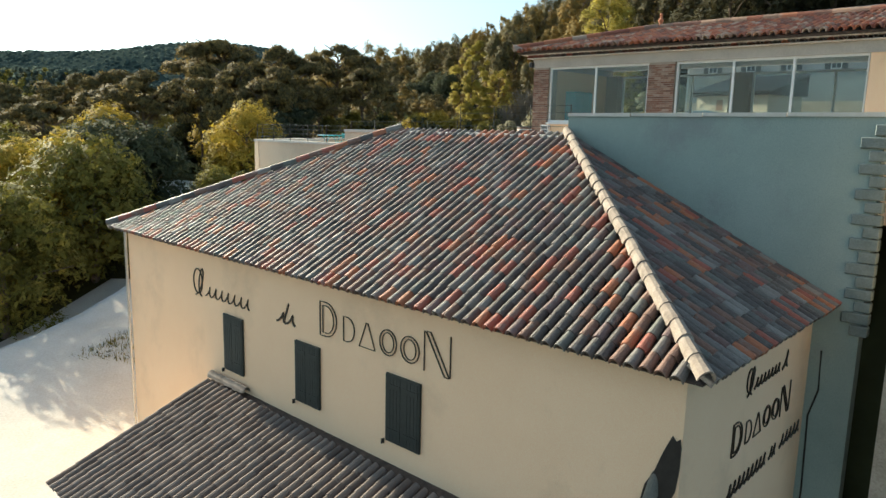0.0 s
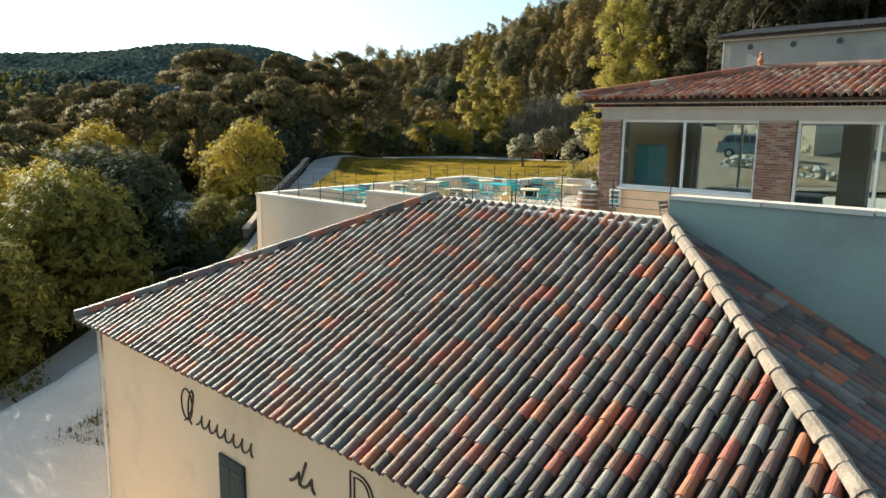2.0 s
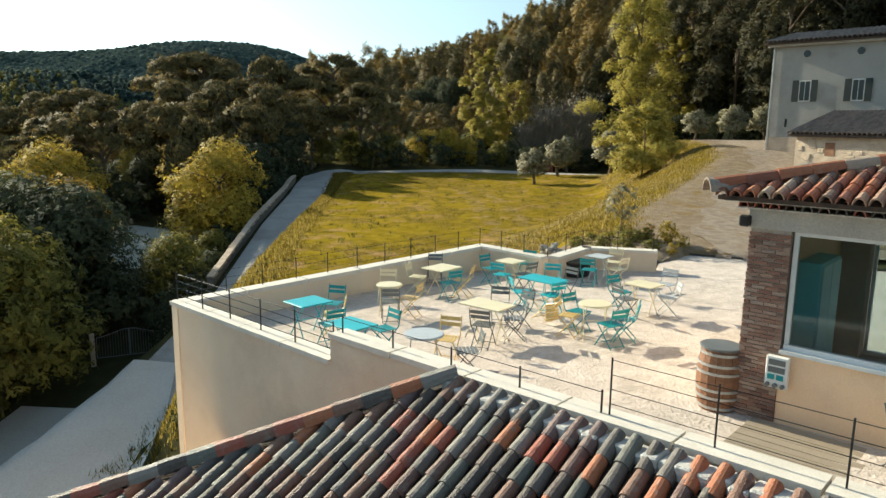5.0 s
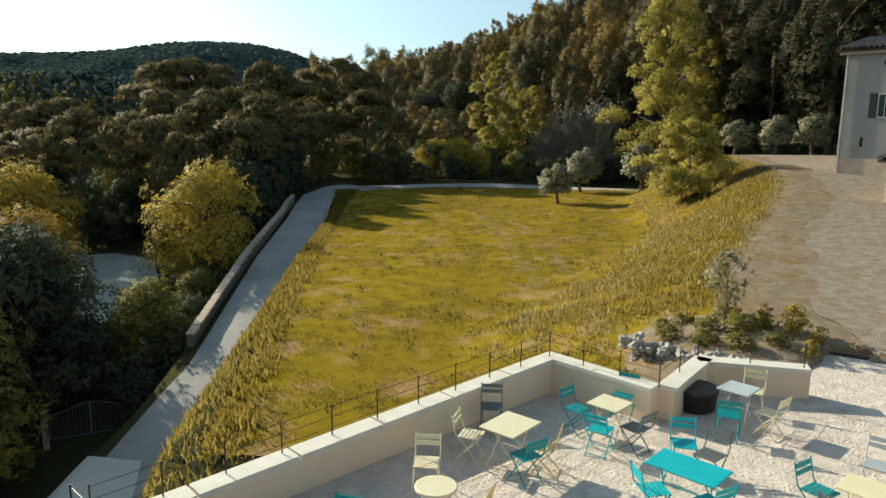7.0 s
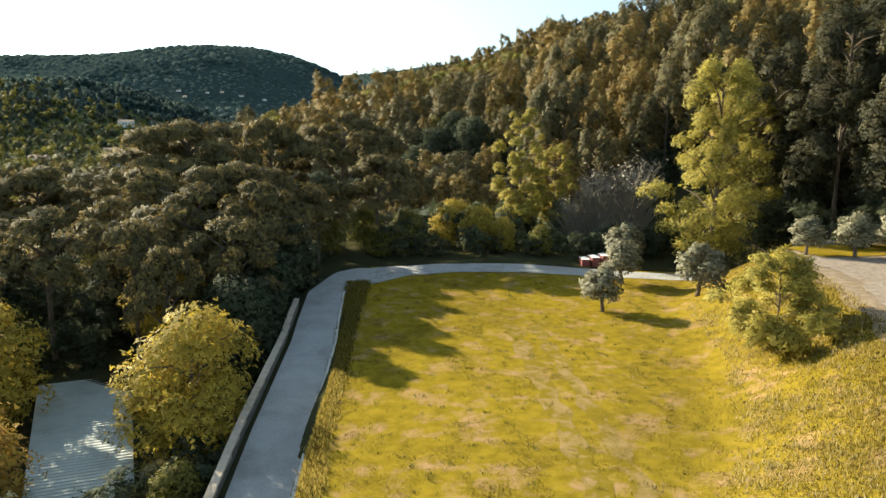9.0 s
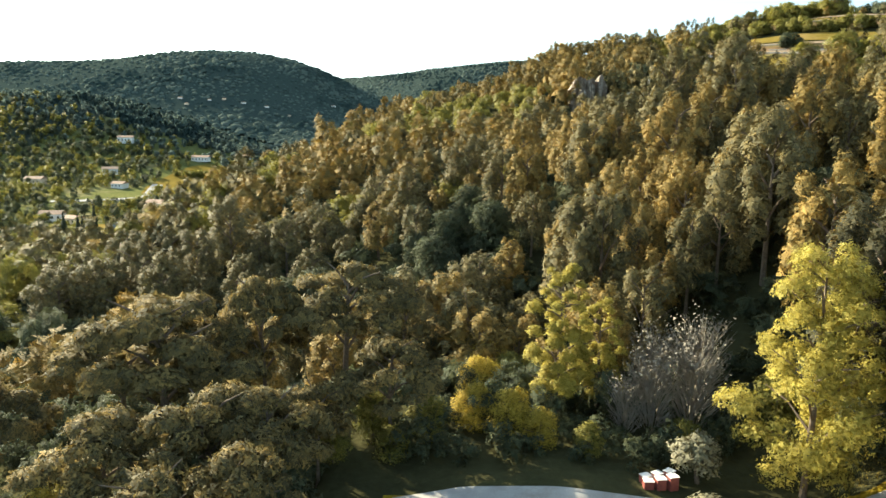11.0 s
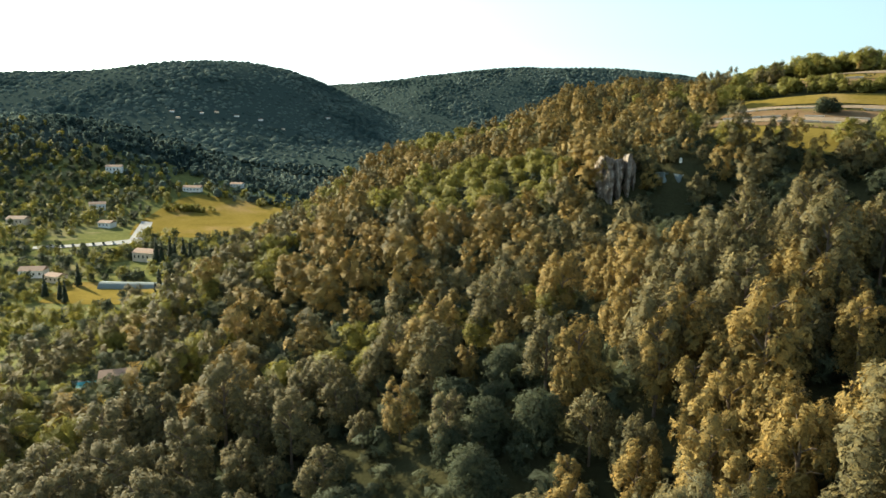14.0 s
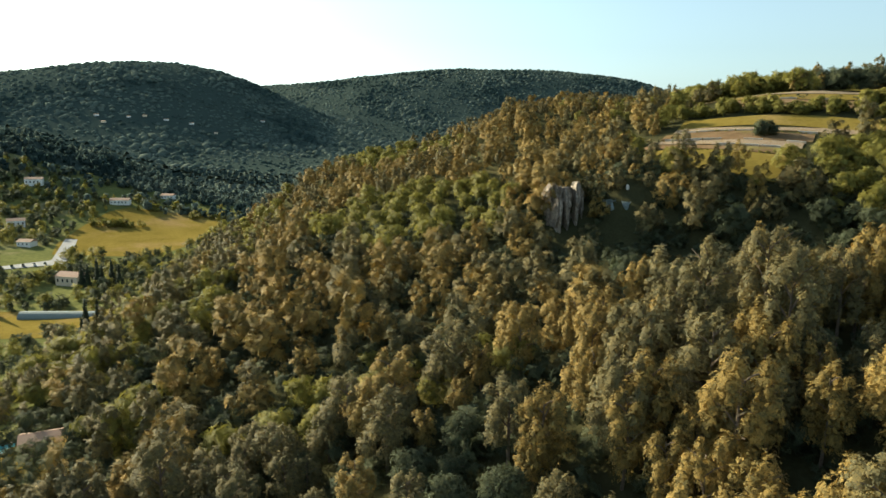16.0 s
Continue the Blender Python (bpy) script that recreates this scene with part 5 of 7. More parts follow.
for s in (1.5, 4.75, 7.95, 11.2, 14.4):
    w = part("window", bbox(s + .42, s + 1.18, -.02, .01, 18.3, 19.68), M["white"], house, "pale curtained window between open shutters")
    part("pane", bbox(s + .48, s + .78, -.03, -.021, 18.36, 19.62), M["car_glass"], w)
    part("pane", bbox(s + .82, s + 1.12, -.03, -.021, 18.36, 19.62), M["car_glass"], w)
    part("shutter", bbox(s, s + .40, -.08, -.03, 18.28, 19.7), M["shutter"], w)
    part("shutter", bbox(s + 1.2, s + 1.6, -.08, -.03, 18.28, 19.7), M["shutter"], w)
    o = part("oculus", lathe(bmesh.new(), ((.24, -.01), (.29, -.01), (.29, .03), (.24, .03)), 16, pose(s + .75, 0, 21.42, 90)), M["house_render"], house, "round attic vent")
    part("grille", lathe(bmesh.new(), ((.23, -.005), (.23, .05)), 14, pose(s + .75, 0, 21.42, 90)), M["car_glass"], o)
part("slit_window", bbox(1.2, 1.34, -.05, -.031, 16.6, 17.15), M["car_glass"], house)

# ---- stone hut and parked car ----
HUT = pose(19.2, 55.2, 0, 0, 0, -58)
hut = thing("stone_hut", HUT, label="small rubble stone hut with a sloping tile roof", category="hut")
part("wall", bbox(0, 6, 0, .4, 12.8, 16.1), M["rubble"], hut)
part("wall", bbox(0, .4, .4, 4, 12.8, 16.6), M["rubble"], hut)
part("wall", bbox(5.6, 6, .4, 4, 12.8, 16.6), M["rubble"], hut)
part("wall", bbox(.4, 5.6, 3.6, 4, 12.8, 17.2), M["rubble"], hut)
part("window", bbox(1.8, 2.35, -.02, .01, 15.0, 15.75), M["oak"], hut, "small brown wooden shutter")
bm = prism(bmesh.new(), [(-.3, -.4), (6.3, -.4), (6.3, 4.2), (-.3, 4.2)], 16.05, [16.2, 16.2, 17.5, 17.5])
qroof = part("roof", bm, M["tile_pan"], hut)
qp = math.atan2(1.3, 4.6)
qts = slope_tiles((-.3, -.4, 16.2), (1, 0, 0), (0, math.cos(qp), math.sin(qp)), 6.6, 4.7, .27, .42, rng, lambda s, u: u < 4.8)
tagged(part("tiles", joined("tiles", HTILE, [e[2] for e in qts], M["tile_grey"]), None, qroof), label="rows of grey half-round tiles", kind="stuff")
rngs = random.Random(9)
for i in range(34):
    w_, h_ = rngs.uniform(.25, .5), rngs.uniform(.18, .32)
    s_, z_ = rngs.uniform(.05, 5.4), rngs.uniform(13.6, 15.7)
    if 1.5 < s_ < 2.5 and z_ > 14.6:
        continue
    part("stone", bbox(s_, s_ + w_, -.03 - rngs.uniform(0, .03), .02, z_, z_ + h_, bevel=.03), M["rubble"], hut)


def parked_car(m):
    car = thing("parked_car", m, label="blue-grey family estate car parked on gravel", category="car")
    prof = ((-2.15, .32), (-2.18, .62), (-2.08, .92), (-1.95, 1.05), (-1.72, 1.50), (-1.35, 1.58), (.25, 1.60), (.62, 1.52), (1.28, 1.02), (1.95, .86), (2.15, .68), (2.2, .42), (2.1, .28))
    bm = bmesh.new()
    rows = []
    for y, k in ((-.86, 0), (-.80, 1), (.80, 1), (.86, 0)):
        row = []
        for x, z in prof:
            inset = max(0, z - 1.0) * .22
            row.append(bm.verts.new((x * (1 if k else .985), (y - math.copysign(inset, y)), z * (1 if k else .985) + (0 if k else .01))))
        rows.append(row)
    n = len(prof)
    for a, b in zip(rows, rows[1:]):
        for i in range(n - 1):
            bm.faces.new((a[i], a[i + 1], b[i + 1], b[i]))
    bm.faces.new(rows[0])
    bm.faces.new(rows[-1][::-1])
    for a, b in zip(rows, rows[1:]):
        bm.faces.new((a[-1], a[0], b[0], b[-1]))
    body = part("body", bm, M["car"], car)
    for s in (-1, 1):
        for x0, x1, x2, x3 in ((-1.78, -1.02, -1.05, -1.55), (-.95, -.1, -.1, -.95), (-.02, .98, .5, -.02)):
            bm = bmesh.new()
            o = s * .865
            t = s * .745
            q = [bm.verts.new(p) for p in ((x0, o, 1.05), (x1, o, 1.05), (x2, t, 1.48), (x3, t, 1.48))]
            q2 = [bm.verts.new(v.co + Vector((0, s * .006, .002))) for v in q]
            bm.faces.new(q2)
            for i in range(4):
                bm.faces.new((q[i], q[(i + 1) % 4], q2[(i + 1) % 4], q2[i]))
            part("side_window", bm, M["car_glass"], body)
        part("roof_rail", tube(bmesh.new(), [(-1.5, s * .66, 1.60), (-1.3, s * .66, 1.66), (.1, s * .66, 1.67), (.35, s * .66, 1.60)], .02, 5), M["steel"], body)
        part("tail_lamp", bbox(-2.12, -1.9, s * .80 - .05, s * .80 + .05, .82, 1.12, bevel=.02), M["lamp_red"], body)
        part("mirror", bbox(.62, .78, s * .95 - .09, s * .95 + .09, .98, 1.12, bevel=.03), M["car"], body)
        part("door_handle", bbox(-.85, -.68, s * .872 - .012, s * .872 + .012, .90, .93), M["car"], body)
        for x in (-1.32, 1.32):
            wm = pose(x, s * .80, .31, 90)
            wheel = part("wheel", lathe(bmesh.new(), ((.22, -.09), (.30, -.10), (.315, -.06), (.315, .06), (.30, .10), (.22, .09)), 20, wm), M["rubber"], car)
            part("rim", lathe(bmesh.new(), ((.06, -.105), (.21, -.085), (.215, .085), (.06, .105)), 16, wm), M["steel"], wheel)
            for k in range(5):
                part("spoke", box(bmesh.new(), -.02, .02, .04, .2, -.112, .112, wm @ pose(0, 0, 0, 0, 0, k * 72)), M["steel"], wheel)
    part("windscreen", box(bmesh.new(), -.005, .005, -.66, .66, -.38, .38, pose(.97, 0, 1.28, 0, -52)), M["car_glass"], body)
    part("rear_window", box(bmesh.new(), -.006, .006, -.62, .62, -.22, .22, pose(-1.87, 0, 1.28, 0, 27)), M["car_glass"], body)
    part("bumper", bbox(-2.24, -2.12, -.8, .8, .34, .56, bevel=.03), M["car"], body)
    part("plate", bbox(-2.255, -2.242, -.26, .26, .62, .73), M["white"], body)
    return car


cxy = (17.72, 48.3)
parked_car(pose(*cxy, gz(*cxy) + .13, 0, 0, -40) @ Matrix.Scale(.9, 4))

# ---- rockery and odds and ends ----
def rock_mesh(seed, flat=.75):
    bm = bmesh.new()
    bmesh.ops.create_icosphere(bm, subdivisions=2, radius=1)
    for q in bm.verts:
        d = q.co.copy()
        q.co = d * (1 + .5 * noise.noise(d * 1.6 + Vector((seed * 7.1, 0, 0))) + .3 * noise.noise(d * 3.4 + Vector((seed, 3, 0))))
        q.co.z *= flat
    me = bpy.data.meshes.new("rock")
    bm.to_mesh(me)
    bm.free()
    me.materials.append(M["rock"])
    return me


ROCKS = [rock_mesh(i) for i in range(6)]
rr = random.Random(21)
for i in range(70):
    t = rr.random()
    x, y = 2.15 + .95 * t + rr.uniform(-.2, .2), 37.6 - .5 * t + rr.uniform(-.35, .5)
    s = rr.uniform(.07, .15)
    z = gz(x, y) + s * .35 + rr.choice((0, .15, .32, .5)) * (1 - .8 * t)
    ob = part("rock", ROCKS[rr.randrange(6)], None, None, m=pose(x, y, z, rr.uniform(-40, 40), rr.uniform(-40, 40), rr.uniform(0, 360)) @ Matrix.Diagonal((s * 1.2, s, s, 1)))
    tagged(ob, "rough grey limestone rock in a rockery bank", "rock", "rockery stones")
for i in range(64):
    t = rr.random()
    x, y = float(np.interp(t, (0, .5, 1), (2.73, 3.52, 4.31))) + rr.uniform(-.2, .2), float(np.interp(t, (0, .5, 1), (37.66, 36.48, 35.64))) + rr.uniform(-.2, .25)
    s = rr.uniform(.08, .15)
    ob = part("rock", ROCKS[rr.randrange(6)], None, None, m=pose(x, y, gz(x, y) + s * .35 + rr.choice((0, 0, .12, .22)), rr.uniform(-40, 40), rr.uniform(-40, 40), rr.uniform(0, 360)) @ Matrix.Diagonal((s * 1.2, s, s, 1)))
    tagged(ob, "rough grey limestone rock in a rockery bank", "rock", "rockery stones")
for i in range(44):
    t, row = rr.random(), i % 3
    x, y = 14.5 + 3.0 * t + rr.uniform(-.15, .15), 44.9 - 5.9 * t + rr.uniform(-.15, .15)
    s = rr.uniform(.16, .30)
    ob = part("stone_block", ROCKS[rr.randrange(6)], M["mortar"], None, m=pose(x, y, gz(x, y) + .1 + .24 * row, rr.uniform(-20, 20), 0, rr.uniform(0, 360)) @ Matrix.Diagonal((s * 1.3, s, s, 1)))
    tagged(ob, "pale rough stone in a tumbled dry wall", "stone", "drive wall stones")
bed = [(2.2, 34.3), (4.6, 34.0), (5.6, 35.6), (7.0, 37.2), (7.4, 38.6), (5.8, 40.2), (3.8, 40.8), (2.2, 39.8), (1.6, 37.0)]
bm = bmesh.new()
mid = bm.verts.new((4.4, 37.3, gz(4.4, 37.3) + .16))
rings = []
for k in (.5, 1.0):
    rings.append([bm.verts.new((4.4 + (x - 4.4) * k, 37.3 + (y - 37.3) * k, gz(4.4 + (x - 4.4) * k, 37.3 + (y - 37.3) * k) + (.14 if k < 1 else .03))) for x, y in bed])
n = len(bed)
for i in range(n):
    bm.faces.new((mid, rings[0][i], rings[0][(i + 1) % n]))
    bm.faces.new((rings[0][i], rings[1][i], rings[1][(i + 1) % n], rings[0][(i + 1) % n]))
tagged(part("planting_bed", bm, M["dirt"], smooth=True), "brown stony earth of a rockery bed", "flower bed", kind="structure")
# beehives or crates by the far lane
for i in range(6):
    x, y = 9.5 + (i % 3) * 1.0, 101.8 + (i // 3) * .9
    c = thing("storage_crate", pose(x, y, gz(x, y) + .02, 0, 0, 8 * i), label="stacked dull red crate beside the lane", category="crate", group="crates")
    h = .7 + .25 * (i % 3)
    part("body", bbox(-.4, .4, -.35, .35, 0, h, bevel=.02), M["red_crate"], c)
    part("lid", bbox(-.43, .43, -.38, .38, h, h + .05), M["white"], c)


# ---- cliff, vineyard, valley ----


def crag(name, x0, x1, y, top, drop, seed, material, f, label):
    """A fissured upright rock face looking down the hill, rounded back into the slope."""
    bm = bmesh.new()
    nu, nv = 60, 44
    grid = []
    for j in range(nv):
        w = j / (nv - 1)
        for i in range(nu):
            u = i / (nu - 1)
            x = x0 + (x1 - x0) * u
            edge = (2 * u - 1) ** 2
            t = top + 3.2 * f * noise.noise((x * .5 * f, seed, 0)) + 1.2 * noise.noise((x * .9, seed, 4)) - 1.5 * edge ** 4
            z = t - drop * (1 - w)
            crack = 2.2 * max(0, .25 - abs(noise.noise((x * .55 * f, z * .03, seed)))) * 4 + .8 * max(0, .2 - abs(noise.noise((x * 1.5 * f, z * .08, seed + 3)))) * 4 + .6 * max(0, .15 - abs(noise.noise((x * .15, z * .45, seed + 6)))) * 4
            yy = y + 1.2 * w ** 3 + 1.5 * crack + 5 * max(0, u - .45) - 1.6 * noise.noise((x * .16, z * .14, seed + 9)) + 2.5 * edge ** 3 + .5 * noise.noise((x * .9, z * .8, seed + 5))
            grid.append(bm.verts.new((x, yy, z)))
    for i in range(nu):
        p = grid[(nv - 1) * nu + i].co
        grid.append(bm.verts.new((p.x, p.y + 6, p.z - .5)))
    for i in range(nu):
        p = grid[nv * nu + i].co
        grid.append(bm.verts.new((p.x, p.y + 8, p.z - 12)))
    for j in range(nv + 1):
        for i in range(nu - 1):
            bm.faces.new((grid[j * nu + i], grid[j * nu + i + 1], grid[(j + 1) * nu + i + 1], grid[(j + 1) * nu + i]))
    tagged(part(name, bm, M[material], m=pose(1.34, -6.25, -6.22) @ Matrix.Scale(FAR, 4)), label, "cliff")


crag("cliff", 26.8, 37.6, 245, 50.5, 28, 2, "cliff", 1.0, "weathered limestone cliff among hillside pines")
crag("rock_outcrop", 42, 53, 246.5, 46.8, 14, 7, "stone_grey", .3, "low grey rock outcrop beside the cliff")
st = thing("white_stele", pose(*afar(49.6, 252.4), gz(*afar(49.6, 252.4)) - .3), label="small white oratory on the cliff top", category="monument")
part("shaft", bbox(-.4, .4, -.4, .4, 0, 1.3, bevel=.08), M["white"], st)
part("cap", lathe(bmesh.new(), ((.5, 1.3), (.5, 1.45), (.1, 1.8)), 4), M["white"], st)


def along(a, b):
    """Hilltop plan: a runs along the contour, b up the slope."""
    return 82 + .8 * a + .6 * b, 300 - .6 * a + .8 * b


def uphill(x, y):
    return .8 * (x - 82) - .6 * (y - 300), .6 * (x - 82) + .8 * (y - 300)


def plateau(x, y):
    """Open vineyard land on the hilltop."""
    a, b = uphill(x, y)
    right = np.interp(b, (-46, -10, 4, 14, 22, 46), (34, 44, 52, 70, 100, 130))
    return (a > -7 + .15 * np.abs(b)) & (a < right) & (b > -40) & ((b < 45) | ((a > 34) & (b < 95)))


for k, (b0, b1, a0, a1) in enumerate(((-40, -20, -8, 40), (-19, -13, -8, 41), (-12, -6, -6, 42), (-5, 4, -4, 44), (5, 9, -2, 54), (10, 20, -2, 72), (29, 36, 6, 104), (37, 42, 10, 110), (43, 46, -8, 120), (47, 66, 34, 112), (68, 94, 38, 112))):
    av = np.arange(a0, a1, 3.0)
    ribbon("vineyard_terrace", [along(a, b0 + .8 * math.sin(a * .11 + k)) for a in av], [along(a, b1 + .8 * math.sin(a * .13 + 2 * k)) for a in av],
           M[("meadow", "vine_earth", "dirt", "vine_earth", "dirt", "meadow", "vine_earth", "meadow", "dirt", "meadow", "vine_earth")[k]], .35, 5, 2,
           "ochre vineyard terrace on the hilltop", "vineyard", True)
for b, a0, a1 in ((-12.5, 4, 40), (-5.5, -2, 41), (4.5, 0, 42), (36.5, 20, 80)):
    for a in np.arange(a0, a1, 6.0):
        p, q = afar(*along(a, b)), afar(*along(a + 5.4, b))
        if noise.noise((a * .2, b, 3)) > -.2:
            wall_run("wall_vineyard", p, q, .6, min(gz(*p), gz(*q)) - .5, gz(*p) + .9, gz(*q) + .9, M["rubble"], "low dry-stone wall between vineyard terraces", cap=.2, lip=.02)


def farm(x, y, w, d, h, turn, wallm, label):
    x, y = afar(x, y)
    w, d, h = w * FAR, d * FAR, h * FAR
    ob = thing("valley_house", pose(x, y, gz(x, y) - .3, 0, 0, turn), label=label, category="house", group="valley houses")
    part("wall", bbox(-w / 2, w / 2, -d / 2, d / 2, 0, h), M[wallm], ob)
    bm = bmesh.new()
    v = [bm.verts.new(p) for p in ((-w / 2 - .5, -d / 2 - .5, h), (w / 2 + .5, -d / 2 - .5, h), (w / 2 + .5, d / 2 + .5, h), (-w / 2 - .5, d / 2 + .5, h), (-w / 2 - .5, 0, h + d * .2), (w / 2 + .5, 0, h + d * .2))]
    for q in ((0, 1, 5, 4), (2, 3, 4, 5), (0, 4, 3), (1, 2, 5), (0, 3, 2, 1)):
        bm.faces.new([v[i] for i in q])
    part("roof", bm, M["terracotta_roof"], ob)
    for i in range(max(2, int(w / 3))):
        part("window", bbox(-w / 2 + 1 + i * 3, -w / 2 + 2 + i * 3, -d / 2 - .05, -d / 2 - .01, h * .45, h * .75), M["car_glass"], ob)


HOUSES = []
for x, y, w, d, h, turn, wm, label in (
        (-76.5, 195.5, 8, 7, 3.2, 20, "render_cream", "cream villa with a low roof among trees"),
        (-157, 399, 14, 10, 6, -15, "render_cream", "pale rose house beside cypresses"),
        (-203, 592, 16, 9, 4.5, 5, "white", "long white house above a meadow"),
        (-180, 628, 12, 8, 4, -8, "white", "white farmhouse at the wood's edge"),
        (-240, 520, 12, 9, 5, 25, "white", "white house among valley trees"),
        (-190, 360, 12, 9, 4.5, 10, "white", "white house beside gardens"),
        (-176, 352, 9, 7, 4, -20, "render_cream", "small cream house beside gardens"),
        (-262, 470, 13, 9, 5, 0, "render_cream", "cream house on the valley floor"),
        (-263, 596, 14, 9, 6, 15, "white", "white house below the far hill"),
        (-215, 480, 10, 8, 4, -10, "white", "white cottage beside the car park"),
        (-446, 1192, 16, 10, 6, 10, "white", "far pale house on a wooded hillside"),
        (-429, 1172, 14, 10, 6, -10, "render_cream", "far cream house on a wooded hillside"),
        (-404, 1207, 12, 9, 5, 0, "white", "far pale house on a wooded hillside"),
        (-385, 1222, 15, 10, 6, 15, "render_cream", "far cream house on a wooded hillside"),
        (-354, 1226, 18, 10, 6, -5, "white", "far long pale house on a wooded hillside"),
        (-318, 1236, 16, 10, 6, -15, "white", "far pale house on a wooded hillside"),
        (-226, 1352, 18, 10, 6, 0, "white", "far long pale house on a wooded hillside"),
        (-278, 1224, 12, 9, 5, 5, "render_cream", "far cream house on a wooded hillside")):
    k = 0.42 if y > 1000 else 0.8
    farm(x, y, w * k, d * k, h * k, turn, wm, label)
    HOUSES.append((x, y))
px_, py_ = afar(-84.6, 198.6)
pool = thing("swimming_pool", pose(px_, py_, gz(px_, py_) + .25, 0, 0, 20), label="small turquoise swimming pool beside a villa", category="swimming pool")
part("surround", bbox(-5.2, 5.2, -3.4, 3.4, -1.5, .1, bevel=.05), M["concrete"], pool)
part("water", bbox(-4, 4, -2.2, 2.2, .1, .12), M["turquoise"], pool)
ribbon("garden_lawn", [(-74, 177), (-82, 187), (-90, 196)], [(-66, 181), (-72, 190), (-80, 200)], M["meadow"], .25, 6, 2, "dry yellow lawn below a villa", "lawn", True)
gh = thing("greenhouse", pose(*afar(-138, 343), gz(*afar(-138, 343)) - .2, 0, 0, -2) @ Matrix.Scale(FAR, 4), label="long grey plastic-covered greenhouse in a garden", category="greenhouse")
bm = bmesh.new()
prof = [(3.2 * math.cos(a), 2.6 * math.sin(a)) for a in np.linspace(0, math.pi, 11)]
ends = [[bm.verts.new((x, p, q)) for p, q in prof] for x in (-15, 15)]
for i in range(10):
    bm.faces.new((ends[0][i], ends[0][i + 1], ends[1][i + 1], ends[1][i]))
bm.faces.new(ends[0])
bm.faces.new(ends[1][::-1])
part("cover", bm, M["stone_grey"], gh)
ribbon("valley_meadow", [(-194, 462), (-203, 490), (-206, 535), (-204, 570), (-196, 588)], [(-142, 462), (-130, 490), (-122, 535), (-124, 570), (-140, 592)], M["meadow"], .4, 10, 5, "sunlit yellow valley meadow", "meadow", True)
ribbon("valley_meadow", [(-165, 318), (-168, 352)], [(-98, 312), (-104, 350)], M["meadow"], .4, 10, 5, "sunlit green garden meadow", "meadow", True)
ribbon("valley_road", [(-225, 420), (-205, 432), (-188, 448), (-196, 475), (-203, 500)], [(-222, 414), (-202, 425), (-178, 440), (-188, 475), (-196, 500)], M["asphalt"], .6, 4, 4, "pale valley road and car park", "road", True)
CARBODY = [M["white"], M["car"], M["grey_paint"]]
for i in range(9):
    x, y = afar(-216 + i * 4.2, 421 + i * 2.4)
    c = thing("distant_car", pose(x, y, gz(x, y) + .6, 0, 0, 120), label="small parked car on a valley car park", category="car", group="distant cars")
    part("body", bbox(-2.1, 2.1, -.85, .85, .25, .9, bevel=.12), CARBODY[i % 3], c)
    part("cabin", bbox(-1.3, 1.0, -.75, .75, .9, 1.45, bevel=.18), M["car_glass"], c)


# ---- trees ----
def leaves(rs, lobes, count, size, flat=0.5, fill=0.3):
    """Verts and faces of small leaf clumps spread over ellipsoid lobes (cx, cy, cz, rx, ry, rz)."""
    lobes = np.array(lobes, float)
    w = (lobes[:, 3] * lobes[:, 4] + lobes[:, 3] * lobes[:, 5]) ** 1.0
    pick = rs.choice(len(lobes), count, p=w / w.sum())
    v = rs.normal(size=(count, 3))
    v /= np.linalg.norm(v, axis=1)[:, None]
    v[:, 2] = np.where(v[:, 2] < -0.35, -v[:, 2] * rs.uniform(0.2, 1, count), v[:, 2])
    r = 1 - fill * rs.random(count) ** 1.5 + 0.11 * rs.normal(size=count)
    c = lobes[pick, :3] + v * r[:, None] * lobes[pick, 3:]
    nrm = v * flat + rs.normal(size=(count, 3)) * (1 - flat) + np.array((0, 0, 0.25))
    nrm /= np.linalg.norm(nrm, axis=1)[:, None]
    ref = rs.normal(size=(count, 3))
    t = np.cross(nrm, ref)
    t /= np.linalg.norm(t, axis=1)[:, None]
    b = np.cross(nrm, t)
    sz = 1.3 * size * rs.uniform(0.55, 1.35, count)[:, None]
    q = np.stack([c + t * sz * 1.25, c - t * sz * 0.6 + b * sz * 0.72, c - t * sz * 0.6 - b * sz * 0.72], 1).reshape(-1, 3)
    i = np.arange(count)[:, None] * 3
    mid = np.array((lobes[:, 0].mean(), lobes[:, 1].mean(), lobes[:, 2].min()))
    out = c - mid
    out /= np.linalg.norm(out, axis=1)[:, None] + 1e-6
    soft = v * 0.48 + out * 0.62 + nrm * 0.22
    soft /= np.linalg.norm(soft, axis=1)[:, None]
    return q, i + np.arange(3), np.repeat(soft, 3, 0)


def leaf_mesh(name, q, f, nrm, material):
    """A mesh of leaf clumps shaded by the roundness of their crown."""
    me = bpy.data.meshes.new(name)
    q, f = np.asarray(q, np.float32), np.asarray(f, np.int32)
    me.vertices.add(len(q))
    me.vertices.foreach_set("co", q.ravel())
    me.loops.add(f.size)
    me.loops.foreach_set("vertex_index", f.ravel())
    me.polygons.add(len(f))
    me.polygons.foreach_set("loop_start", np.arange(0, f.size, f.shape[1], dtype=np.int32))
    me.materials.append(material)
    me.update(calc_edges=True)
    if nrm is not None:
        me.polygons.foreach_set("use_smooth", [True] * len(f))
        me.normals_split_custom_set_from_vertices(np.asarray(nrm, np.float32))
    return me


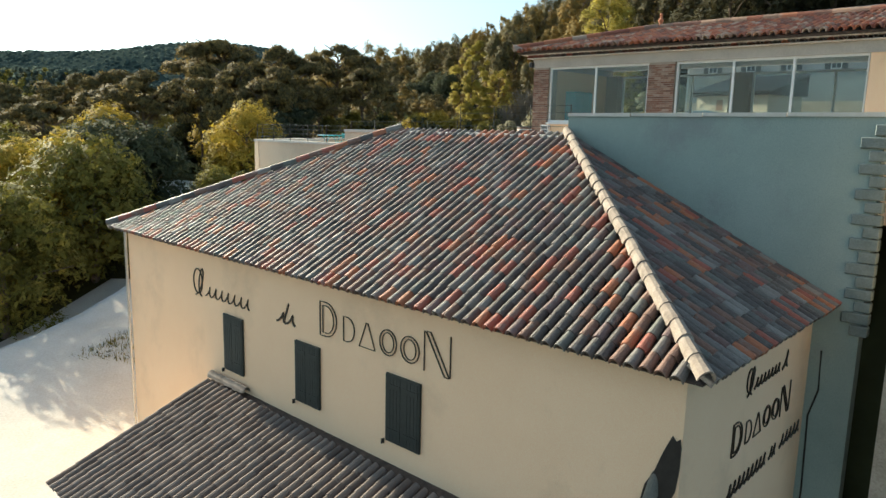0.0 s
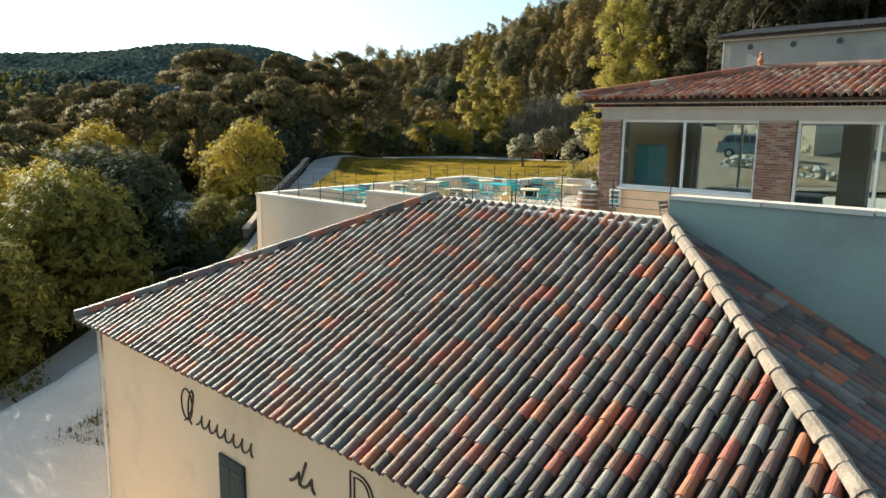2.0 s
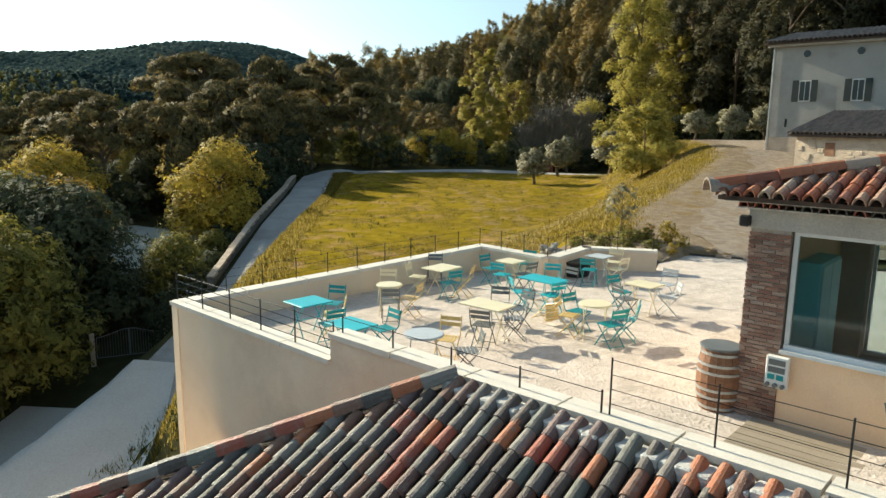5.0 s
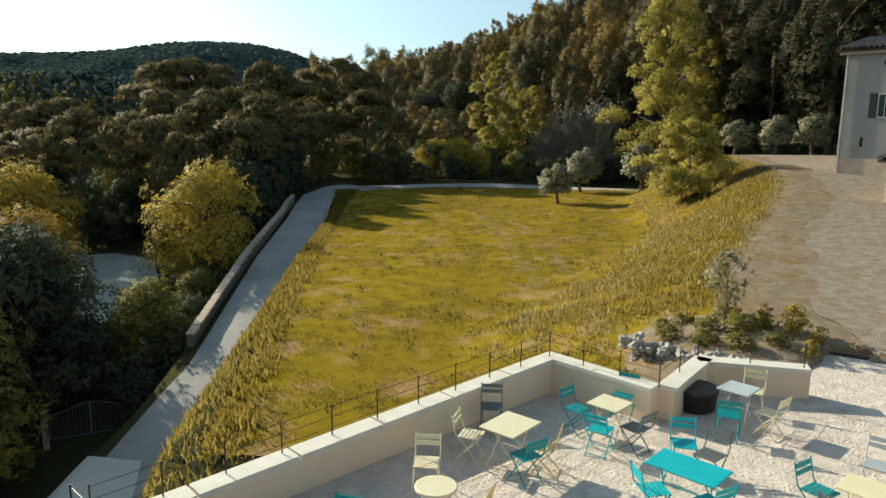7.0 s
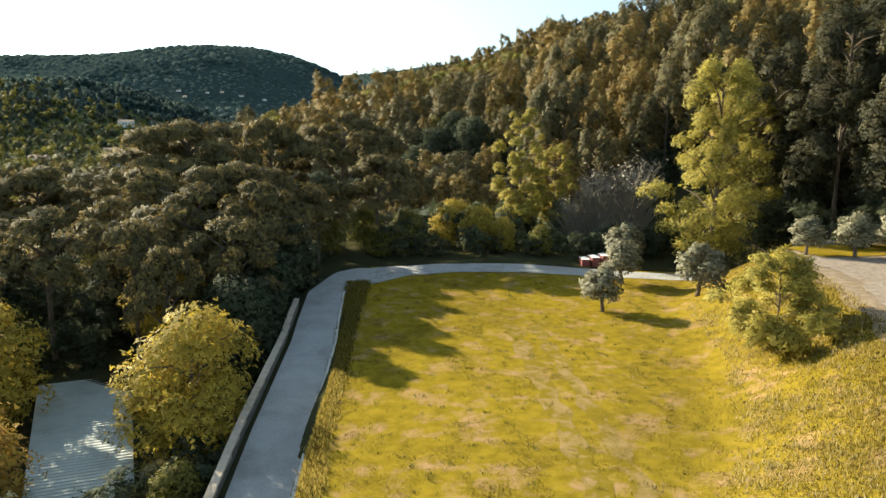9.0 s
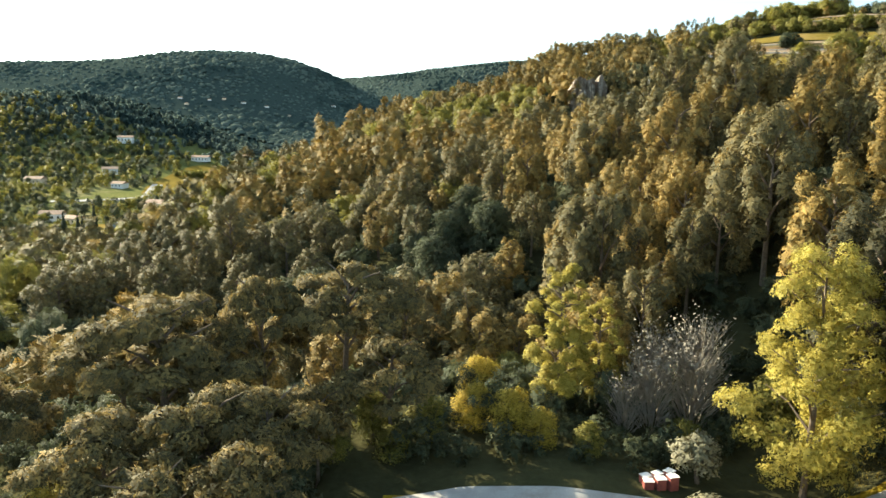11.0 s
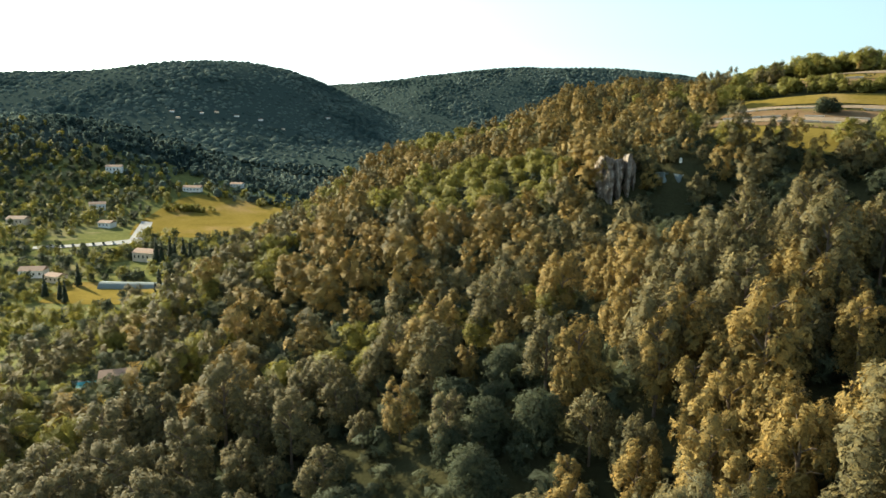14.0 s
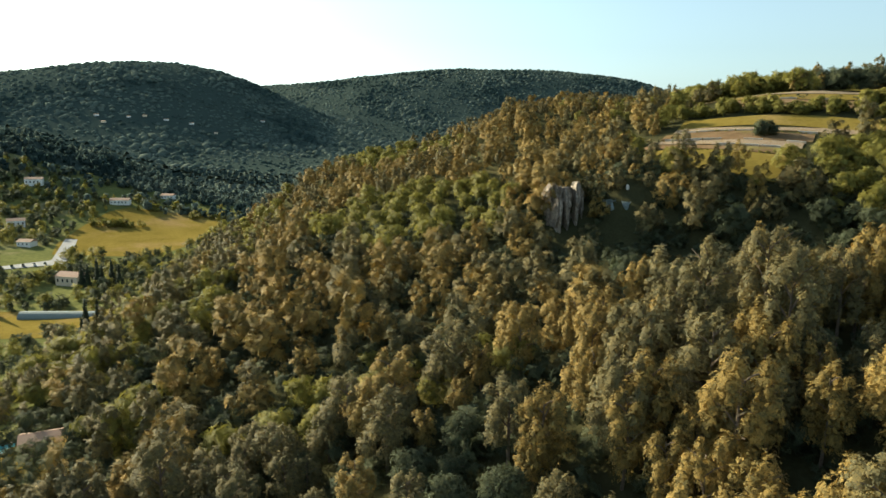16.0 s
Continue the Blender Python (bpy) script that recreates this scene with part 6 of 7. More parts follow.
def limb_mesh(rs, name, height, r, forks, spread, lean=0.0, start=0.45):
    bm = bmesh.new()
    top = Vector((lean * height, 0, height))
    mid = Vector((lean * height * .3 + rs.normal() * .15, rs.normal() * .15, height * .5))
    tube(bm, [(0, 0, -0.6), (0, 0, 0.15), mid, top], [r * 1.35, r, r * .72, r * .3], 7)
    for i in range(forks):
        h = start + (1 - start) * (i + .5) / forks
        p = Vector((0, 0, 0)).lerp(mid, min(1, h * 2)) if h < .5 else mid.lerp(top, (h - .5) * 2)
        a = i * 2.4 + rs.uniform(-.5, .5)
        L = spread * rs.uniform(.55, 1.0) * (1.1 - .5 * h)
        e = p + Vector((math.cos(a) * L, math.sin(a) * L, L * rs.uniform(.35, .9)))
        k = p.lerp(e, .5) + Vector((0, 0, L * .12))
        tube(bm, [p, k, e], [r * .42, r * .28, r * .10], 5)
    me = bpy.data.meshes.new(name)
    bmesh.ops.recalc_face_normals(bm, faces=bm.faces[:])
    bm.to_mesh(me)
    bm.free()
    me.materials.append(M["bark"])
    return me


def pine_lobes(rs, h, w, n=13):
    """Upright tufted clumps that make up the egg-shaped crown of a hillside pine."""
    out = []
    for i in range(n):
        t = (i + rs.random()) / n
        z = h * (0.24 + 0.68 * t)
        reach = w * (0.30 + 0.70 * math.sin(math.pi * (0.22 + 0.66 * t))) * rs.uniform(.40, 1.0)
        a = i * 2.4 + rs.uniform(-.8, .8)
        q = w * rs.uniform(.23, .38) * (1.08 - .35 * t)
        out.append((math.cos(a) * reach * .86, math.sin(a) * reach * .86, z, q * .92, q * .92, q * rs.uniform(1.1, 1.8)))
    return out


def lime_lobes(rs, h, w, n=60):
    """A tall broad-leaved crown, widest below the middle and leafy almost to the ground."""
    out = []
    for i in range(n):
        t = (i + rs.random()) / n
        z = h * (0.10 + 0.86 * t)
        reach = w * (1.0 - 0.80 * max(0, t - .18) ** 1.25) * (0.62 + 2.1 * min(t, .18)) * rs.uniform(.25, .98)
        a = i * 2.4 + rs.uniform(-.8, .8)
        q = w * rs.uniform(.17, .30) * (1.1 - .4 * t)
        out.append((math.cos(a) * reach, math.sin(a) * reach, z, q, q, q * rs.uniform(.8, 1.15)))
    return out


def umbrella_lobes(rs, h, w, n=30):
    """Flat clumps of a spreading crown over long bare limbs."""
    out = []
    for i in range(n):
        t = math.sqrt((i + rs.random()) / n)
        a = i * 2.4 + rs.uniform(-.6, .6)
        z = h * (0.93 - 0.26 * t ** 2 + rs.uniform(-.07, .04) - (.16 if rs.random() < .25 else 0))
        q = w * rs.uniform(.16, .30)
        out.append((math.cos(a) * w * t, math.sin(a) * w * t, z, q, q, q * rs.uniform(.45, .7)))
    return out


def round_lobes(rs, h, w, n=16, base=0.2):
    out = []
    for i in range(n):
        t = (i + rs.random()) / n
        z = h * (base + (0.93 - base) * t)
        reach = w * math.sqrt(max(0.05, 1 - (2 * t - 0.85) ** 2 * 0.8)) * rs.uniform(.5, .85)
        a = i * 2.4 + rs.uniform(-.5, .5)
        q = w * rs.uniform(.34, .52)
        out.append((math.cos(a) * reach * .75, math.sin(a) * reach * .75, z, q, q, q * .85))
    return out


def poplar_lobes(rs, h, w, n=22):
    out = []
    for i in range(n):
        t = (i + rs.random()) / n
        z = h * (0.14 + 0.84 * t)
        reach = w * (0.35 + 0.75 * math.sin(math.pi * min(1, t * .85 + .12))) * rs.uniform(.3, .75)
        a = i * 2.4 + rs.uniform(-.5, .5)
        q = w * rs.uniform(.16, .32) * (1.1 - .5 * t)
        out.append((math.cos(a) * reach, math.sin(a) * reach, z, q, q, q * 1.3))
    return out


def tree_kind(name, seed, lobes_fn, h, w, count, size, material, trunk_r, forks, lean=0.0, start=0.45, flat=0.66, fill=0.36):
    """Trunk mesh and crown mesh of one kind of tree."""
    rs = np.random.RandomState(seed)
    lobes = lobes_fn(rs, h, w)
    if lean:
        lobes = [(a + lean * c, b, c, d, e, f) for a, b, c, d, e, f in lobes]
    q, f, n = leaves(rs, lobes, count, size, flat, fill)
    return (limb_mesh(rs, name + "_trunk", h * .86, trunk_r, forks, w, lean, start), leaf_mesh(name + "_crown", q, f, n, M[material]), (q, f, n))


def plant(kind, name, x, y, scale=1.0, turn=None, label="", category="tree", group="", tall=1.0, sink=0.0, z=None, wide=1.0):
    trunk, crown, _ = kind
    m = pose(x, y, (gz(x, y) if z is None else z) - sink, 0, 0, rng.uniform(0, 360) if turn is None else turn)
    ob = thing(name, m @ Matrix.Diagonal((scale * wide, scale * wide, scale * tall, 1)), label=label, category=category, group=group)
    part("trunk", trunk, None, ob)
    part("crown", crown, None, ob)
    return ob


def woods(name, kinds, spots, material, label, seed):
    """Many trees in one mesh: spots are rows x, y, z, scale."""
    rs = np.random.RandomState(seed)
    V, F, N, off = [], [], [], 0
    for x, y, z, s in spots:
        q, f, nr = kinds[rs.randint(len(kinds))]
        a = rs.uniform(0, 2 * math.pi)
        c, n = math.cos(a), math.sin(a)
        k = s * np.array((rs.uniform(.85, 1.15), rs.uniform(.85, 1.15), rs.uniform(.8, 1.2)))
        p = q * k
        V.append(np.stack([p[:, 0] * c - p[:, 1] * n + x, p[:, 0] * n + p[:, 1] * c + y, p[:, 2] + z], -1))
        if nr is not None:
            N.append(np.stack([nr[:, 0] * c - nr[:, 1] * n, nr[:, 0] * n + nr[:, 1] * c, nr[:, 2]], -1))
        F.append(f + off)
        off += len(q)
    if not V:
        return None
    me = leaf_mesh(name, np.concatenate(V), np.concatenate(F), np.concatenate(N) if N else None, material)
    return tagged(part(name, me), label, "woodland", kind="stuff")


def scatter(rs, x0, x1, y0, y1, gap, keep):
    """Jittered grid of spots where keep(x, y) holds."""
    gx, gy = np.meshgrid(np.arange(x0, x1, gap), np.arange(y0, y1, gap))
    x = (gx + rs.uniform(-.45, .45, gx.shape) * gap).ravel()
    y = (gy + rs.uniform(-.45, .45, gy.shape) * gap).ravel()
    k = keep(x, y)
    return x[k], y[k]


PINES = [tree_kind("pine", 10 + i, lambda rs, h, w: pine_lobes(rs, h, w, 28), 9.0 + .8 * i, 3.7 + .3 * (i % 3), 3300, 0.25, "pine" if i % 2 else "pine_dark", 0.26, 7, start=.4, flat=.75, fill=.3) for i in range(5)]
OAKS = [tree_kind("oak", 30 + i, lambda rs, h, w: round_lobes(rs, h, w, 18, .08), 7.2, 4.0, 4600, 0.21, "leaf", 0.22, 6, start=.25) for i in range(3)]
HOLM = [tree_kind("holm_oak", 35 + i, lambda rs, h, w: round_lobes(rs, h, w, 18, .08), 7.2, 4.0, 4600, 0.21, "holm", 0.22, 6, start=.25) for i in range(2)]
YELLOW = [tree_kind("maple", 40 + i, lambda rs, h, w: round_lobes(rs, h, w, 18, .08), 7.2, 3.9, 6400, 0.17, "leaf_gold", 0.2, 6, start=.25) for i in range(2)]
RUST = tree_kind("rusty_oak", 50, lambda rs, h, w: round_lobes(rs, h, w, 18, .08), 7.0, 3.9, 5000, 0.19, "leaf_rust", 0.2, 6, start=.25)
POPLAR = [tree_kind("poplar", 60 + i, lambda rs, h, w: poplar_lobes(rs, h, w, 44), 17.0, 3.6, 12000, 0.17, "leaf_yellow", 0.26, 12, start=.2, fill=.5) for i in range(2)]
OLIVE = [tree_kind("olive", 70 + i, lambda rs, h, w: round_lobes(rs, h, w, 11, .30), 3.6, 1.8, 2400, 0.10, "leaf_grey", 0.16, 6, start=.3) for i in range(2)]
BIGPINE = [tree_kind("umbrella_pine", 80 + i, umbrella_lobes, 13.0, 5.6, 7500, 0.29, "pine_umbrella", 0.34, 12, lean=.03 * i, start=.45) for i in range(3)]
LOOSE = tree_kind("loose_bush", 88, lambda rs, h, w: lime_lobes(rs, h, w, 40), 5.6, 3.5, 10500, 0.135, "leaf_yellow", 0.07, 14, start=.05, fill=.55)
BUSH = tree_kind("bush", 90, lambda rs, h, w: round_lobes(rs, h, w, 12, .12), 2.0, 1.2, 900, 0.11, "leaf", 0.05, 5, start=.1)
SAPLING = tree_kind("sapling", 92, lambda rs, h, w: round_lobes(rs, h, w, 10, .4), 2.0, .8, 260, 0.06, "leaf_grey", 0.03, 12, start=.3, fill=.9)
LIME = tree_kind("lime", 64, lime_lobes, 20.0, 5.9, 15000, 0.18, "leaf_yellow", 0.28, 14, start=.15, fill=.45)
TALLPINE = [tree_kind("tall_pine", 95 + i, lambda rs, h, w: pine_lobes(rs, h, w, 40), 24.0, 5.6, 9000, 0.30, "pine_shaded", 0.36, 12, start=.4) for i in range(2)]

# named trees round the meadow
for x, y, s, kind, label in (
        (-18.6, 66.0, 1.10, YELLOW[0], "round maple with yellowing leaves below the lane"),
        (-26.0, 82.0, 0.95, YELLOW[1], "yellow-green maple among dark pines"),
        (-17.8, 54.6, 0.62, OAKS[0], "small green oak beside the lane wall"),
        (-16.4, 49.5, 0.33, HOLM[1], "young dark oak by the gate"),
        (-26.4, 58.6, .95, RUST, "oak with rusty autumn leaves"),
        (-31.5, 62.0, 1.0, YELLOW[0], "yellow-green maple beside the paved yard"),
        (-34.5, 54.0, 1.15, OAKS[1], "broad green oak in the garden"),
        (-29.5, 48.0, 1.10, YELLOW[1], "maple with golden-green leaves over the courtyard"),
        (-36.5, 45.0, 1.35, YELLOW[1], "broad oak with sunlit yellow leaves"),
        (-26.5, 41.5, 0.90, OAKS[0], "dense green oak at the courtyard edge"),
        (-33.0, 36.5, 1.15, HOLM[1], "tall green oak shading the courtyard"),
        (-25.0, 52.0, 1.2, HOLM[0], "broad dark oak above the iron gate"),
        (-25.0, 47.0, 1.15, YELLOW[0], "broad maple with golden leaves above the gate"),
        (-17.3, 60.5, 0.42, OAKS[1], "small green oak behind the lane wall"),
        (-23.5, 36.5, 1.05, OAKS[0], "dark green oak overhanging the courtyard"),
        (-28.0, 31.0, 1.1, HOLM[0], "broad green oak shading the courtyard wall"),
        (-36.5, 95.0, .85, YELLOW[1], "yellow maple below the umbrella pines"),
        (-33.0, 70.0, 1.1, YELLOW[0], "broad yellow-green maple behind the yard"),
        (-28.5, 91.0, .75, HOLM[0], "dark low oak under the umbrella pines"),
        (-31.5, 86.0, .8, HOLM[1], "dark green oak in the shady garden"),
        (-24.0, 97.0, .7, HOLM[1], "dark green oak under the pines"),
        (-19.2, 75.5, .95, HOLM[0], "low dark oak behind the lane wall"),
        (-19.6, 83.0, 1.05, HOLM[1], "low dark oak in the pines' shade"),
        (-19.8, 91.0, 1.1, HOLM[0], "low dark oak at the lane's bend"),
        (-38.0, 79.0, .95, HOLM[0], "dense green oak below the pines"),
        (-21.6, 50.6, 1.15, HOLM[1], "dark holm oak behind the iron gate"),
        (-22.4, 44.2, 1.25, OAKS[2], "broad green oak beside the courtyard gate"),
        (-41.5, 58.0, 1.2, OAKS[2], "green oak at the garden's end")):
    plant(kind, "garden_tree", x, y, s, label=label, group="garden trees")
plant(POPLAR[0], "poplar", 4.0, 116.0, 0.95, label="slender poplar turning yellow at the wood's edge", group="poplars", wide=1.15)
plant(LIME, "lime_tree", 22.0, 101.0, 1.08, label="tall broad-leaved tree turning yellow beside the drive")
plant(POPLAR[1], "poplar", 28.5, 107.0, 0.95, label="yellow-green poplar behind the drive", group="poplars", wide=1.3)
plant(POPLAR[0], "poplar", 8.5, 118.5, 0.72, label="short poplar turning yellow", group="poplars", wide=1.3)
plant(LOOSE, "bushy_tree", 14.2, 69.5, 1.0, label="multi-stemmed bush with thin yellow leaves on a bank", wide=1.15)
for x, y, s in ((7.5, 84.0, .95), (11.3, 93.5, 1.05), (15.4, 85.5, 1.15), (24.0, 86.0, .85), (27.4, 85.0, .95), (31.0, 85.5, 1.0), (14.0, 103, 1.2)):
    plant(OLIVE[rng.randrange(2)], "olive_tree", x, y, s, label="grey-green olive tree on a mown verge", group="olive trees", wide=1.12)
for x, y, s, i, wd in ((-32.8, 106.0, 1.38, 0, 1.0), (-26.0, 114.5, 1.32, 1, .62), (-18.3, 117.0, 1.2, 2, 1.0), (-46.6, 100.2, 1.0, 1, 1.05), (-12.5, 108.0, .85, 1, 1.0), (-18.5, 103.0, .7, 0, .8),
                       (-55.0, 104.0, 1.05, 2, 1.0), (-31.0, 116.0, .95, 0, 1.0), (-42.0, 86.0, .75, 1, 1.0), (-52.0, 82.0, .85, 2, 1.0), (-36.5, 64.0, .7, 1, 1.0), (-62.0, 92.0, 1.0, 0, 1.0),
                       (-40.0, 113.0, 1.0, 2, 1.0), (-20.8, 97.0, .95, 2, .9), (-20.4, 80.0, .82, 0, .72), (-20.6, 88.5, .92, 1, .8), (-25.5, 86.5, .95, 2, .9), (-25.0, 95.0, 1.05, 0, .9), (-23.0, 74.5, .74, 1, .6), (-31.0, 92.0, 1.0, 1, .9), (-27.0, 78.5, .85, 0, .75), (-34.0, 80.0, .9, 2, .9), (-57.0, 70.0, .9, 0, 1.0), (-47.0, 70.0, .75, 2, 1.0)):
    plant(BIGPINE[i], "umbrella_pine", x, y, s, label="dark umbrella pine with bare grey limbs", group="umbrella pines", wide=wd)
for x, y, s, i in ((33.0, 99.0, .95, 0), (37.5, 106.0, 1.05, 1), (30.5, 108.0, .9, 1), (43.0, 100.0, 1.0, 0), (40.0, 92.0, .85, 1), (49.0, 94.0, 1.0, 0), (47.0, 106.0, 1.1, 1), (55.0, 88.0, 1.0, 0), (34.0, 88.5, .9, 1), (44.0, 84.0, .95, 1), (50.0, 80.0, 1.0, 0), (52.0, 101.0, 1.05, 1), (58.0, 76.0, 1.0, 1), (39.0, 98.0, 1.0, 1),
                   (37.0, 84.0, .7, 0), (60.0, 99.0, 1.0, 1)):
    plant(TALLPINE[i], "tall_pine", x, y, s, label="tall pine on the wooded slope, foliage darkened for shade", group="tall pines")
for x, y, s, k in ((-5.0, 113.0, .62, YELLOW[0]), (-1.5, 110.5, .66, YELLOW[1]), (1.2, 108.5, .5, YELLOW[1]), (-9.5, 110.5, .62, OAKS[0]), (-4.0, 121.0, .75, YELLOW[1]), (-12.5, 106.0, .45, OAKS[1]), (5.5, 107.0, .42, OAKS[0]), (-2.6, 130.5, 1.0, YELLOW[0]),
                   (14.5, 108.0, .5, OAKS[2]), (-14.5, 110.0, .62, OAKS[2]), (24.5, 111.5, .9, OAKS[2]), (-17.5, 105.0, .5, OAKS[0]), (28.0, 104.0, .7, HOLM[0]), (33.0, 103.0, .8, HOLM[1]), (-8.0, 124.0, .7, HOLM[0]), (10.0, 126.0, .9, HOLM[1]), (0.0, 126.0, .8, OAKS[1])):
    plant(k, "edge_tree", x, y, s, label="leafy tree at the edge of the pine wood", group="wood edge trees")


def bare_tree(seed, h):
    """A leafless tree: a forked trunk and a haze of fine upright twigs."""
    r = np.random.RandomState(seed)
    bm = bmesh.new()
    for i in range(240):
        a, t = r.uniform(0, 2 * math.pi), r.uniform(.12, 1)
        reach = h * .30 * math.sqrt(r.random())
        p = Vector((math.cos(a) * reach * .4, math.sin(a) * reach * .4, h * .62 * t))
        e = Vector((math.cos(a) * reach, math.sin(a) * reach, h * (.30 + .68 * t) - reach * .4))
        k = p.lerp(e, .5) + Vector((r.normal() * .25, r.normal() * .25, .1))
        tube(bm, [p, k, e], [.05, .035, .012], 3, False)
    tube(bm, [(0, 0, -.5), (.1, 0, h * .3), (0, .1, h * .7)], [.2, .15, .05], 6)
    me = bpy.data.meshes.new("bare_tree")
    bm.to_mesh(me)
    bm.free()
    me.materials.append(M["twig"])
    rs_ = np.random.RandomState(seed + 1)
    q, f, n = leaves(rs_, [(0, 0, h * .62, h * .28, h * .28, h * .36)], 500, .11, .3, .9)
    return me, leaf_mesh("bare_tree_crown", q, f, n, M["twig"]), None


BARE = [bare_tree(130 + i, 10.5) for i in range(2)]
for x, y, s, i in ((12.5, 112.0, .95, 0), (16.5, 112.5, 1.05, 1), (18.8, 118.0, 1.15, 0), (14.5, 119.0, 1.0, 1), (9.8, 111.5, .7, 1)):
    plant(BARE[i], "bare_tree", x, y, s, label="nearly leafless grey tree at the wood's edge", group="bare trees")


# pine wood on the hill: the front rows singly, the rest as woodland
def valley_land(x, y):
    return (x < -98 - 0.02 * y) & (y > 250) & (y < 640)


def wooded(x, y):
    cliff = ((np.abs(x - 32.2 + .27 * (246 - y)) < 5.0) & (y > 207) & (y < 249)) | ((np.abs(x - 49.6) < 2.0) & (y > 247) & (y < 254))
    cliff |= (np.abs(x - 47 + .32 * (250 - y)) < 5.5) & (y > 232) & (y < 251)
    cliff |= (np.abs(x + 79 - .5 * (196 - y)) < 8) & (y > 172) & (y < 203)
    return ~(plateau(x, y) | cliff | valley_land(x, y))


def ravine(x, y):
    """Cleft at the hill's foot, where shade is put in as dark holm foliage."""
    line = np.interp(x, (-60, -40, -12, -6, 6), (124, 129, 133, 140, 146))
    return ((x < 0) & (np.abs(y - line) < 9)) | ((np.abs(x + 6) < 6) & (y > 134) & (y < 162))


rs = np.random.RandomState(7)
def hollow(x, y):
    """Dips where no tree stands and the undergrowth lies in shade."""
    return np.sin(x * .13 + 1.2 * np.sin(y * .05)) * np.sin(y * .11 + 2 + x * .035) > .5


px, py = scatter(rs, -66, 70, 108, 176, 6.1, lambda x, y: wooded(x, y) & ~hollow(x, y))
order = np.argsort(np.abs(py - 146) + np.abs(px - 8) * .45)
for i in order[:190]:
    right = px[i] > 4
    if ravine(px[i], py[i]):
        plant(HOLM[i % 2], "holm_oak", *afar(px[i], py[i]), FAR * rs.uniform(.6, 1.0), label="evergreen oak with foliage darkened for the cleft's shade", group="cleft oaks", sink=.3)
        continue
    # left of -20 only the darker pines stand, to put the shade in
    plant(PINES[(1, 3, 0, 1, 3, 2, 4)[rs.randint(7)] if px[i] > -20 else (0, 2, 4)[rs.randint(3)]], "pine", *afar(px[i], py[i]),
          FAR * rs.choice((.8, .95, 1.1, 1.3) if right else (.6, .75, .9, 1.05, 1.2)) * rs.uniform(.9, 1.1), label="sunlit bushy pine on the wooded hillside", group="hillside pines", sink=.3, tall=1.25 if right else 1.0)
front = [(*afar(px[i], py[i]), gz(*afar(px[i], py[i])) - .3, FAR * rs.uniform(.6, 1.2)) for i in order[190:]]
deep = np.array([bool(ravine(px[i], py[i])) for i in order[190:]])


def cheap(kind_fn, seed, h, w, count, size, flat=.66, fill=.34):
    r = np.random.RandomState(seed)
    return leaves(r, kind_fn(r, h, w), count, size, flat, fill)


MID = [cheap(lambda r, h, w: pine_lobes(r, h, w, 14), 200 + i, 8.6 + i * .7, 3.9, 330, .69, .75, .3) for i in range(5)]
MIDOAK = [cheap(lambda r, h, w: round_lobes(r, h, w, 12), 220 + i, 7.0, 4.0, 230, .74) for i in range(3)]
front = np.array(front)
woods("pine_wood", MID, front[~deep], M["pine"], "sunlit bushy pines on the hillside", 1)
woods("oak_wood", MIDOAK, front[deep], M["holm"], "evergreen oaks with foliage darkened for the cleft's shade", 15)
px, py = scatter(rs, -105, 250, 112, 470, 6.4, lambda x, y: wooded(x, y) & ~((y < 176) & (x > -66) & (x < 64)) & (ground(*afar(x, y)) > -11)
                 & (np.abs(x + 8) < 40 + .62 * (y + 10)))
wx, wy = afar(px, py)
sp = np.stack([wx, wy, ground(wx, wy) - .3, FAR * rs.choice((.5, .7, .82, .95, 1.15), len(px)) * rs.uniform(.9, 1.1, len(px)) * (1 - .22 * ss(250, 320, py))], -1)
pick = rs.random(len(sp))
# dell trees take dark foliage: the slope's shade is in their colour
dell = bell(px, py, 60, 216, 36, 22) > .4 + .25 * (pick - .5)
oak_belt = ~dell & ((np.sin(px * .045 + 2) + np.sin(py * .05 + px * .02) > 0.95) | ((px < -55) & (pick < .55)) | ((px > 62) & (pick < .3)))
woods("pine_wood", MID, sp[~oak_belt & ~dell & (pick < .62)], M["pine"], "sunlit pines covering the hill", 2)
woods("pine_wood", MID, sp[~oak_belt & ~dell & (pick >= .62)], M["pine_dark"], "dark green pines covering the hill", 3)
woods("oak_wood", MIDOAK, sp[dell], M["holm"], "oaks with foliage darkened for the dell's shade", 16)
woods("oak_wood", MIDOAK, sp[oak_belt], M["leaf"], "bright green oaks among the pines", 4)

# scrub under the trees and in the garden, dark to hold the shade there
SCRUB = [cheap(lambda r, h, w: round_lobes(r, h, w, 6, .1), 240 + i, 3.0, 2.0, 240, .26) for i in range(3)]
px, py = scatter(rs, -85, 100, 99, 290, 4.3, lambda x, y: ~plateau(x, y) & ~valley_land(x, y) & (wooded(x, y) | (y < 238)))
LOW = [cheap(lambda r, h, w: round_lobes(r, h, w, 5, .1), 250 + i, 3.2, 2.6, 70, .58) for i in range(3)]
wx, wy = afar(px, py)
woods("undergrowth", LOW, np.stack([wx, wy, ground(wx, wy) - .2, FAR * rs.uniform(.6, 1.3, len(px))], -1), M["holm"], "evergreen undergrowth on the hillside, darkened for shade between trees", 12)
px, py = scatter(rs, -75, 70, 40, 122, 3.4, lambda x, y: ((x < lane_x(y) - 3.2) & (np.hypot(x + 25.5, y - 69) > 9) & ((y > 48) | (x < -27))) | (y > 105) & (x > -12) | ((x > 30) & (y > 80)))
sp = np.stack([px, py, ground(px, py) - .2, rs.uniform(.5, 1.3, len(px))], -1)
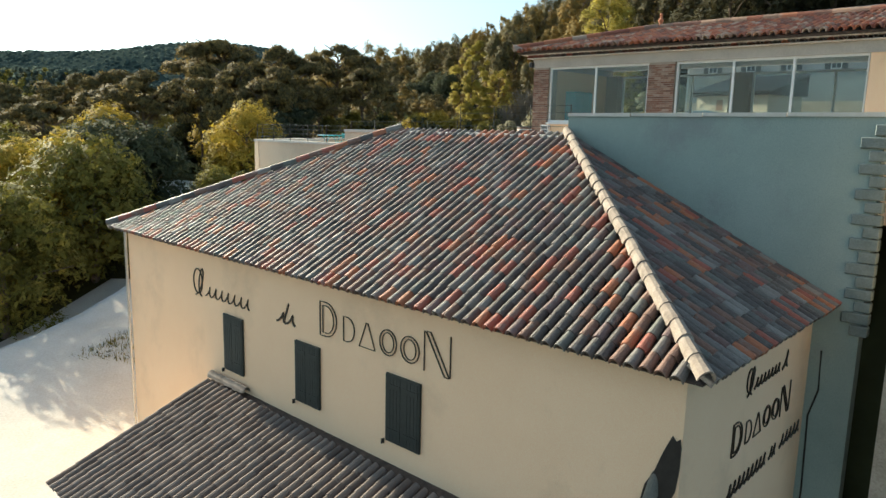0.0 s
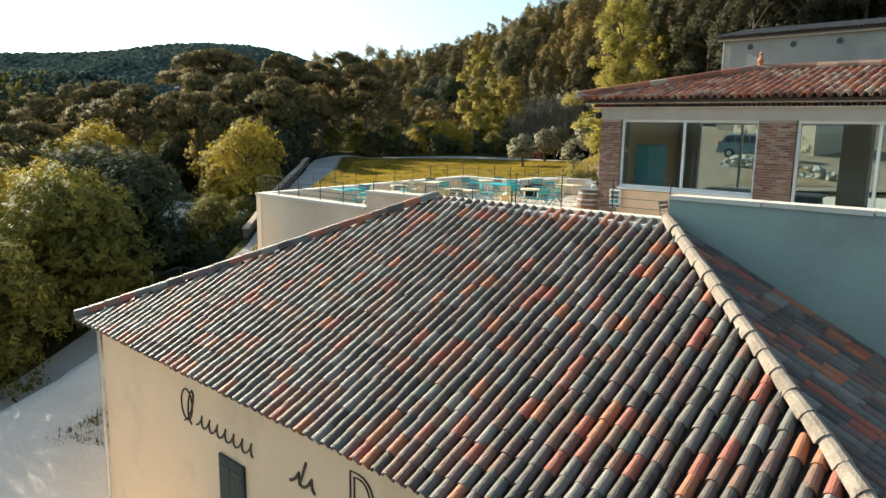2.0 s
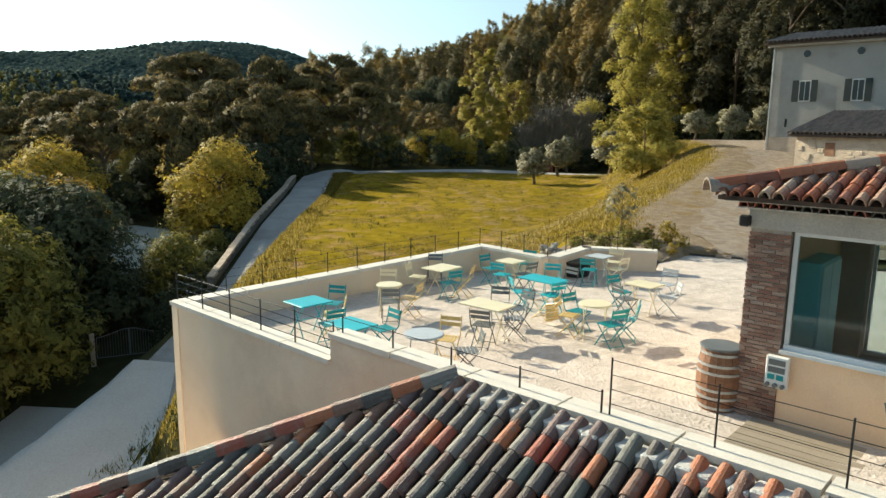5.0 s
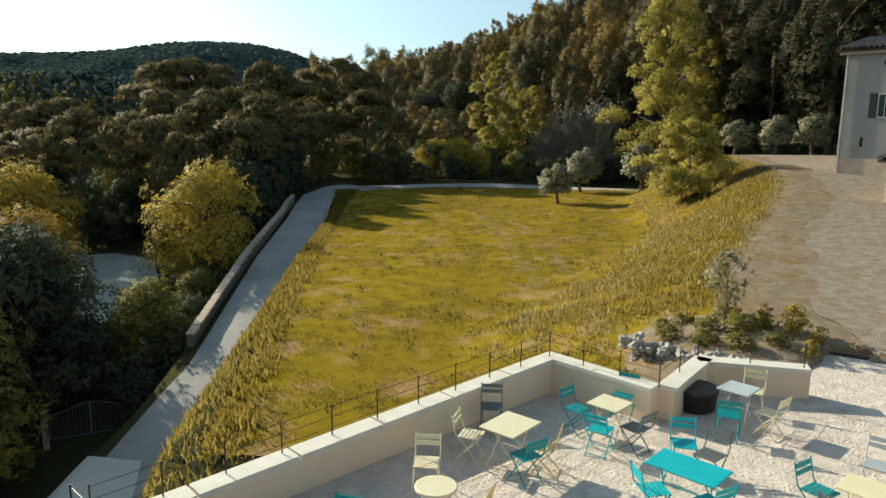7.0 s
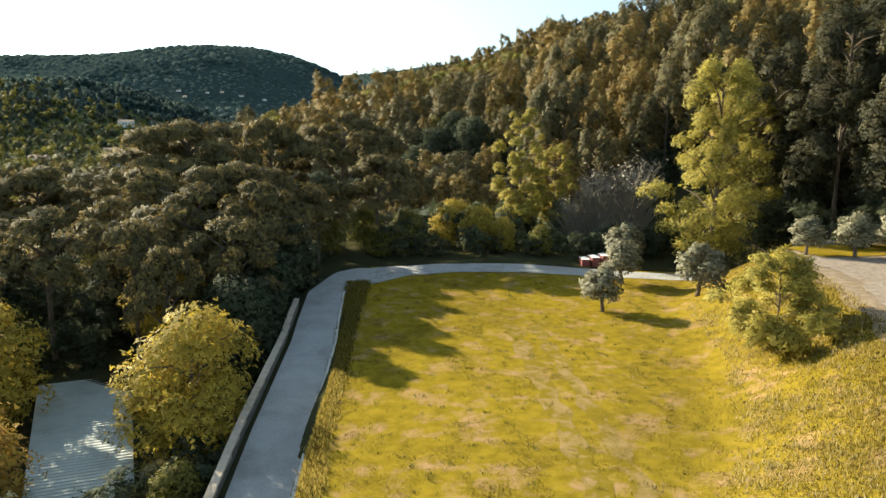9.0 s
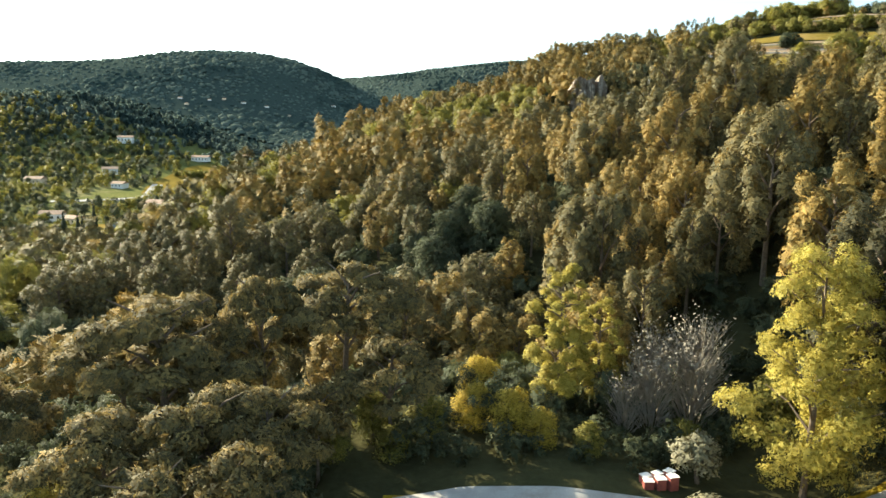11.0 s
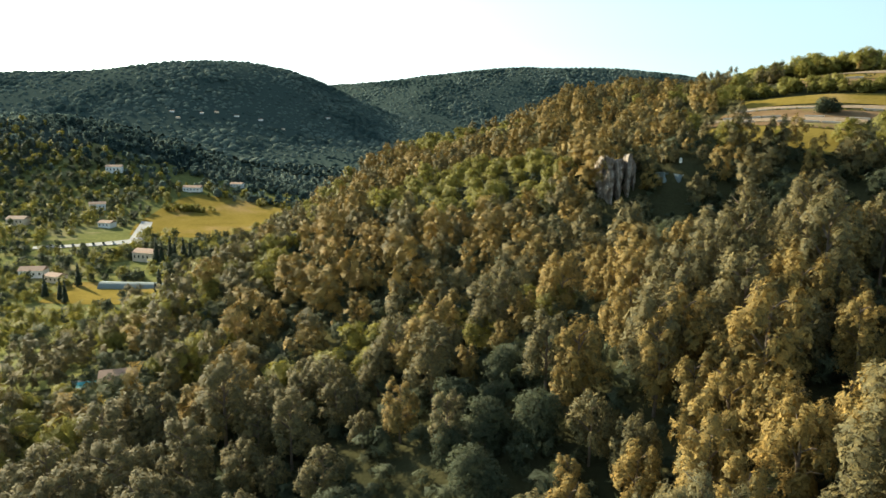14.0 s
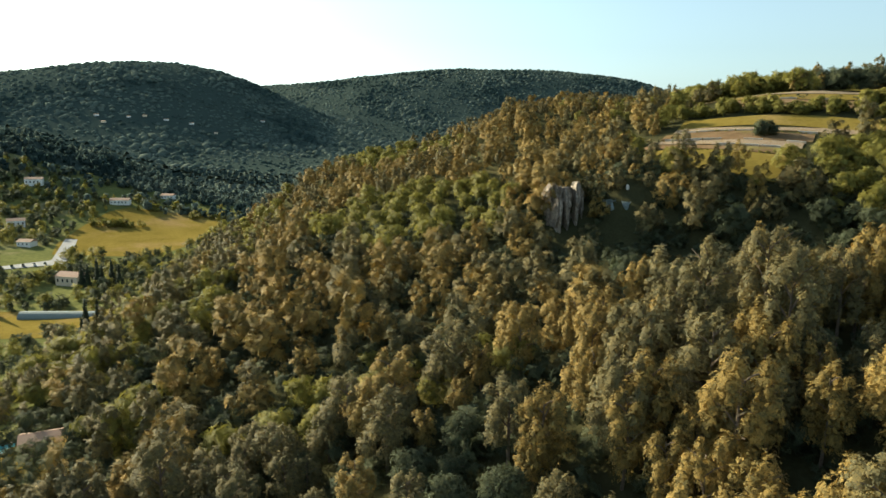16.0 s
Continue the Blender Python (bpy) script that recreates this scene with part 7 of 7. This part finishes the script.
woods("undergrowth", SCRUB, sp, M["holm"], "evergreen undergrowth darkened for the shade below the trees", 5)

# distant woods: small rounded crowns
def blob(seed):
    r = np.random.RandomState(seed)
    bm = bmesh.new()
    bmesh.ops.create_cone(bm, cap_ends=False, segments=6, radius1=1, radius2=.55, depth=1.2)
    tip = bm.verts.new((0, 0, 1.0))
    rim = [e for e in bm.edges if e.is_boundary and e.verts[0].co.z > 0]
    for e in rim:
        bm.faces.new((e.verts[0], e.verts[1], tip))
    bmesh.ops.triangulate(bm, faces=bm.faces[:])
    bm.verts.index_update()
    q = np.array([v.co for v in bm.verts]) * np.array((3.6, 3.6, 3.2)) * r.uniform(.72, 1.25, (len(bm.verts), 1)) + np.array((0, 0, 3.0))
    f = np.array([[v.index for v in p.verts] for p in bm.faces])
    bm.free()
    return q, f, dome(q)


def dome(q):
    n = q - np.array((0, 0, q[:, 2].min())) + np.array((0, 0, 1.5))
    return n / np.linalg.norm(n, axis=1)[:, None]


def tip(seed):
    """The plainest crown, for woods over a kilometre off: a low uneven dome."""
    r = np.random.RandomState(seed)
    a = np.arange(4) * 2 * math.pi / 4
    low = np.stack([np.cos(a) * 5.0, np.sin(a) * 5.0, a * 0], -1) * r.uniform(.75, 1.2, (4, 1))
    mid = np.stack([np.cos(a + .6) * 3.5, np.sin(a + .6) * 3.5, a * 0 + 2.4], -1) * r.uniform(.8, 1.2, (4, 1))
    q = np.concatenate([low, mid, [[.3, -.2, 3.8]]])
    f = [(i, (i + 1) % 4, 4 + i) for i in range(4)] + [((i + 1) % 4, 4 + (i + 1) % 4, 4 + i) for i in range(4)] + [(4 + i, 4 + (i + 1) % 4, 8) for i in range(4)]
    return q, np.array(f), dome(q)


BLOBS = [blob(300 + i) for i in range(6)]
TIPS = [tip(310 + i) for i in range(6)]


def far_keep(x, y):
    ang = np.abs((x + 10) - 0.03 * y) < 0.80 * (y - 20)
    open_land = (y < 640) & (x > -260) & (x < -95) & ((np.sin(x * .11) + np.sin(y * .083 + 1)) > 1.4)
    for x0, x1, y0, y1 in ((-204, -126, 464, 584), (-166, -100, 316, 351), (-226, -178, 412, 452), (-206, -186, 450, 500)):
        open_land |= (x > x0) & (x < x1) & (y > y0) & (y < y1)
    for hx, hy in HOUSES:
        open_land |= (np.hypot(x - hx, y - hy) < 8) | ((np.abs(x - hx) < 6) & (y < hy) & (y > hy - 12))
    return ang & ~open_land & ~((x > -105) & (x < 250) & (y < 470))


VALE = [cheap(lambda r, h, w: round_lobes(r, h, w, 6), 260 + i, 6.0, 3.2, 56, 1.15) for i in range(4)]
px, py = scatter(rs, -420, 300, 250, 700, 6.6, far_keep)
wx, wy = afar(px, py)
sp = np.stack([wx, wy, ground(wx, wy) - .4, FAR * rs.uniform(.5, 1.15, len(px))], -1)
# trees farther off take the haze-paled foliage
half, off = rs.random(len(sp)) < .5, py + .25 * (px + 150) > 585 + rs.normal(size=len(px)) * 18
woods("valley_trees", VALE, sp[half & ~off], M["leaf"], "green trees and hedges in the valley", 8)
woods("valley_trees", VALE, sp[~half & ~off], M["holm"], "dark evergreen trees in the valley", 9)
woods("valley_trees", VALE, sp[off], M["far_hazed_wood"], "trees in haze-paled grey-green on the valley's flank", 10)
hx = np.concatenate([rs.uniform(-204, -172, 40), rs.uniform(-150, -128, 16)])
hy = np.concatenate([540 + .25 * (hx[:40] + 190) + rs.uniform(-6, 6, 40), rs.uniform(575, 592, 16)])
hx, hy = afar(hx, hy)
woods("valley_trees", VALE, np.stack([hx, hy, ground(hx, hy), FAR * rs.uniform(.4, .8, len(hx))], -1), M["leaf"], "clumped hedge trees beside a valley meadow", 11)
px, py = scatter(rs, -700, 700, 250, 1000, 7.6, lambda x, y: far_keep(x, y) & ~((x > -420) & (x < 300) & (y < 700)))
wx, wy = afar(px, py)
sp = np.stack([wx, wy, ground(wx, wy) - .8, FAR * rs.uniform(.5, 1.25, len(px))], -1)
woods("distant_wood", BLOBS, sp, M["far_hazed_wood"], "woods in haze-paled grey-green covering the far valley side", 6)
def hill_keep(x, y):
    k = np.abs((x + 10) - 0.03 * y) < 0.80 * (y - 20)
    for hx, hy in HOUSES[10:]:
        k &= ~((np.abs(x - hx) < 8) & (y < hy + 6) & (y > hy - 14))
    return k


px, py = scatter(rs, -1500, 1500, 1000, 2500, 11.2, hill_keep)
wx, wy = afar(px, py)
sp = np.stack([wx, wy, ground(wx, wy) - 2, FAR * rs.uniform(.5, 1.5, len(px)) * (1 + .25 * np.sin(px * .02 + 2 * np.sin(py * .013)))], -1)
woods("distant_wood", TIPS, sp, M["far_hazed_wood"], "woods in haze-paled grey-green on distant hills", 7)

# hedges between the vineyard terraces, and the belt of trees along the hilltop
for b0, b1, a0, a1, n, big, kinds, m in ((21, 28, -4, 60, 80, .62, MIDOAK, "leaf"), (-20.5, -18.5, -6, 36, 26, .35, LOW, "leaf"), (-2, 1, 24, 30, 7, .7, MIDOAK, "holm"), (30, 36, 52, 60, 16, .7, MIDOAK, "leaf"),
                                     (4, 5, 0, 44, 26, .3, LOW, "leaf"), (37, 41, 14, 84, 40, .28, LOW, "holm"), (50, 66, -14, 33, 90, 1.0, MIDOAK, "leaf"), (96, 112, 20, 120, 120, 1.3, MIDOAK, "holm")):
    a, b = rs.uniform(a0, a1, n), rs.uniform(b0, b1, n)
    hx, hy = afar(*along(a, b))
    woods("hedge", kinds, np.stack([hx, hy, ground(hx, hy) - .2, FAR * big * rs.uniform(.55, 1.1, n)], -1), M[m], "green hedge and trees between vineyard terraces", 20)

# cypresses in the valley
CYPRESS = tree_kind("cypress", 120, lambda rs, h, w: [(0, 0, h * (.1 + .85 * t), w * (1.05 - .9 * t), w * (1.05 - .9 * t), h * .1) for t in np.linspace(0, 1, 9)], 11, 1.5, 700, .35, "cypress", .15, 3)
for x, y, s in ((-119, 319, 1), (-116, 322, .9), (-107, 287, .9), (-150, 392, 1.1), (-147, 391, 1.0), (-144, 394, 1.15), (-141, 392, .95), (-138, 395, 1.1), (-133, 390, 1.0), (-163, 345, .9), (-158, 322, .8), (-154, 318, .8), (-166, 326, .85)):
    plant(CYPRESS, "cypress", *afar(x, y), FAR * s, label="slim dark cypress in the valley", group="cypresses")


# grass of the meadow
def tufts(name, x, y, height, blades, material, label, seed, spread=.16):
    r = np.random.RandomState(seed)
    n = len(x)
    k = n * blades
    bx = np.repeat(x, blades) + r.normal(size=k) * spread
    by = np.repeat(y, blades) + r.normal(size=k) * spread
    bz = ground(bx, by) + .04
    h = np.repeat(height, blades) * r.uniform(.5, 1.2, k)
    a = r.uniform(0, 2 * math.pi, k)
    lean = r.uniform(.1, .7, k) * h
    wd = .012 + h * r.uniform(.05, .11, k)
    c, s = np.cos(a), np.sin(a)
    p0 = np.stack([bx - s * wd, by + c * wd, bz], -1)
    p1 = np.stack([bx + s * wd, by - c * wd, bz], -1)
    p2 = np.stack([bx + c * lean, by + s * lean, bz + h], -1)
    q = np.stack([p0, p1, p2], 1).reshape(-1, 3)
    f = np.arange(k * 3).reshape(-1, 3)
    up = np.tile(np.array((-.25, .1, .95)), (len(q), 1)) + r.normal(size=(len(q), 3)) * .15
    return tagged(part(name, leaf_mesh(name, q, f, up, material)), label, "grass", kind="stuff")


r2 = np.random.RandomState(33)


def wobble(x, y, f, z):
    return np.array([noise.noise((a * f, b * f, z)) for a, b in zip(x, y)])


gx, gy = r2.uniform(-13, 22, 130000), r2.uniform(29, 98, 130000)
inside = (gx > bank_x(gy)) & (gx < drive_edge(gy) - .3) & (r2.random(130000) < np.clip(1.5 - gy / 90, .35, 1)) & ((gx * .737 - gy * .676 < -24.5) | (gy > 36)) & ~((gx > 1.8) & (gx < 7.6) & (gy < 40.6))
gx, gy = gx[inside], gy[inside]
patchy = .6 * wobble(gx, gy, .55, 3) + .7 * wobble(gx, gy, 1.6, 7) + .4 * wobble(gx, gy, .16, 5)
bare = wobble(gx, gy, .09, 11) + .5 * wobble(gx, gy, .4, 2) + .30 * (np.abs(gx - 2 + .06 * (gy - 50)) < 2.6)
bank = np.clip((gx - drive_edge(gy) + 8) / 5, 0, 1)
keep = (patchy + .35 * bank > -.1) & (bare - .4 * bank < .30)
tufts("meadow_grass", gx[keep], gy[keep], (.055 + .10 * np.clip(patchy, 0, 1) + .09 * bank)[keep], 5, M["blade"], "tufted yellow-green meadow grass", 4, .17)
gx, gy = r2.uniform(-13, 22, 2200), r2.uniform(36, 98, 2200)
keep = (gx > bank_x(gy)) & (gx < drive_edge(gy) - .5) & ~((gx > 1.8) & (gx < 7.6) & (gy < 40.6))
tufts("meadow_weeds", gx[keep], gy[keep], r2.uniform(.06, .17, keep.sum()), 9, M["weed"], "dark green weeds dotted over the meadow", 6, .12)
gy = r2.uniform(29, 92, 9000)
gx = lane_x(gy) + 1.55 + (bank_x(gy) + .9 - lane_x(gy) - 1.55) * r2.random(9000)
tufts("verge_grass", gx, gy, r2.uniform(.10, .28, 9000), 6, M["blade"], "rough grass on the bank above the lane", 7, .16)
gx, gy = r2.uniform(10, 40, 6000), r2.uniform(78, 106, 6000)
keep = (gx > drive_edge(gy) - 6) & (gy > 96 - .2 * gx) & (gx > 12)
tufts("verge_grass", gx[keep], gy[keep], np.full(keep.sum(), .16), 5, M["blade"], "mown yellow-green verge grass", 5)

# rockery planting
for x, y, s, k, label in ((4.9, 38.6, 1.0, SAPLING, "small bare sapling with few grey leaves in the rockery"),):
    plant(k, "sapling", x, y, s, label=label, tall=1.1)
for x, y, s in ((3.3, 38.2, .22), (3.9, 37.4, .25), (4.4, 38.3, .24), (5.1, 37.9, .29), (5.7, 38.2, .25), (5.2, 39.2, .24), (3.4, 39.0, .21), (4.6, 36.8, .25), (4.0, 39.2, .20), (5.6, 36.9, .21)):
    plant(BUSH, "shrub", x, y, s, label="low green shrub in the rockery", category="shrub", group="rockery shrubs", wide=1.6)
GOLDBUSH = tree_kind("golden_bush", 91, lambda rs, h, w: round_lobes(rs, h, w, 12, .12), 2.0, 1.2, 900, 0.10, "leaf_gold", 0.05, 5, start=.1)
REDBUSH = tree_kind("red_bush", 93, lambda rs, h, w: round_lobes(rs, h, w, 9, .2), 2.0, .8, 420, 0.09, "leaf_rust", 0.05, 8, start=.1, fill=.8)
for x, y, s in ((6.4, 37.8, .40), (6.7, 37.1, .24), (6.1, 36.3, .20)):
    plant(GOLDBUSH, "shrub", x, y, s, label="yellow-green shrub at the rockery's end", category="shrub", group="rockery shrubs")
for x, y, s in ((5.2, 38.6, .30), (5.9, 38.4, .34), (4.2, 39.0, .26)):
    plant(REDBUSH, "shrub", x, y, s, label="thin reddish-leaved shrub in the rockery", category="shrub", group="rockery shrubs")

# loose stones and dry tufts on the drive and its edges
gy = r2.uniform(36.5, 74, 2600)
gx = drive_edge(gy) + r2.uniform(-.6, 3.4, 2600)
keep = ~((gx < 7.6) & (gy < 40.6))
tufts("dry_grass", gx[keep], gy[keep], r2.uniform(.04, .12, keep.sum()), 5, M["straw"], "thin dry grass on trodden earth", 14, .14)
n = 9000
gy = r2.uniform(36.5, 80, n)
gx = drive_edge(gy) + r2.uniform(.2, 15, n)
sz = .014 + .028 * r2.random(n) ** 3
a = r2.uniform(0, 2 * math.pi, n)
gzs = ground(gx, gy) + .12
corner = [np.stack([gx + sz * k * np.cos(a + p), gy + sz * k * np.sin(a + p), gzs + sz * h], -1) for k, p, h in ((1.2, 0, 0), (1, 2.2, 0), (1.1, 4.1, 0), (.35, 1, .75))]
q = np.stack(corner, 1).reshape(-1, 3)
f = (np.arange(n)[:, None, None] * 4 + np.array(((0, 1, 3), (1, 2, 3), (2, 0, 3)))[None]).reshape(-1, 3)
tagged(part("gravel_stones", leaf_mesh("gravel_stones", q, f, None, M["drive"])), "loose pale stones strewn over the drive", "gravel", kind="stuff")
gy = r2.uniform(40, 84, 9000)
gx = drive_edge(gy) - r2.uniform(.2, 8, 9000)
keep = wobble(gx, gy, .35, 21) + .35 * r2.normal(size=9000) > .1
tufts("dry_grass", gx[keep], gy[keep], r2.uniform(.10, .26, keep.sum()), 5, M["straw"], "dry straw-coloured grass on the bank", 15, .15)
